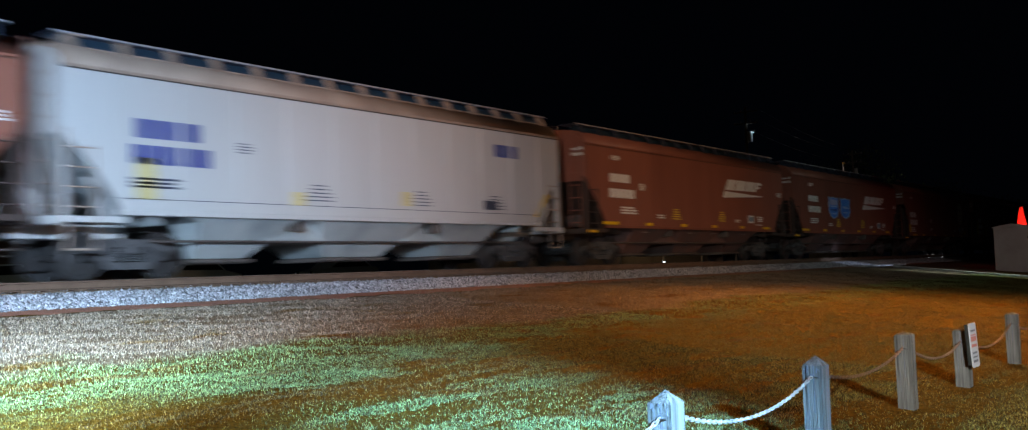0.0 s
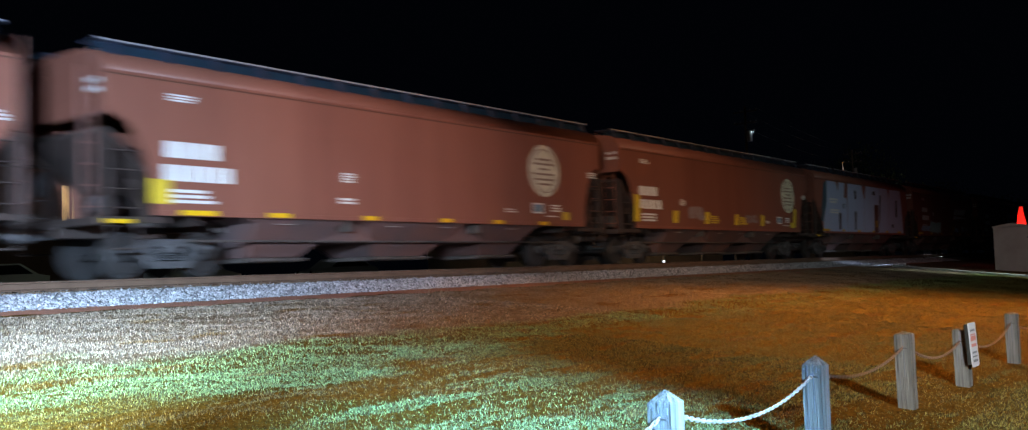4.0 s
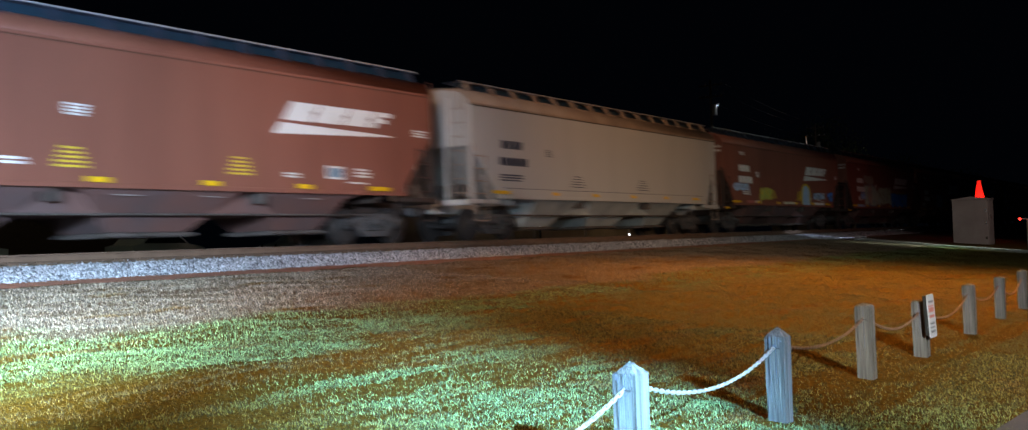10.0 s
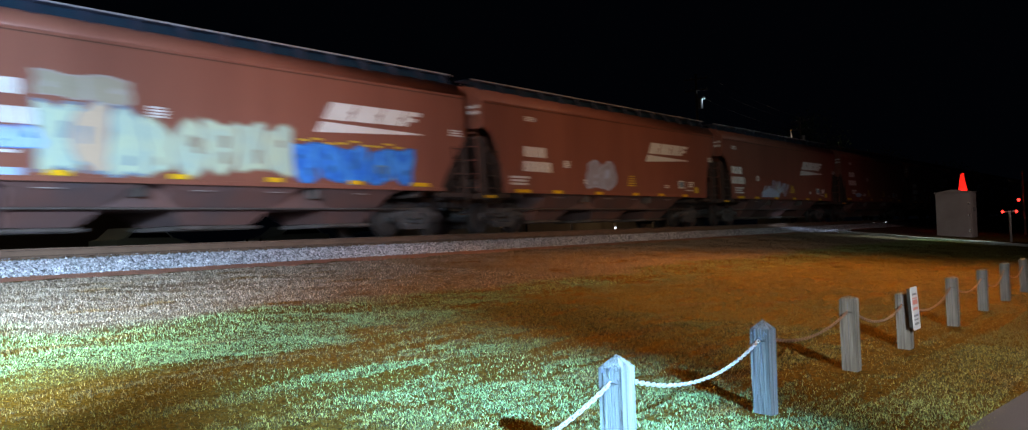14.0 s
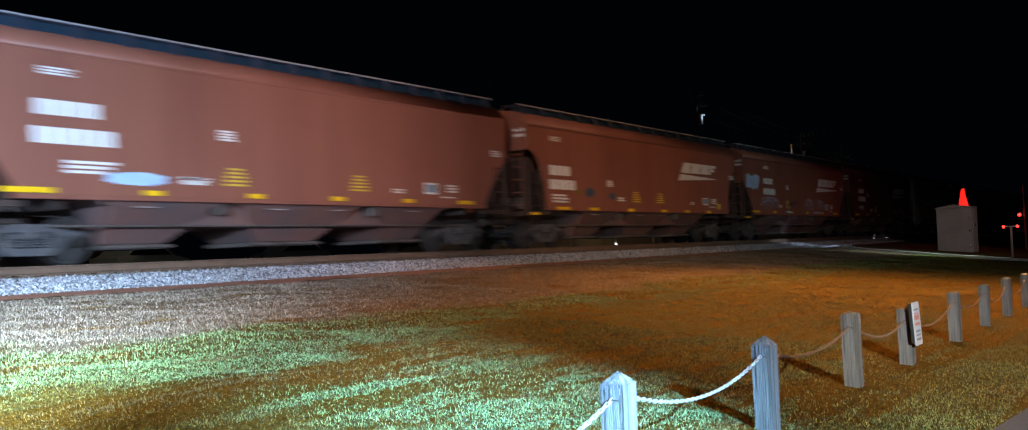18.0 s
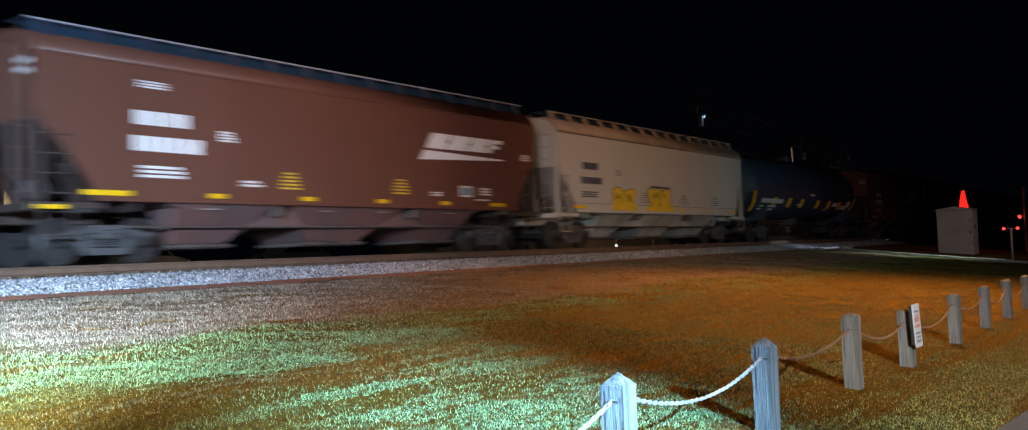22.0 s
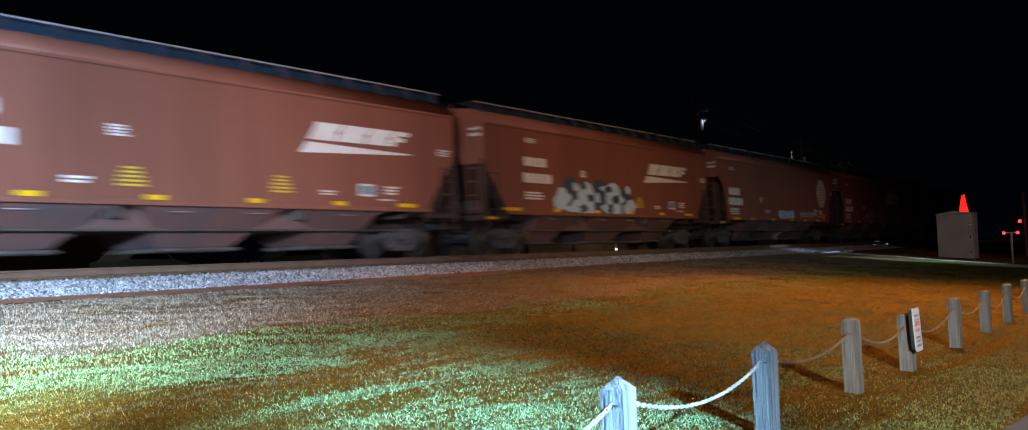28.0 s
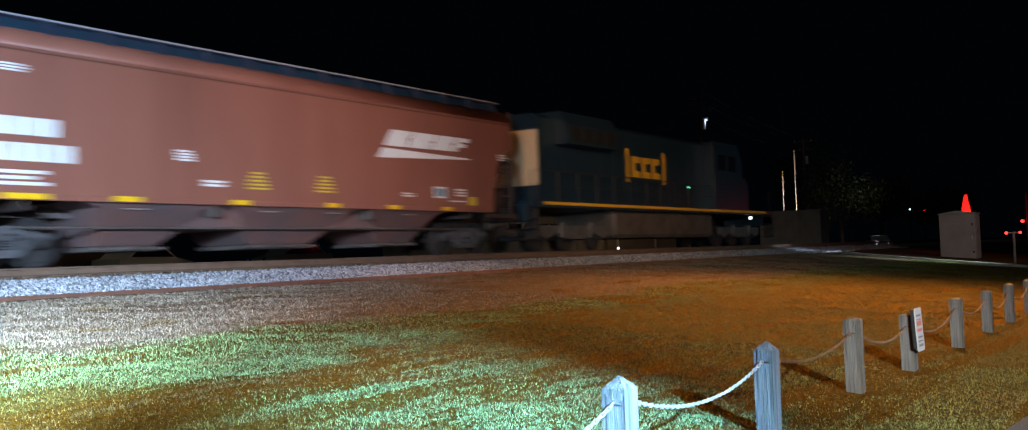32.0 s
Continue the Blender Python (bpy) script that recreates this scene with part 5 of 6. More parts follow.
            tag_letters(car, 1.5, 5.7, 1.36, 2.3, 5, [SPRAYBLUE], "deep blue graffiti", material_cache("mid_blue_spray", (0.04, 0.16, 0.5)))
            for k in range(9):
                decal(car, "graffiti_stroke", bar(1.7 + k * 0.42, 2.0 + k * 0.42, 2.28 + 0.05 * math.sin(k * 2), 2.33 + 0.05 * math.sin(k * 2)), SPRAYYELLOW, "", 0.034)
            decal(car, "graffiti_underline", bar(-6.45, -4.9, 1.28, 1.42), material_cache(*PALEBLUE), "", 0.03)
            car["label"] = "rust-brown covered hopper car with long pale and blue graffiti"
        if kind == "small_tag":
            tag_letters(car, -3.05 + o, -1.1 + o, 1.35, 2.3, 2, [material_cache("lilac_grey_spray", (0.36, 0.36, 0.46))], "small lilac-grey graffiti", SPRAYSILVER)
        if kind == "no_emblem":
            decal(car, "graffiti_shape", blob(-4.55, 1.62, 0.7, 0.13), material_cache(*PALEBLUE), "pale blue painted-out patch", 0.01)
            bars(car, -3.5, -2.8, 1.55, 1.72, 3, MARK, "data_panel")
        if kind == "smudges":
            for x, z, rx, rz, mt in ((-5.3, 1.85, 0.34, 0.15, SLATE), (-3.7, 1.75, 0.26, 0.12, SLATE), (-6.05, 1.82, 0.2, 0.12, OCHRE)):
                decal(car, "graffiti_shape", blob(x + o, z, rx, rz, 10, 0.3), material_cache(*mt), "faint dark smudge of spray paint", 0.01)
        if kind == "scribble":
            # loose strokes fanned over a cloudy base
            g = random.Random(12)
            pale_strokes = (material_cache(*ICY), SPRAYSILVER)
            decal(car, "graffiti_shape", [(-4.4 + o, 1.3), (-1.9 + o, 1.3), (-1.7 + o, 1.5), (-2.3 + o, 1.62), (-3.0 + o, 1.78), (-3.7 + o, 1.7), (-4.3 + o, 1.52)], pale_strokes[1], "pale blue scribbled graffiti", 0.01)
            for k in range(16):
                x, z = -4.3 + o + k * 0.21, 1.35 + g.uniform(0, 0.25)
                tall, lean = g.uniform(0.25, 0.62) * (1.25 if k > 6 else 0.8), g.uniform(0.15, 0.7)
                decal(car, "graffiti_stroke", [(x, z), (x + 0.13, z), (x + 0.13 + lean, z + tall), (x + lean - 0.02, z + tall)], pale_strokes[k % 2], "", 0.014 + 0.001 * (k % 3))
        if kind == "cloud_tag":
            tag_letters(car, -7.8, -6.3, 2.45, 3.1, 3, [material_cache(*PALEBLUE)], "pale blue graffiti", SPRAYSILVER)
            # faint looping scribbles: flat arches with thin lines under them
            lilac, haze = material_cache("lilac_grey_spray", (0.3, 0.27, 0.36)), material_cache("dusty_lilac_spray", (0.27, 0.135, 0.125))
            for x0, x1, z in ((-6.1, -3.5, 1.5), (0.55, 2.1, 1.5), (2.75, 3.9, 1.5)):
                decal(car, "graffiti_shape", blob((x0 + x1) / 2, z + 0.26, (x1 - x0) / 2, 0.3, 16, 0.12), haze, "faint lilac scribbled graffiti", 0.008)
                for k in range(4):
                    a = x0 + (x1 - x0) * (0.2 + 0.2 * k)
                    decal(car, "graffiti_stroke", scribble(a, z + 0.12 + 0.1 * (k % 3), (x1 - x0) * random.uniform(0.14, 0.24), random.uniform(0.16, 0.34)), lilac, "", 0.012 + 0.001 * k)
                decal(car, "graffiti_stroke", scribble((x0 + x1) / 2, z + 0.4, (x1 - x0) * 0.42, 0.16), lilac, "", 0.017)
            for k in range(3):
                decal(car, "graffiti_stroke", scribble(-1.9 + 0.5 * k, 1.56 + 0.08 * k, 0.4, 0.2, 0.03), material_cache("dark_spray_shadow", (0.05, 0.03, 0.035)), "", 0.012 + 0.001 * k)
            decal(car, "graffiti_underline", bar(-2.4, -1.6, 1.32, 1.42), material_cache("aqua_spray", (0.36, 0.6, 0.6)), "", 0.03)
            decal(car, "graffiti_underline", bar(2.0, 3.1, 1.32, 1.42), SPRAYSILVER, "", 0.03)
        if kind == "checker_tag":
            # round-topped letters in a chequer of dark and icy paint
            ice, slate = material_cache(*ICY), material_cache(*SLATE)
            for k, (x, top) in enumerate(((-3.3, 2.5), (-2.3, 2.38), (-1.3, 2.5), (-0.35, 2.42), (0.45, 2.2))):
                pts = [(x - 0.55, 1.3)] + [(x - 0.55 * math.cos(i * math.pi / 8), top - 0.4 + 0.4 * math.sin(i * math.pi / 8)) for i in range(9)] + [(x + 0.55, 1.3)]
                body = decal(car, "graffiti_shape", pts, slate if k % 2 == 0 else ice, "black and icy white graffiti", 0.008 + 0.002 * (k % 2))
                for r in range(3):
                    for c in range(2):
                        if (r + c + k) % 2:
                            dx, dz = random.uniform(-0.1, 0.1), random.uniform(-0.06, 0.06)
                            decal(body, "graffiti_stroke", blob(x - 0.27 + 0.5 * c + dx, 1.5 + r * 0.34 + dz, random.uniform(0.18, 0.3), random.uniform(0.12, 0.2), 9, 0.25), ice if k % 2 == 0 else slate, "", 0.016)
            for x, z, rx, rz in ((-4.0, 1.62, 0.45, 0.26), (0.95, 1.6, 0.4, 0.24), (-3.9, 1.95, 0.3, 0.16), (-3.2, 1.42, 0.5, 0.12)):
                decal(car, "graffiti_shape", blob(x, z, rx, rz), ice, "", 0.02)
            car["label"] = "rust-brown covered hopper car with black and silver graffiti"

for proto, half in PROTO.values():
    for p in [*proto.children_recursive, proto]:
        bpy.data.objects.remove(p)


def tank_car(right):
    half = 9.15
    car = thing("tank_car", pose(right - half, TRACK_Y, 0), "blue-black tank car with yellow squares, moving", "freight car", "cars of the train")
    zc, r = 2.72, 1.55
    bm = B()
    rings = []
    prof = [(-half, 0.0), (-half + 0.03, 0.5), (-half + 0.15, 0.95), (-half + 0.38, 1.3), (-half + 0.75, 1.5), (-half + 1.0, r), (half - 1.0, r), (half - 0.75, 1.5), (half - 0.38, 1.3), (half - 0.15, 0.95), (half - 0.03, 0.5), (half, 0.0)]
    n = 40
    for x, q in prof:
        q = max(q, 0.01)
        rings.append([bm.verts.new((x, q * math.cos(i * math.tau / n), zc + q * math.sin(i * math.tau / n))) for i in range(n)])
    for a, b in zip(rings, rings[1:]):
        for i in range(n):
            bm.faces.new((a[i], a[(i + 1) % n], b[(i + 1) % n], b[i]))
    bmesh.ops.recalc_face_normals(bm, faces=bm.faces[:])
    for f in bm.faces:
        f.smooth = True
    part("tank", bm, TANKBLACK, car)
    bm = B()
    rod(bm, (-0.3, 0, 4.1), (-0.3, 0, 4.62), 0.48, 24)
    rod(bm, (-0.3, 0, 4.62), (-0.3, 0, 4.68), 0.53, 24)
    part("dome", bm, TANKBLACK, car)
    bm = B()
    for s in (-1, 1):
        box(bm, -half + 0.6, half - 0.6, s * 0.55 - 0.25, s * 0.55 + 0.25, 4.27, 4.3)
    part("walkway", bm, GALV, car)
    bm = B()
    for s in (-1, 1):
        rod(bm, (-half + 0.8, s * 0.85, 4.78), (half - 0.8, s * 0.85, 4.78), 0.014, 6)
        for i in range(12):
            x = -half + 0.8 + i * (2 * half - 1.6) / 11
            rod(bm, (x, s * 0.85, 4.25), (x, s * 0.85, 4.78), 0.012, 6)
    part("handrail", bm, GRILLE, car)
    for s in (-1, 1):
        bm = B()
        box(bm, s * (half - 2.6), s * (half + 0.3), -0.35, 0.35, 0.85, 1.2, 0.02)
        box(bm, s * (half + 0.05), s * (half + 0.25), -1.55, 1.55, 0.95, 1.12, 0.02)
        box(bm, s * (half - 1.6), s * (half + 0.2), -1.5, 1.5, 1.06, 1.1)
        part("end_platform", bm, TANKBLACK, car)
        bm = B()
        prism(bm, [(-1.2, 1.1), (-1.42, 1.9), (-1.0, 1.5), (1.0, 1.5), (1.42, 1.9), (1.2, 1.1)], s * (half - 2.3), s * (half - 2.0), "x")
        part("saddle", bm, TANKBLACK, car)
        bm = B()
        box(bm, s * (half + 0.3), s * (half + 0.75), -0.1, 0.1, 0.78, 0.96, 0.03)
        part("coupler", bm, CAST, car)
        for y in (-1.5, 1.5):
            bm = B()
            for k in range(4):
                rod(bm, (s * (half - 0.9), y, 0.5 + k * 0.3), (s * (half - 0.4), y, 0.5 + k * 0.3), 0.014, 6)
            rod(bm, (s * (half - 0.9), y, 0.45), (s * (half - 0.9), y, 2.2), 0.016, 6)
            rod(bm, (s * (half - 0.4), y, 0.45), (s * (half - 0.4), y, 2.2), 0.016, 6)
            part("ladder", bm, STEEL, car)
        truck(car, s * 6.95)
    bm = B()
    for y in (-1.35, 1.35):
        rod(bm, (-half + 1.6, y, 0.72), (half - 1.6, y, 0.72), 0.022, 6)
        rod(bm, (-half + 1.6, y, 0.95), (half - 1.6, y, 0.95), 0.022, 6)
    part("side_rail", bm, STEEL, car)
    bm = B()
    box(bm, -0.4, 0.4, -0.4, 0.4, 0.85, 1.25, 0.05)
    rod(bm, (0, 0, 0.45), (0, 0, 0.9), 0.16, 12)
    part("bottom_outlet", bm, CAST, car)

    def patch(name, x0, x1, z0, z1, mat, slant=0.0, lift=0.008):
        """A sheet that follows the tank's round side."""
        bm = B()
        a0, a1 = math.asin((z0 - zc) / r), math.asin((z1 - zc) / r)
        k = 5
        rows = []
        for i in range(k + 1):
            a = a0 + (a1 - a0) * i / k
            sh = slant * i / k
            rows.append([bm.verts.new((x + sh, -(r + q) * math.cos(a), zc + (r + q) * math.sin(a))) for q in (lift, 0.002) for x in (x0, x1)])
        for a, b in zip(rows, rows[1:]):
            bm.faces.new((a[0], a[1], b[1], b[0]))
            bm.faces.new((a[2], b[2], b[3], a[3]))
            bm.faces.new((a[0], b[0], b[2], a[2]))
            bm.faces.new((a[1], a[3], b[3], b[1]))
        return part(name, bm, mat, car)

    off = right - half
    for sx in (333.4, 335.6, 337.63, 340.4, 342.5, 344.6):
        patch("yellow_square", sx - off - 0.27, sx - off + 0.27, 1.75, 2.2, YELLOW)
    patch("yellow_stripe", -half + 0.55, -half + 0.95, 1.5, 2.45, YELLOW, -0.45)
    patch("yellow_stripe", half - 1.45, half - 1.1, 1.5, 2.45, YELLOW, 0.6)
    patch("name_bar", -half + 1.5, -half + 4.6, 1.92, 2.12, MARK)
    patch("data_bar", -half + 1.5, -half + 3.9, 1.72, 1.8, MARK)
    patch("data_bar", -half + 1.5, -half + 3.7, 1.58, 1.65, MARK)
    patch("data_bar", -2.2, -1.2, 1.86, 1.92, MARK)
    patch("data_bar", -0.4, 0.3, 2.4, 2.5, MARK)
    patch("data_bar", 2.5, 3.5, 1.68, 1.71, MARK)
    patch("data_bar", 4.2, 5.0, 1.9, 2.1, MARK)
    patch("data_bar", 5.9, 6.9, 1.75, 1.98, MARK)
    patch("data_bar", 6.9, 7.6, 1.8, 2.25, MARK)
    return car


def engine(left):
    """The navy road engine at the end of the train, its long hood towards the cars."""
    car = thing("locomotive", pose(left, TRACK_Y, 0), "navy blue diesel locomotive with golden emblem and sill stripe, moving", "locomotive")
    bm = B()
    prism(bm, [(1.55, 1.62), (14.9, 1.62), (14.9, 4.45), (1.55, 4.45)], -1.0, 1.0)
    part("hood", bm, NAVY, car)
    bm = B()
    prism(bm, [(0.98, 4.45), (0.75, 4.6), (-0.75, 4.6), (-0.98, 4.45)], 1.56, 14.9, "x")
    part("hood_roof", bm, NAVY, car)
    bm = B()
    prism(bm, [(-1.5, 3.6), (-1.5, 4.25), (-1.2, 4.72), (1.2, 4.72), (1.5, 4.25), (1.5, 3.6)], 2.6, 6.2, "x")
    part("radiator", bm, NAVY, car, "wide navy radiator housing")
    bm = B()
    for i in range(4):
        box(bm, 2.9 + i * 0.8, 3.5 + i * 0.8, -1.515, -1.5, 3.7, 4.2)
    part("radiator_grille", bm, GRILLE, car)
    # End panel: the lamplight on its gold is put into a paler colour.
    bm = B()
    box(bm, 1.535, 1.55, -0.96, 0.96, 2.2, 4.05)
    part("end_panel", bm, LITGOLD, car, "golden hood end panel, paled to look lamp-lit")
    bm = B()
    for i in range(9):
        x = 5.6 + i * 0.95
        box(bm, x, x + 0.85, -1.012, -1.0, 1.9, 3.6)
        box(bm, x + 0.38, x + 0.46, -1.03, -1.012, 2.6, 2.75)
    part("hood_door", bm, NAVY, car)
    # cab and nose
    bm = B()
    prism(bm, [(14.9, 1.62), (18.2, 1.62), (18.2, 3.9), (17.7, 4.6), (14.9, 4.6)], -1.5, 1.5)
    part("cab", bm, NAVY, car)
    bm = B()
    prism(bm, [(18.2, 1.62), (20.3, 1.62), (20.3, 2.9), (19.9, 3.2), (18.2, 3.3)], -0.95, 0.95)
    part("nose", bm, NAVY, car)
    for x0, x1 in ((15.3, 16.2), (16.5, 17.4)):
        bm = B()
        box(bm, x0, x1, -1.512, -1.5, 3.35, 4.05, 0.004)
        part("cab_window", bm, GLASS, car)
    bm = B()
    box(bm, 0.15, 21.9, -1.55, 1.55, 1.42, 1.62, 0.02)
    part("frame", bm, NAVY, car)
    bm = B()
    box(bm, 0.9, 21.0, -1.565, -1.552, 1.5, 1.6)
    part("sill_stripe", bm, GOLD, car, "golden reflecting sill stripe")
    # emblem: golden blocks between two upright bars
    bm = B()
    f = -1.03
    for x in (7.6, 10.75):
        prism(bm, bar(x, x + 0.22, 2.55, 3.82), f, f + 0.012)
    for i in range(3):
        x = 8.05 + i * 0.85
        prism(bm, [(x, 2.75), (x + 0.72, 2.75), (x + 0.72, 2.98), (x + 0.3, 3.0), (x + 0.3, 3.3), (x + 0.72, 3.32), (x + 0.72, 3.55), (x, 3.55)], f, f + 0.012)
    part("emblem", bm, GOLD, car, "golden block emblem between upright bars")
    bm = B()
    box(bm, 6.0, 15.0, -1.3, 1.3, 0.42, 1.42, 0.12)
    part("fuel_tank", bm, UNDER, car)
    for s in (-1, 1):
        bm = B()
        y = s * 1.5
        rod(bm, (0.6, y, 2.62), (14.6, y, 2.62), 0.018, 6)
        rod(bm, (0.6, y, 2.15), (14.6, y, 2.15), 0.012, 6)
        for i in range(12):
            rod(bm, (0.6 + i * 1.27, y, 1.6), (0.6 + i * 1.27, y, 2.62), 0.017, 6)
        part("handrail", bm, STEEL, car)
    for x0 in (0.0, 21.4):
        for s in (-1, 1):
            bm = B()
            box(bm, x0 + 0.5, x0 + 0.54, s * 1.05, s * 1.55, 0.35, 1.45)
            well = part("step_well", bm, STEEL, car)
            for k in range(4):
                part("step", box(B(), x0, x0 + 0.5, s * 1.1, s * 1.55, 0.4 + k * 0.32, 0.43 + k * 0.32), STEEL, well)
            part("grab_iron", rod(B(), (x0 + 0.25, s * 1.5, 1.3), (x0 + 0.25, s * 1.5, 2.6), 0.02, 6), STEEL, car)
        bm = B()
        box(bm, x0 + (-0.05 if x0 == 0 else 0.5), x0 + (0.1 if x0 == 0 else 0.62), -1.5, 1.5, 0.95, 1.5, 0.03)
        part("end_plate", bm, NAVY, car)
        bm = B()
        box(bm, x0 + (-0.7 if x0 == 0 else 0.55), x0 + (0.0 if x0 == 0 else 1.25), -0.1, 0.1, 0.78, 0.98, 0.03)
        part("coupler", bm, CAST, car)
    for x in (3.4, 18.4):
        bm = B()
        for s in (-1, 1):
            prism(bm, [(-2.4, 0.55), (-2.3, 0.85), (2.3, 0.85), (2.4, 0.55), (1.9, 0.4), (1.2, 0.62), (0.6, 0.4), (-0.6, 0.4), (-1.2, 0.62), (-1.9, 0.4)], s * 1.12 - 0.08, s * 1.12 + 0.08)
            for k in (-0.95, 0.95):
                rod(bm, (k, s * 1.2, 0.45), (k, s * 1.2, 0.95), 0.11, 10)
        t = part("truck", bm, CAST, car, "three-axle cast truck", pose(x, 0, 0))
        for a in (-1.85, 0, 1.85):
            part("wheelset", WHEELSET_MESH, None, t, "steel wheels on an axle", pose(a, 0, WHEEL))
    bm = B()
    box(bm, 18.75, 18.95, -1.57, -1.54, 1.2, 1.35)
    part("step_light", bm, WHITEGLOW, car)
    bm = B()
    box(bm, 13.2, 13.28, -1.02, -1.01, 2.5, 2.58)
    part("walkway_light", bm, GREENGLOW, car)
    return car


for i, (car, right, kind) in enumerate(TRAIN):
    if kind == "tank":
        TRAIN[i] = (tank_car(right), right, kind)
TRAIN.append((engine(439.7), 461.5, "engine"))

# ---- the fence of posts and chain ----
FENCE_Y = 2.55
POSTS = [4.68, 6.89, 9.13, 11.23, 13.93, 16.28, 18.54] + [20.95 + 2.4 * i for i in range(7)]
POST_TALL = [0.69, 0.68, 0.68, 0.62, 0.66, 0.64, 0.66, 0.65, 0.66, 0.66, 0.65, 0.66, 0.66, 0.66]


def fence_post(i, x):
    tall = POST_TALL[i]
    base = float(height(x, FENCE_Y))
    lean = (random.uniform(-0.8, 0.8), random.uniform(-0.8, 0.8), random.uniform(-3, 3))
    label = "weathered grey timber post with a pointed top" if i != 3 else "weathered grey timber post that carries a small sign"
    post = thing("fence_post", pose(x, FENCE_Y, base, *lean), label, "fence post", "posts of the chain fence")
    w = 0.07
    bm = B()
    peak = 0.06 if i < 2 else 0.022
    lo = [bm.verts.new((sx * w, sy * w, -0.3)) for sx, sy in ((-1, -1), (1, -1), (1, 1), (-1, 1))]
    mid = []
    for z in (0.1, 0.3, tall - peak - 0.012):
        mid.append([bm.verts.new((sx * w + random.uniform(-0.003, 0.003), sy * w + random.uniform(-0.003, 0.003), z)) for sx, sy in ((-1, -1), (1, -1), (1, 1), (-1, 1))])
    rim = [bm.verts.new((sx * (w - 0.008), sy * (w - 0.008), tall - peak + random.uniform(-0.004, 0.004))) for sx, sy in ((-1, -1), (1, -1), (1, 1), (-1, 1))]
    tip = bm.verts.new((random.uniform(-0.015, 0.015), random.uniform(-0.015, 0.015), tall))
    rings = [lo, *mid, rim]
    for a, b in zip(rings, rings[1:]):
        for k in range(4):
            bm.faces.new((a[k], a[(k + 1) % 4], b[(k + 1) % 4], b[k]))
    for k in range(4):
        bm.faces.new((rim[k], rim[(k + 1) % 4], tip))
    part("timber", bm, WOOD, post)
    # the split in the grain and the bored hole through which the chain runs
    bm = B()
    box(bm, -w - 0.0015, -w + 0.002, -0.012, -0.006, 0.28, tall - 0.06)
    box(bm, -w - 0.0015, -w + 0.002, 0.03, 0.033, 0.15, tall - 0.1)
    if i < 2:
        # dark weathered checks below the peak
        for k in range(7):
            y, z = random.uniform(-0.06, 0.06), tall - peak - random.uniform(0.005, 0.05)
            box(bm, -w - 0.002, -w + 0.002, y - 0.004, y + 0.004, z - random.uniform(0.01, 0.04), z)
    part("split", bm, SIGNBLACK, post)
    bm = B()
    for s in (-1, 1):
        rod(bm, (s * (w + 0.001), 0, tall - 0.14), (s * (w - 0.01), 0, tall - 0.14), 0.017, 12)
    part("bored_hole", bm, SIGNBLACK, post)
    bm = B()
    for s in (-1, 1):
        rod(bm, (s * (w + 0.012), -0.05, tall - 0.15), (s * (w + 0.004), 0.01, tall - 0.145), 0.004, 6)
    part("nail", bm, STEEL, post)
    return post


random.seed(9)
for i, x in enumerate(POSTS):
    fence_post(i, x)


def link_mesh(mat=None):
    bm = B()
    n, k = 12, 6
    rings = []
    for i in range(n):
        a = i * math.tau / n
        cx, cz = 0.017 * math.cos(a), 0.011 * math.sin(a)
        cx += 0.008 * (1 if math.cos(a) > 0 else -1)
        out = Vector((math.cos(a), 0, math.sin(a)))
        rings.append([bm.verts.new(Vector((cx, 0, cz)) + out * 0.0045 * math.cos(b) + Vector((0, 0.0045 * math.sin(b), 0))) for b in (j * math.tau / k for j in range(k))])
    for i in range(n):
        for j in range(k):
            bm.faces.new((rings[i][j], rings[i][(j + 1) % k], rings[(i + 1) % n][(j + 1) % k], rings[(i + 1) % n][j]))
    bmesh.ops.recalc_face_normals(bm, faces=bm.faces[:])
    for f in bm.faces:
        f.smooth = True
    return mesh_of("chain_link", bm, mat)


LINK, RUSTLINK = link_mesh(CHAIN), link_mesh(RUSTCHAIN)


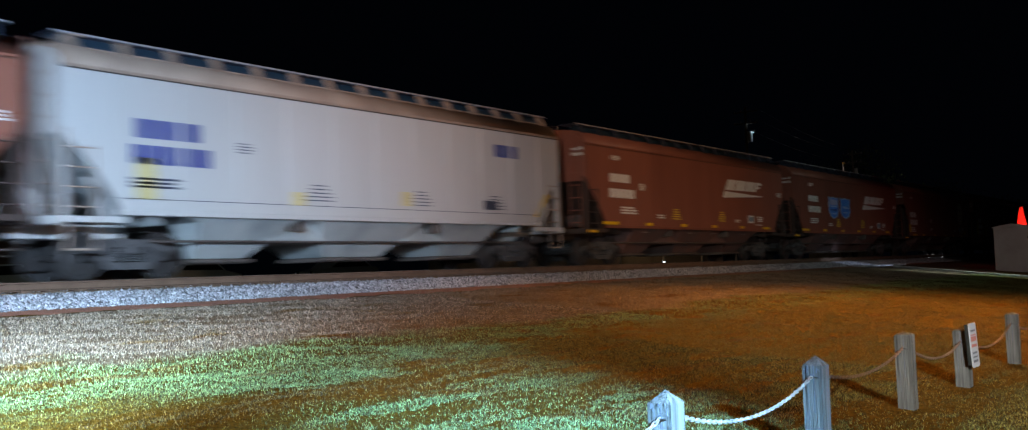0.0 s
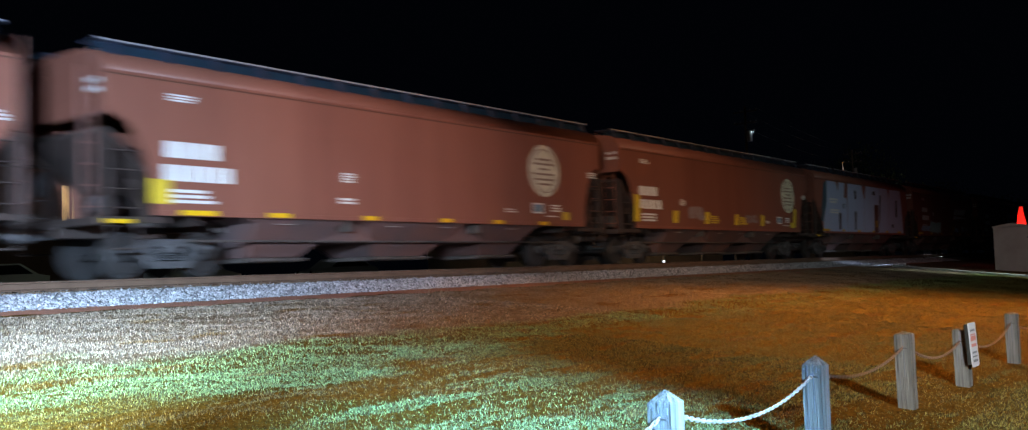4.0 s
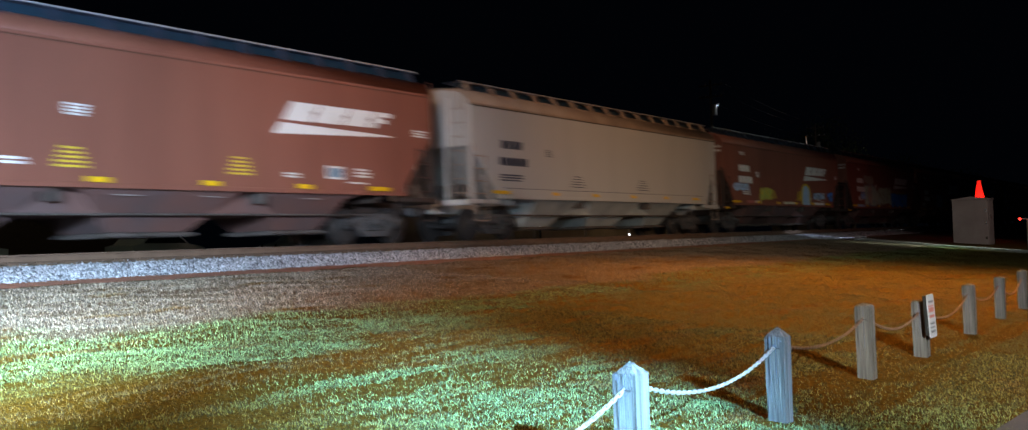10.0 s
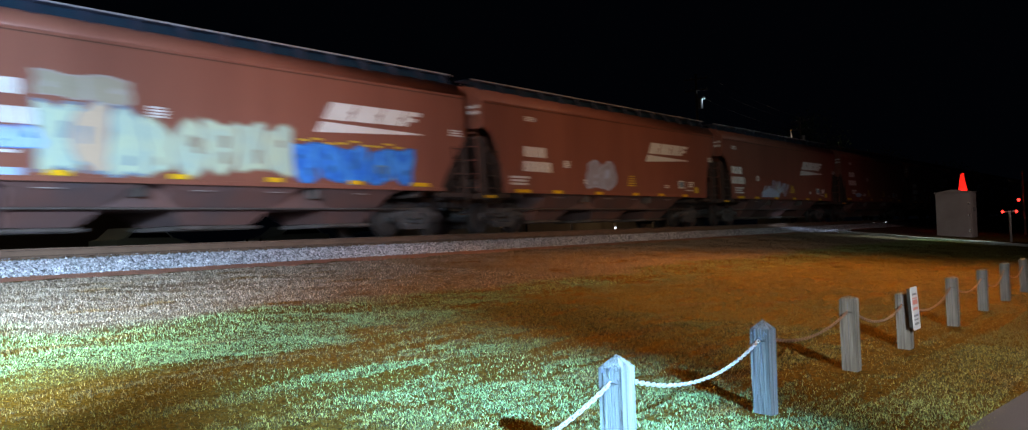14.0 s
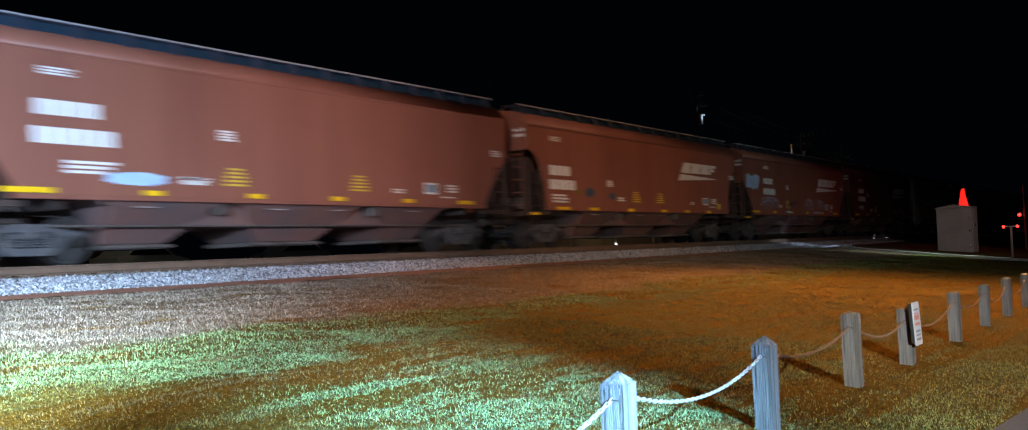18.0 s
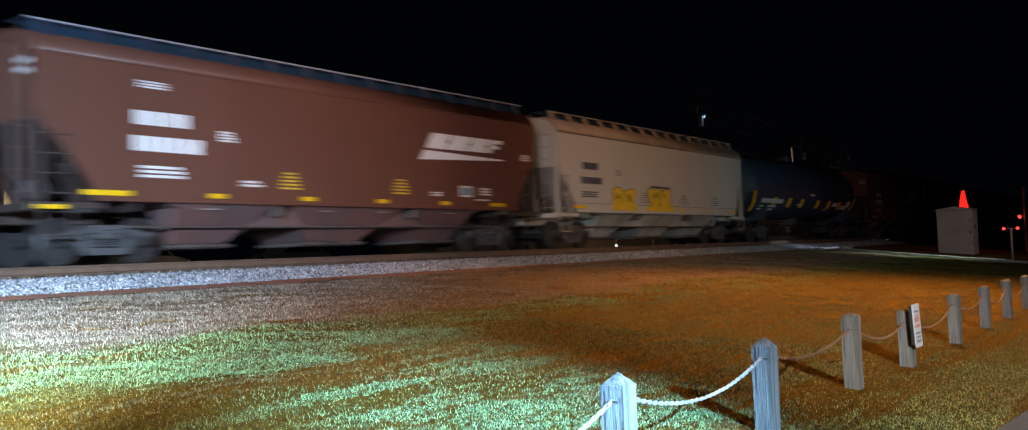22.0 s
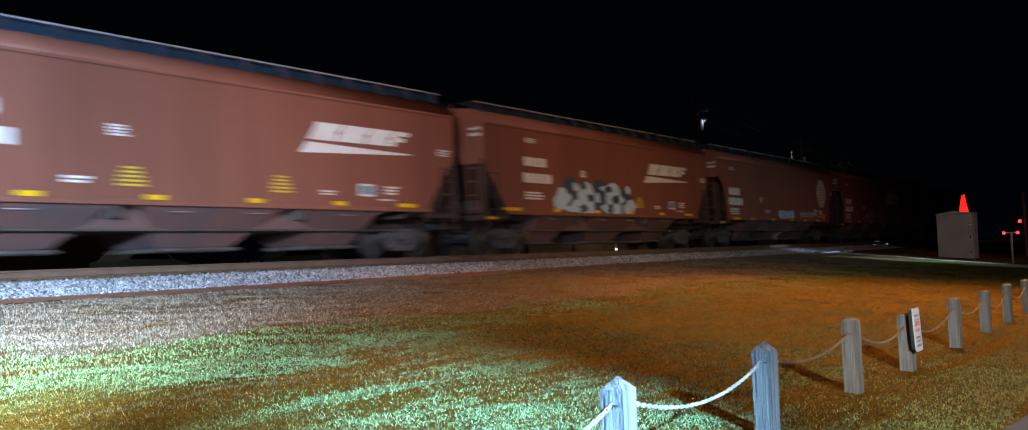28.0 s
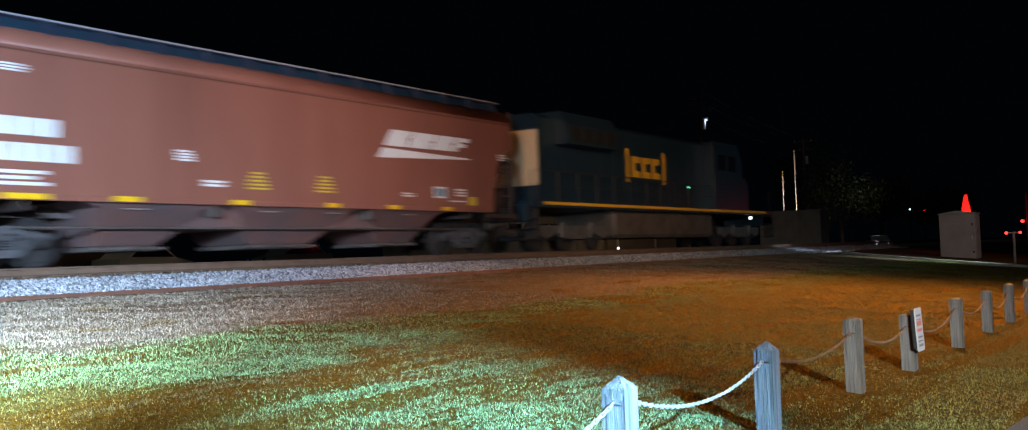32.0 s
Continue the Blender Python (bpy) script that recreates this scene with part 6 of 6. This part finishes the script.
def chain_span(i, sag, separate, rusty=False):
    """A chain between two posts: links turned by ninety degrees in turn along a hanging curve."""
    x0, x1 = POSTS[i] + 0.06, POSTS[i + 1] - 0.06
    z0 = float(height(POSTS[i], FENCE_Y)) + POST_TALL[i] - 0.14
    z1 = float(height(POSTS[i + 1], FENCE_Y)) + POST_TALL[i + 1] - 0.14
    chain = thing("fence_chain", pose(0, FENCE_Y, 0), ("rusty" if rusty else "galvanised") + " steel chain sagging between two posts", "chain", "chains of the fence")
    def at(u):
        return Vector((x0 + (x1 - x0) * u, 0, z0 + (z1 - z0) * u - sag * 4 * u * (1 - u)))
    pts, u, fine = [at(0)], 0.0, 4000
    travelled, last = 0.0, at(0)
    for s in range(1, fine + 1):
        p = at(s / fine)
        travelled += (p - last).length
        last = p
        if travelled >= 0.036:
            pts.append(p)
            travelled = 0.0
    verts, faces = [], []
    src_v = np.array([v.co[:] for v in LINK.vertices])
    src_f = np.array([p.vertices[:] for p in LINK.polygons])
    for k, (a, b) in enumerate(zip(pts, pts[1:])):
        d = b - a
        m = Matrix.Translation((a + b) / 2) @ Matrix.Rotation(-math.atan2(d.z, d.x), 4, "Y") @ Matrix.Rotation(radians(20 + 90 * (k % 2)), 4, "X")
        if separate:
            part("chain_link", RUSTLINK if rusty else LINK, None, chain, matrix=m)
        else:
            mm = np.array(m)
            verts.append(src_v @ mm[:3, :3].T + mm[:3, 3])
            faces.append(src_f + k * len(src_v))
    if not separate:
        part("chain_run", array_mesh("chain_run", np.concatenate(verts), np.concatenate(faces), RUSTCHAIN if rusty else CHAIN), None, chain)["kind"] = "stuff"


for i, sag in enumerate((0.15, 0.11, 0.14, 0.17, 0.14, 0.2, 0.18, 0.2, 0.2, 0.19, 0.2, 0.18, 0.2)):
    chain_span(i, sag, i < 3, i > 0)
# a first chain runs from post one out towards the camera's left
POSTS.insert(0, 2.3)
POST_TALL.insert(0, 0.66)
fence_post(0, 2.3)
chain_span(0, 0.2, False)
POSTS.pop(0)
POST_TALL.pop(0)

# the small sign nailed to the fourth post, turned across the lawn
sx = POSTS[3]
sz = float(height(sx, FENCE_Y))
sign = thing("small_sign", pose(sx - 0.02, FENCE_Y - 0.12, sz + 0.44, -3, 0, -1), "small white upright sign with red and dark print", "sign")
bm = B()
prism(bm, [(-0.15, -0.21), (-0.13, -0.23), (0.13, -0.23), (0.15, -0.21), (0.15, 0.21), (0.13, 0.23), (-0.13, 0.23), (-0.15, 0.21)], -0.003, 0.003)
part("sign_sheet", bm, SIGNWHITE, sign)
for z, h in ((0.04, 0.05), (-0.02, 0.03), (0.1, 0.012)):
    bm = B()
    box(bm, -0.1, 0.1, -0.0055, -0.0035, z, z + h)
    part("red_print", bm, SIGNRED, sign)
for z, h in ((0.14, 0.02), (-0.09, 0.02), (-0.13, 0.015), (-0.18, 0.025)):
    bm = B()
    box(bm, -0.09, 0.09, -0.0055, -0.0035, z, z + h)
    part("dark_print", bm, SIGNBLACK, sign)
# Black slab standing in for the shadowed gap between sheet and post.
bm = B()
box(bm, -0.14, 0.11, 0.003, 0.04, -0.2, 0.22)
part("sign_backing", bm, GRILLE, sign)

# ---- the crossing: signal shed, kerb, signals ----
shed = thing("signal_shed", pose(52.46, 9.37, -1.13, 0, 0, -92.0), "silver-grey metal signal shed with a shallow roof", "shed")
bm = B()
box(bm, -0.82, 0.82, 0.0, 1.25, 0.0, 2.3, 0.02)
part("body", bm, SHEDPAINT, shed)
bm = B()
prism(bm, [(-0.86, 2.3), (0.86, 2.3), (0.86, 2.34), (0, 2.47), (-0.86, 2.34)], -0.05, 1.3)
part("roof", bm, SHEDPAINT, shed)
bm = B()
box(bm, 0.82, 0.845, 0.2, 1.05, 0.12, 2.15, 0.008)
part("door", bm, SHEDPAINT, shed)
bm = B()
box(bm, 0.845, 0.9, 0.3, 0.36, 1.35, 1.55)
part("door_handle", bm, TREAD, shed)
bm = B()
box(bm, -0.95, 0.95, -0.1, 1.35, -0.3, 0.0)
part("plinth", bm, CONCRETE, shed)
bm = B()
for k in range(3):
    box(bm, -0.25, 0.25, -0.012, 0.0, 1.9 + k * 0.09, 1.94 + k * 0.09)
part("vent_louvre", bm, SHEDPAINT, shed)
part("front_panel", box(B(), -0.66, 0.7, -0.011, 0.0, 0.12, 1.84, 0.004), SHEDPAINT, shed)
for z in (0.35, 1.1, 1.7):
    part("panel_hinge", box(B(), 0.68, 0.76, -0.03, -0.002, z, z + 0.12, 0.004), TREAD, shed)

bm = B()
pts = [(49.6, 14.2), (47.6, 12.6), (45.4, 9.2), (43.2, 5.2), (40.5, 0.5), (36, -6)]
for (xa, ya), (xb, yb) in zip(pts, pts[1:]):
    za, zb = float(height(xa, ya)), float(height(xb, yb))
    va = [bm.verts.new(p) for p in ((xa, ya, za - 0.2), (xa, ya, za + 0.1), (xa + 0.2, ya - 0.05, za + 0.1), (xa + 0.2, ya - 0.05, za - 0.2))]
    vb = [bm.verts.new(p) for p in ((xb, yb, zb - 0.2), (xb, yb, zb + 0.1), (xb + 0.2, yb - 0.05, zb + 0.1), (xb + 0.2, yb - 0.05, zb - 0.2))]
    for k in range(4):
        bm.faces.new((va[k], va[(k + 1) % 4], vb[(k + 1) % 4], vb[k]))
bmesh.ops.recalc_face_normals(bm, faces=bm.faces[:])
tagged(part("kerb", bm, CONCRETE), "pale concrete kerb along the crossing road", "kerb", kind="structure")

short = thing("crossing_signal", pose(47.8, 6.25, float(height(47.8, 6.25))), "short pale post with two red flashing lenses", "signal")
bm = B()
rod(bm, (0, 0, -0.1), (0, 0, 1.35), 0.05, 12)
part("post", bm, SHEDPAINT, short)
bm = B()
rod(bm, (-0.2, 0.25, 1.35), (0.2, -0.25, 1.35), 0.025, 8)
part("crossarm", bm, SHEDPAINT, short)
for s in (-1, 1):
    bm = B()
    rod(bm, (-0.06 + s * 0.2, -s * 0.25, 1.35), (-0.1 + s * 0.2, -s * 0.25, 1.35), 0.06, 16)
    part("red_lens", bm, REDGLOW, short)
tall = thing("crossing_signal", pose(61.5, 7.3, float(height(61.5, 7.3))), "tall pale signal mast with a red lens", "signal")
bm = B()
rod(bm, (0, 0, -0.1), (0, 0, 3.6), 0.06, 12)
part("mast", bm, SHEDPAINT, tall)
bm = B()
rod(bm, (-0.1, 0.25, 1.95), (-0.16, 0.25, 1.95), 0.09, 16)
part("red_lens", bm, REDGLOW, tall)
far = thing("crossing_signal", pose(59.6, 10.1, float(height(59.6, 10.1))), "signal mast behind the shed with a red glow wedge", "signal")
bm = B()
rod(bm, (0, 0, -0.1), (0, 0, 3.2), 0.06, 12)
part("mast", bm, SHEDPAINT, far)
# The spread of the signal's red glow, shaped as a glowing wedge.
bm = B()
prism(bm, [(-0.26, 2.35), (0.22, 2.35), (0.13, 2.95), (0.05, 3.3), (-0.1, 3.32), (-0.15, 2.9)], -0.14, -0.07, "x")
part("red_lens", bm, DIMREDGLOW, far, "tapered wedge standing for the red lamp's glow")

lamp("red_signal_lamp", "POINT", 30, (1.0, 0.03, 0.02), look((58.9, 10.1, 1.55), (58, 10, 0)), 0.12)

# ---- beyond the track ----


def ground_at(x, y):
    return float(height(x, y))


def utility_pole(x, y, tall, lit):
    base = ground_at(x, y)
    pole = thing("utility_pole", pose(x, y, base), "tarred timber utility pole with crossarm" + (" and a lit lamp" if lit else ""), "utility pole", "poles along the road")
    bm = B()
    rod(bm, (0, 0, -0.5), (0, 0, tall), 0.17, 12, 0.11)
    part("pole", bm, POLEWOOD, pole)
    for z in (tall - 0.5, tall - 1.6):
        bm = B()
        box(bm, -0.06, 0.06, -1.2, 1.2, z - 0.06, z + 0.06, 0.01)
        part("crossarm", bm, POLEWOOD, pole)
        for yy in (-1.1, -0.5, 0.5, 1.1):
            bm = B()
            rod(bm, (0, yy, z + 0.06), (0, yy, z + 0.22), 0.05, 8, 0.03)
            part("insulator", bm, CONCRETE, pole)
    bm = B()
    rod(bm, (0.0, -0.36, tall - 3.4), (0.0, -0.36, tall - 2.4), 0.24, 14)
    box(bm, -0.05, 0.05, -0.2, 0.0, tall - 3.0, tall - 2.9)
    part("transformer", bm, SHEDPAINT, pole)
    if lit:
        bm = B()
        rod(bm, (0, 0, lit - 0.1), (0.35, -0.6, lit + 0.25), 0.03, 8)
        part("lamp_arm", bm, POLEWOOD, pole)
        bm = B()
        rod(bm, (0.35, -0.6, lit + 0.2), (0.35, -0.6, lit + 0.34), 0.2, 14, 0.1)
        part("lamp_hood", bm, POLEWOOD, pole)
        bm = B()
        bmesh.ops.create_icosphere(bm, subdivisions=2, radius=0.05, matrix=Matrix.Translation((0.35, -0.6, lit + 0.12)))
        part("lamp_globe", bm, POLEGLOW, pole)
        lamp("pole_lamp", "POINT", 22, (0.6, 0.85, 1.0), look((x + 0.1, y - 0.85, base + lit), (x, y, 0)), 0.1)
    return pole


utility_pole(88.5, 38.3, 15.4, 12.8)
utility_pole(128.0, 41.0, 14.5, 0)
for za, zb, dy in ((14.9, 14.0, -1.1), (14.9, 14.0, 0.5), (13.8, 12.9, 1.1)):
    wire = thing("power_line", pose(0, 0, 0), "thin dark overhead power line between poles", "power line", "lines between the poles")
    for (xa, ya, ha), (xb, yb, hb) in (((88.5, 38.3, za - 0.3), (128.0, 41.0, zb - 0.3)),):
        bm = B()
        pts = []
        for i in range(13):
            u = i / 12
            pts.append((xa + (xb - xa) * u, ya + (yb - ya) * u + dy, ha + (hb - ha) * u - 1.2 * 4 * u * (1 - u) * 0.5))
        tube(bm, pts, 0.012)
        part("wire", bm, GRILLE, wire)


def tree(x, y, tall, spread, seed):
    g = random.Random(seed)
    base = ground_at(x, y)
    t = thing("tree", pose(x, y, base), "broad dark green leafy tree at night", "tree", "trees beyond the track")
    bm = B()
    rod(bm, (0, 0, -0.3), (0, 0, tall * 0.45), 0.32, 10, 0.2)
    for i in range(7):
        a, e = g.uniform(0, 6.28), g.uniform(0.35, 1.0)
        z = tall * g.uniform(0.28, 0.45)
        rod(bm, (0, 0, z), (spread * 0.6 * math.cos(a), spread * 0.6 * math.sin(a), z + tall * 0.35 * e), 0.12, 7, 0.04)
    part("trunk", bm, BARK, t)
    r = np.random.default_rng(seed)
    count = 5200
    clumps = r.normal(0, 1, (46, 3))
    clumps /= np.linalg.norm(clumps, axis=1)[:, None]
    clumps = clumps * r.uniform(0.45, 1.0, (46, 1)) * np.array([spread, spread, tall * 0.32]) + np.array([0, 0, tall * 0.66])
    c = clumps[r.integers(0, 46, count)] + r.normal(0, spread * 0.15, (count, 3))
    d1 = r.normal(0, 1, (count, 3))
    d1 /= np.linalg.norm(d1, axis=1)[:, None]
    d2 = np.cross(d1, r.normal(0, 1, (count, 3)))
    d2 /= np.linalg.norm(d2, axis=1)[:, None]
    s = r.uniform(0.1, 0.24, (count, 1))
    v = np.stack([c - d1 * s, c + d2 * s * 0.5, c + d1 * s, c - d2 * s * 0.5], 1).reshape(-1, 3)
    part("crown", array_mesh("crown", v, np.arange(4 * count).reshape(-1, 4), LEAF), None, t)
    return t


tree(136, 43.5, 15.5, 6.5, 3)
tree(126, 36.0, 10.5, 5.0, 4)
tree(150, 37.0, 11.0, 6.0, 5)
tree(160, 30.0, 9.0, 5.0, 6)
# Added to lift the trees out of the dark; no lamp stands here.
lamp("tree_side_street_lamp", "POINT", 330, (0.9, 0.85, 0.75), look((118.0, 30.0, 8.0), (118, 0, 0)), 0.2)

# the lit poles with hanging flags
for x, y, z0, z1 in ((108.4, 35.8, -0.4, 10.4), (107.7, 37.0, -0.4, 8.1)):
    base = ground_at(x, y)
    flag = thing("flagpole", pose(x, y, base), "white flagpole with a limp red and white flag", "flagpole", "flagpoles")
    bm = B()
    rod(bm, (0, 0, -0.3), (0, 0, z1 - base), 0.07, 10, 0.045)
    part("pole", bm, SIGNWHITE, flag)
    bm = B()
    bmesh.ops.create_icosphere(bm, subdivisions=1, radius=0.1, matrix=Matrix.Translation((0, 0, z1 - base + 0.08)))
    part("finial", bm, GOLD, flag)
    for k in range(5):
        bm = B()
        w = 0.16 + 0.05 * (k % 2)
        prism(bm, [(0.05, z1 - base - 0.3 - k * 0.42), (0.05 + w, z1 - base - 0.42 - k * 0.42), (0.03 + w, z1 - base - 0.86 - k * 0.42), (0.05, z1 - base - 0.72 - k * 0.42)], -0.05, 0.06)
        part("flag_fold", bm, SIGNRED if k % 2 else SIGNWHITE, flag)
    lamp("flagpole_uplight", "SPOT", 4500 if z1 > 9 else 1500, (1.0, 0.75, 0.5), look((x - 2.5, y - 2.0, base + 0.4), (x, y, base + 8)), 0.05, 50, 0.6)

# a grey freight container and a low shop with a lit front
box_store = thing("storage_container", pose(90.0, 28.4, ground_at(90, 28.4)), "plain grey ribbed storage container", "container")
bm = B()
box(bm, -1.2, 1.2, -1.2, 4.5, 0.15, 3.9, 0.03)
part("body", bm, SHEDPAINT, box_store)
for i in range(9):
    bm = B()
    box(bm, -1.24, -1.2, -1.0 + i * 0.6, -0.75 + i * 0.6, 0.3, 3.75)
    part("rib", bm, SHEDPAINT, box_store)
bm = B()
for x in (-1.0, 1.0):
    box(bm, x - 0.15, x + 0.15, -1.1, 4.4, -0.05, 0.15)
part("skid", bm, CONCRETE, box_store)

shop = thing("roadside_shop", pose(60.0, 42.0, ground_at(60, 42)), "low beige shop with warm lit windows and flat canopy", "shop")
bm = B()
box(bm, 0, 30, 0.0, 12, -0.1, 4.2)
part("wall", bm, STUCCO, shop)
bm = B()
box(bm, -0.4, 30.4, -1.8, 12.4, 4.2, 4.6, 0.03)
part("roof", bm, CONCRETE, shop)
bm = B()
box(bm, 0.0, 30.0, -1.85, -1.8, 3.6, 4.25)
part("fascia", bm, STUCCO, shop)
for i in range(10):
    x = 0.8 + i * 2.9
    w = part("window", box(B(), x, x + 2.3, -0.06, -0.02, 2.0, 2.85), WARMGLOW if i > 3 else GLASS, shop, "warm lit shop window" if i > 3 else "dark shop window")
    part("window_frame", box(box(box(B(), x - 0.06, x, -0.1, -0.02, 1.95, 2.9), x + 2.3, x + 2.36, -0.1, -0.02, 1.95, 2.9), x - 0.06, x + 2.36, -0.1, -0.02, 1.9, 1.98), STEEL, w)
for i in range(5):
    part("canopy_post", box(B(), 0.2 + i * 7.3, 0.38 + i * 7.3, -1.7, -1.5, -0.1, 4.2), CONCRETE, shop)
lamp("shop_canopy_lamp", "POINT", 50, (1.0, 0.72, 0.35), look((74.0, 38.5, 3.2), (74, 38, 0)), 0.2)


house = thing("roadside_house", pose(17.5, 44.0, ground_at(20, 44)), "dark brick house with one warm lit window", "house")
for x0, x1, z0, z1 in ((0, 6.2, -0.1, 5.8), (8.2, 14, -0.1, 5.8), (6.2, 8.2, -0.1, 3.4), (6.2, 8.2, 5.1, 5.8)):
    part("wall", box(B(), x0, x1, 0, 8, z0, z1), DARKBRICK, house)
part("roof", prism(B(), [(-0.5, 5.8), (8.5, 5.8), (4.0, 8.0)], -0.5, 14.5, "x"), POLEWOOD, house)
lit = part("window", box(B(), 6.2, 8.2, 0.2, 0.24, 3.4, 5.1), LAMPLIT, house, "warm lit window behind upright bars")
for k in range(5):
    part("window_bar", box(B(), 6.2 + k * 0.48, 6.28 + k * 0.48, 0.02, 0.1, 3.4, 5.1), POLEWOOD, lit)
part("window_sill", box(B(), 6.05, 8.35, -0.12, 0.1, 3.3, 3.38), CONCRETE, lit)


def parked_car(x, y, turn, paint, label, lights):
    base = ground_at(x, y)
    car = thing("parked_car", pose(x, y, base, 0, 0, turn), label, "car", "cars parked beyond the track")
    bm = B()
    prism(bm, [(-2.2, 0.35), (2.2, 0.35), (2.25, 0.75), (1.2, 0.95), (0.5, 1.42), (-1.1, 1.45), (-1.8, 0.98), (-2.25, 0.9)], -0.85, 0.85)
    part("body", bm, paint, car)
    bm = B()
    prism(bm, [(1.05, 0.97), (0.45, 1.36), (-1.05, 1.39), (-1.6, 1.0)], -0.862, 0.862)
    part("window", bm, GLASS, car)
    for wx in (-1.35, 1.35):
        for wy in (-0.8, 0.8):
            bm = B()
            rod(bm, (wx, wy - 0.1, 0.33), (wx, wy + 0.1, 0.33), 0.33, 18)
            w = part("wheel", bm, RUBBER, car)
            bm = B()
            rod(bm, (wx, wy - 0.108, 0.33), (wx, wy + 0.108, 0.33), 0.2, 12)
            part("rim", bm, STEEL, w)
    for wy in (-0.6, 0.6):
        bm = B()
        rod(bm, (2.2, wy, 0.7), (2.26, wy, 0.7), 0.11, 12)
        part("headlight", bm, WHITEGLOW if lights else GLASS, car)
    return car


parked_car(103.7, 26.0, -155, CARPAINT, "dark parked car with its headlights on", True)
parked_car(28.0, 40.0, 10, CARPAINT, "pale silver car parked beside the shop road", False)
parked_car(38.0, 41.0, 175, SIGNWHITE, "white car parked beside the shop road", False)
parked_car(20.0, 43.0, 160, CARPAINT, "pale silver car parked beside the shop road", False)
# Added green-tinted fill for the grass and parked cars beyond the track.
lamp("shop_road_lamp", "POINT", 130, (0.85, 1.0, 0.7), look((21.0, 33.0, 5.0), (30, 40, 0)), 0.2)

for x, z in ((39.3, 0.67), (48.2, 0.13), (64.8, 0.65)):
    base = ground_at(x, 26.0)
    light = thing("bollard_light", pose(x, 26.0, base), "small dark bollard with a white lit cap", "bollard light", "bollard lights beyond the track")
    bm = B()
    rod(bm, (0, 0, -0.1), (0, 0, z - base - 0.1), 0.05, 10)
    part("post", bm, STEEL, light)
    bm = B()
    rod(bm, (0, 0, z - base - 0.1), (0, 0, z - base + 0.02), 0.06, 12)
    part("lit_cap", bm, WHITEGLOW, light)
    bm = B()
    rod(bm, (0, 0, z - base + 0.02), (0, 0, z - base + 0.06), 0.08, 12, 0.03)
    part("cap", bm, STEEL, light)
for x, y, z, m in ((210.5, 46.2, 6.4, WHITEGLOW), (212.1, 43.8, 6.2, REDGLOW)):
    base = ground_at(x, y)
    mast = thing("distant_signal", pose(x, y, base), "distant mast with a tiny lit lens", "signal")
    bm = B()
    rod(bm, (0, 0, -0.2), (0, 0, z - base), 0.08, 8)
    part("mast", bm, STEEL, mast)
    bm = B()
    bmesh.ops.create_icosphere(bm, subdivisions=1, radius=0.2, matrix=Matrix.Translation((-0.2, 0, z - base)))
    part("lens", bm, m, mast)

# ---- motion ----


def motions():
    start, end = 0.0, SECONDS
    for car, right, kind in TRAIN:
        x, y, z = car.location
        walk(car, [(t, pose(x - SPEED * t, y, z)) for t in (0.0, 8.0, 16.0, 24.0, 32.0)])
        for wheel in [o for o in car.children_recursive if o.name.startswith("wheelset")]:
            # turns while its car is within sight
            wx = x + wheel.parent.location.x + wheel.location.x
            t0 = max(start, (wx - 70.0) / SPEED)
            t1 = min(end, (wx - 4.0) / SPEED)
            lx, ly, lz = wheel.location
            rows = []
            if t1 > t0 and t0 < end:
                k = math.ceil(t0 * FPS)
                times = [i / FPS for i in range(k, int(t1 * FPS) + 1)]
                turn = lambda t: -SPEED * (t - times[0]) / WHEEL * 180 / math.pi
                if times[0] > 0.01:
                    rows.append((0.0, pose(lx, ly, lz)))
                rows += [(t, pose(lx, ly, lz, 0, turn(t), 0)) for t in times]
                if times[-1] < end - 0.01:
                    rows.append((end, rows[-1][1]))
                walk(wheel, rows)


motions()
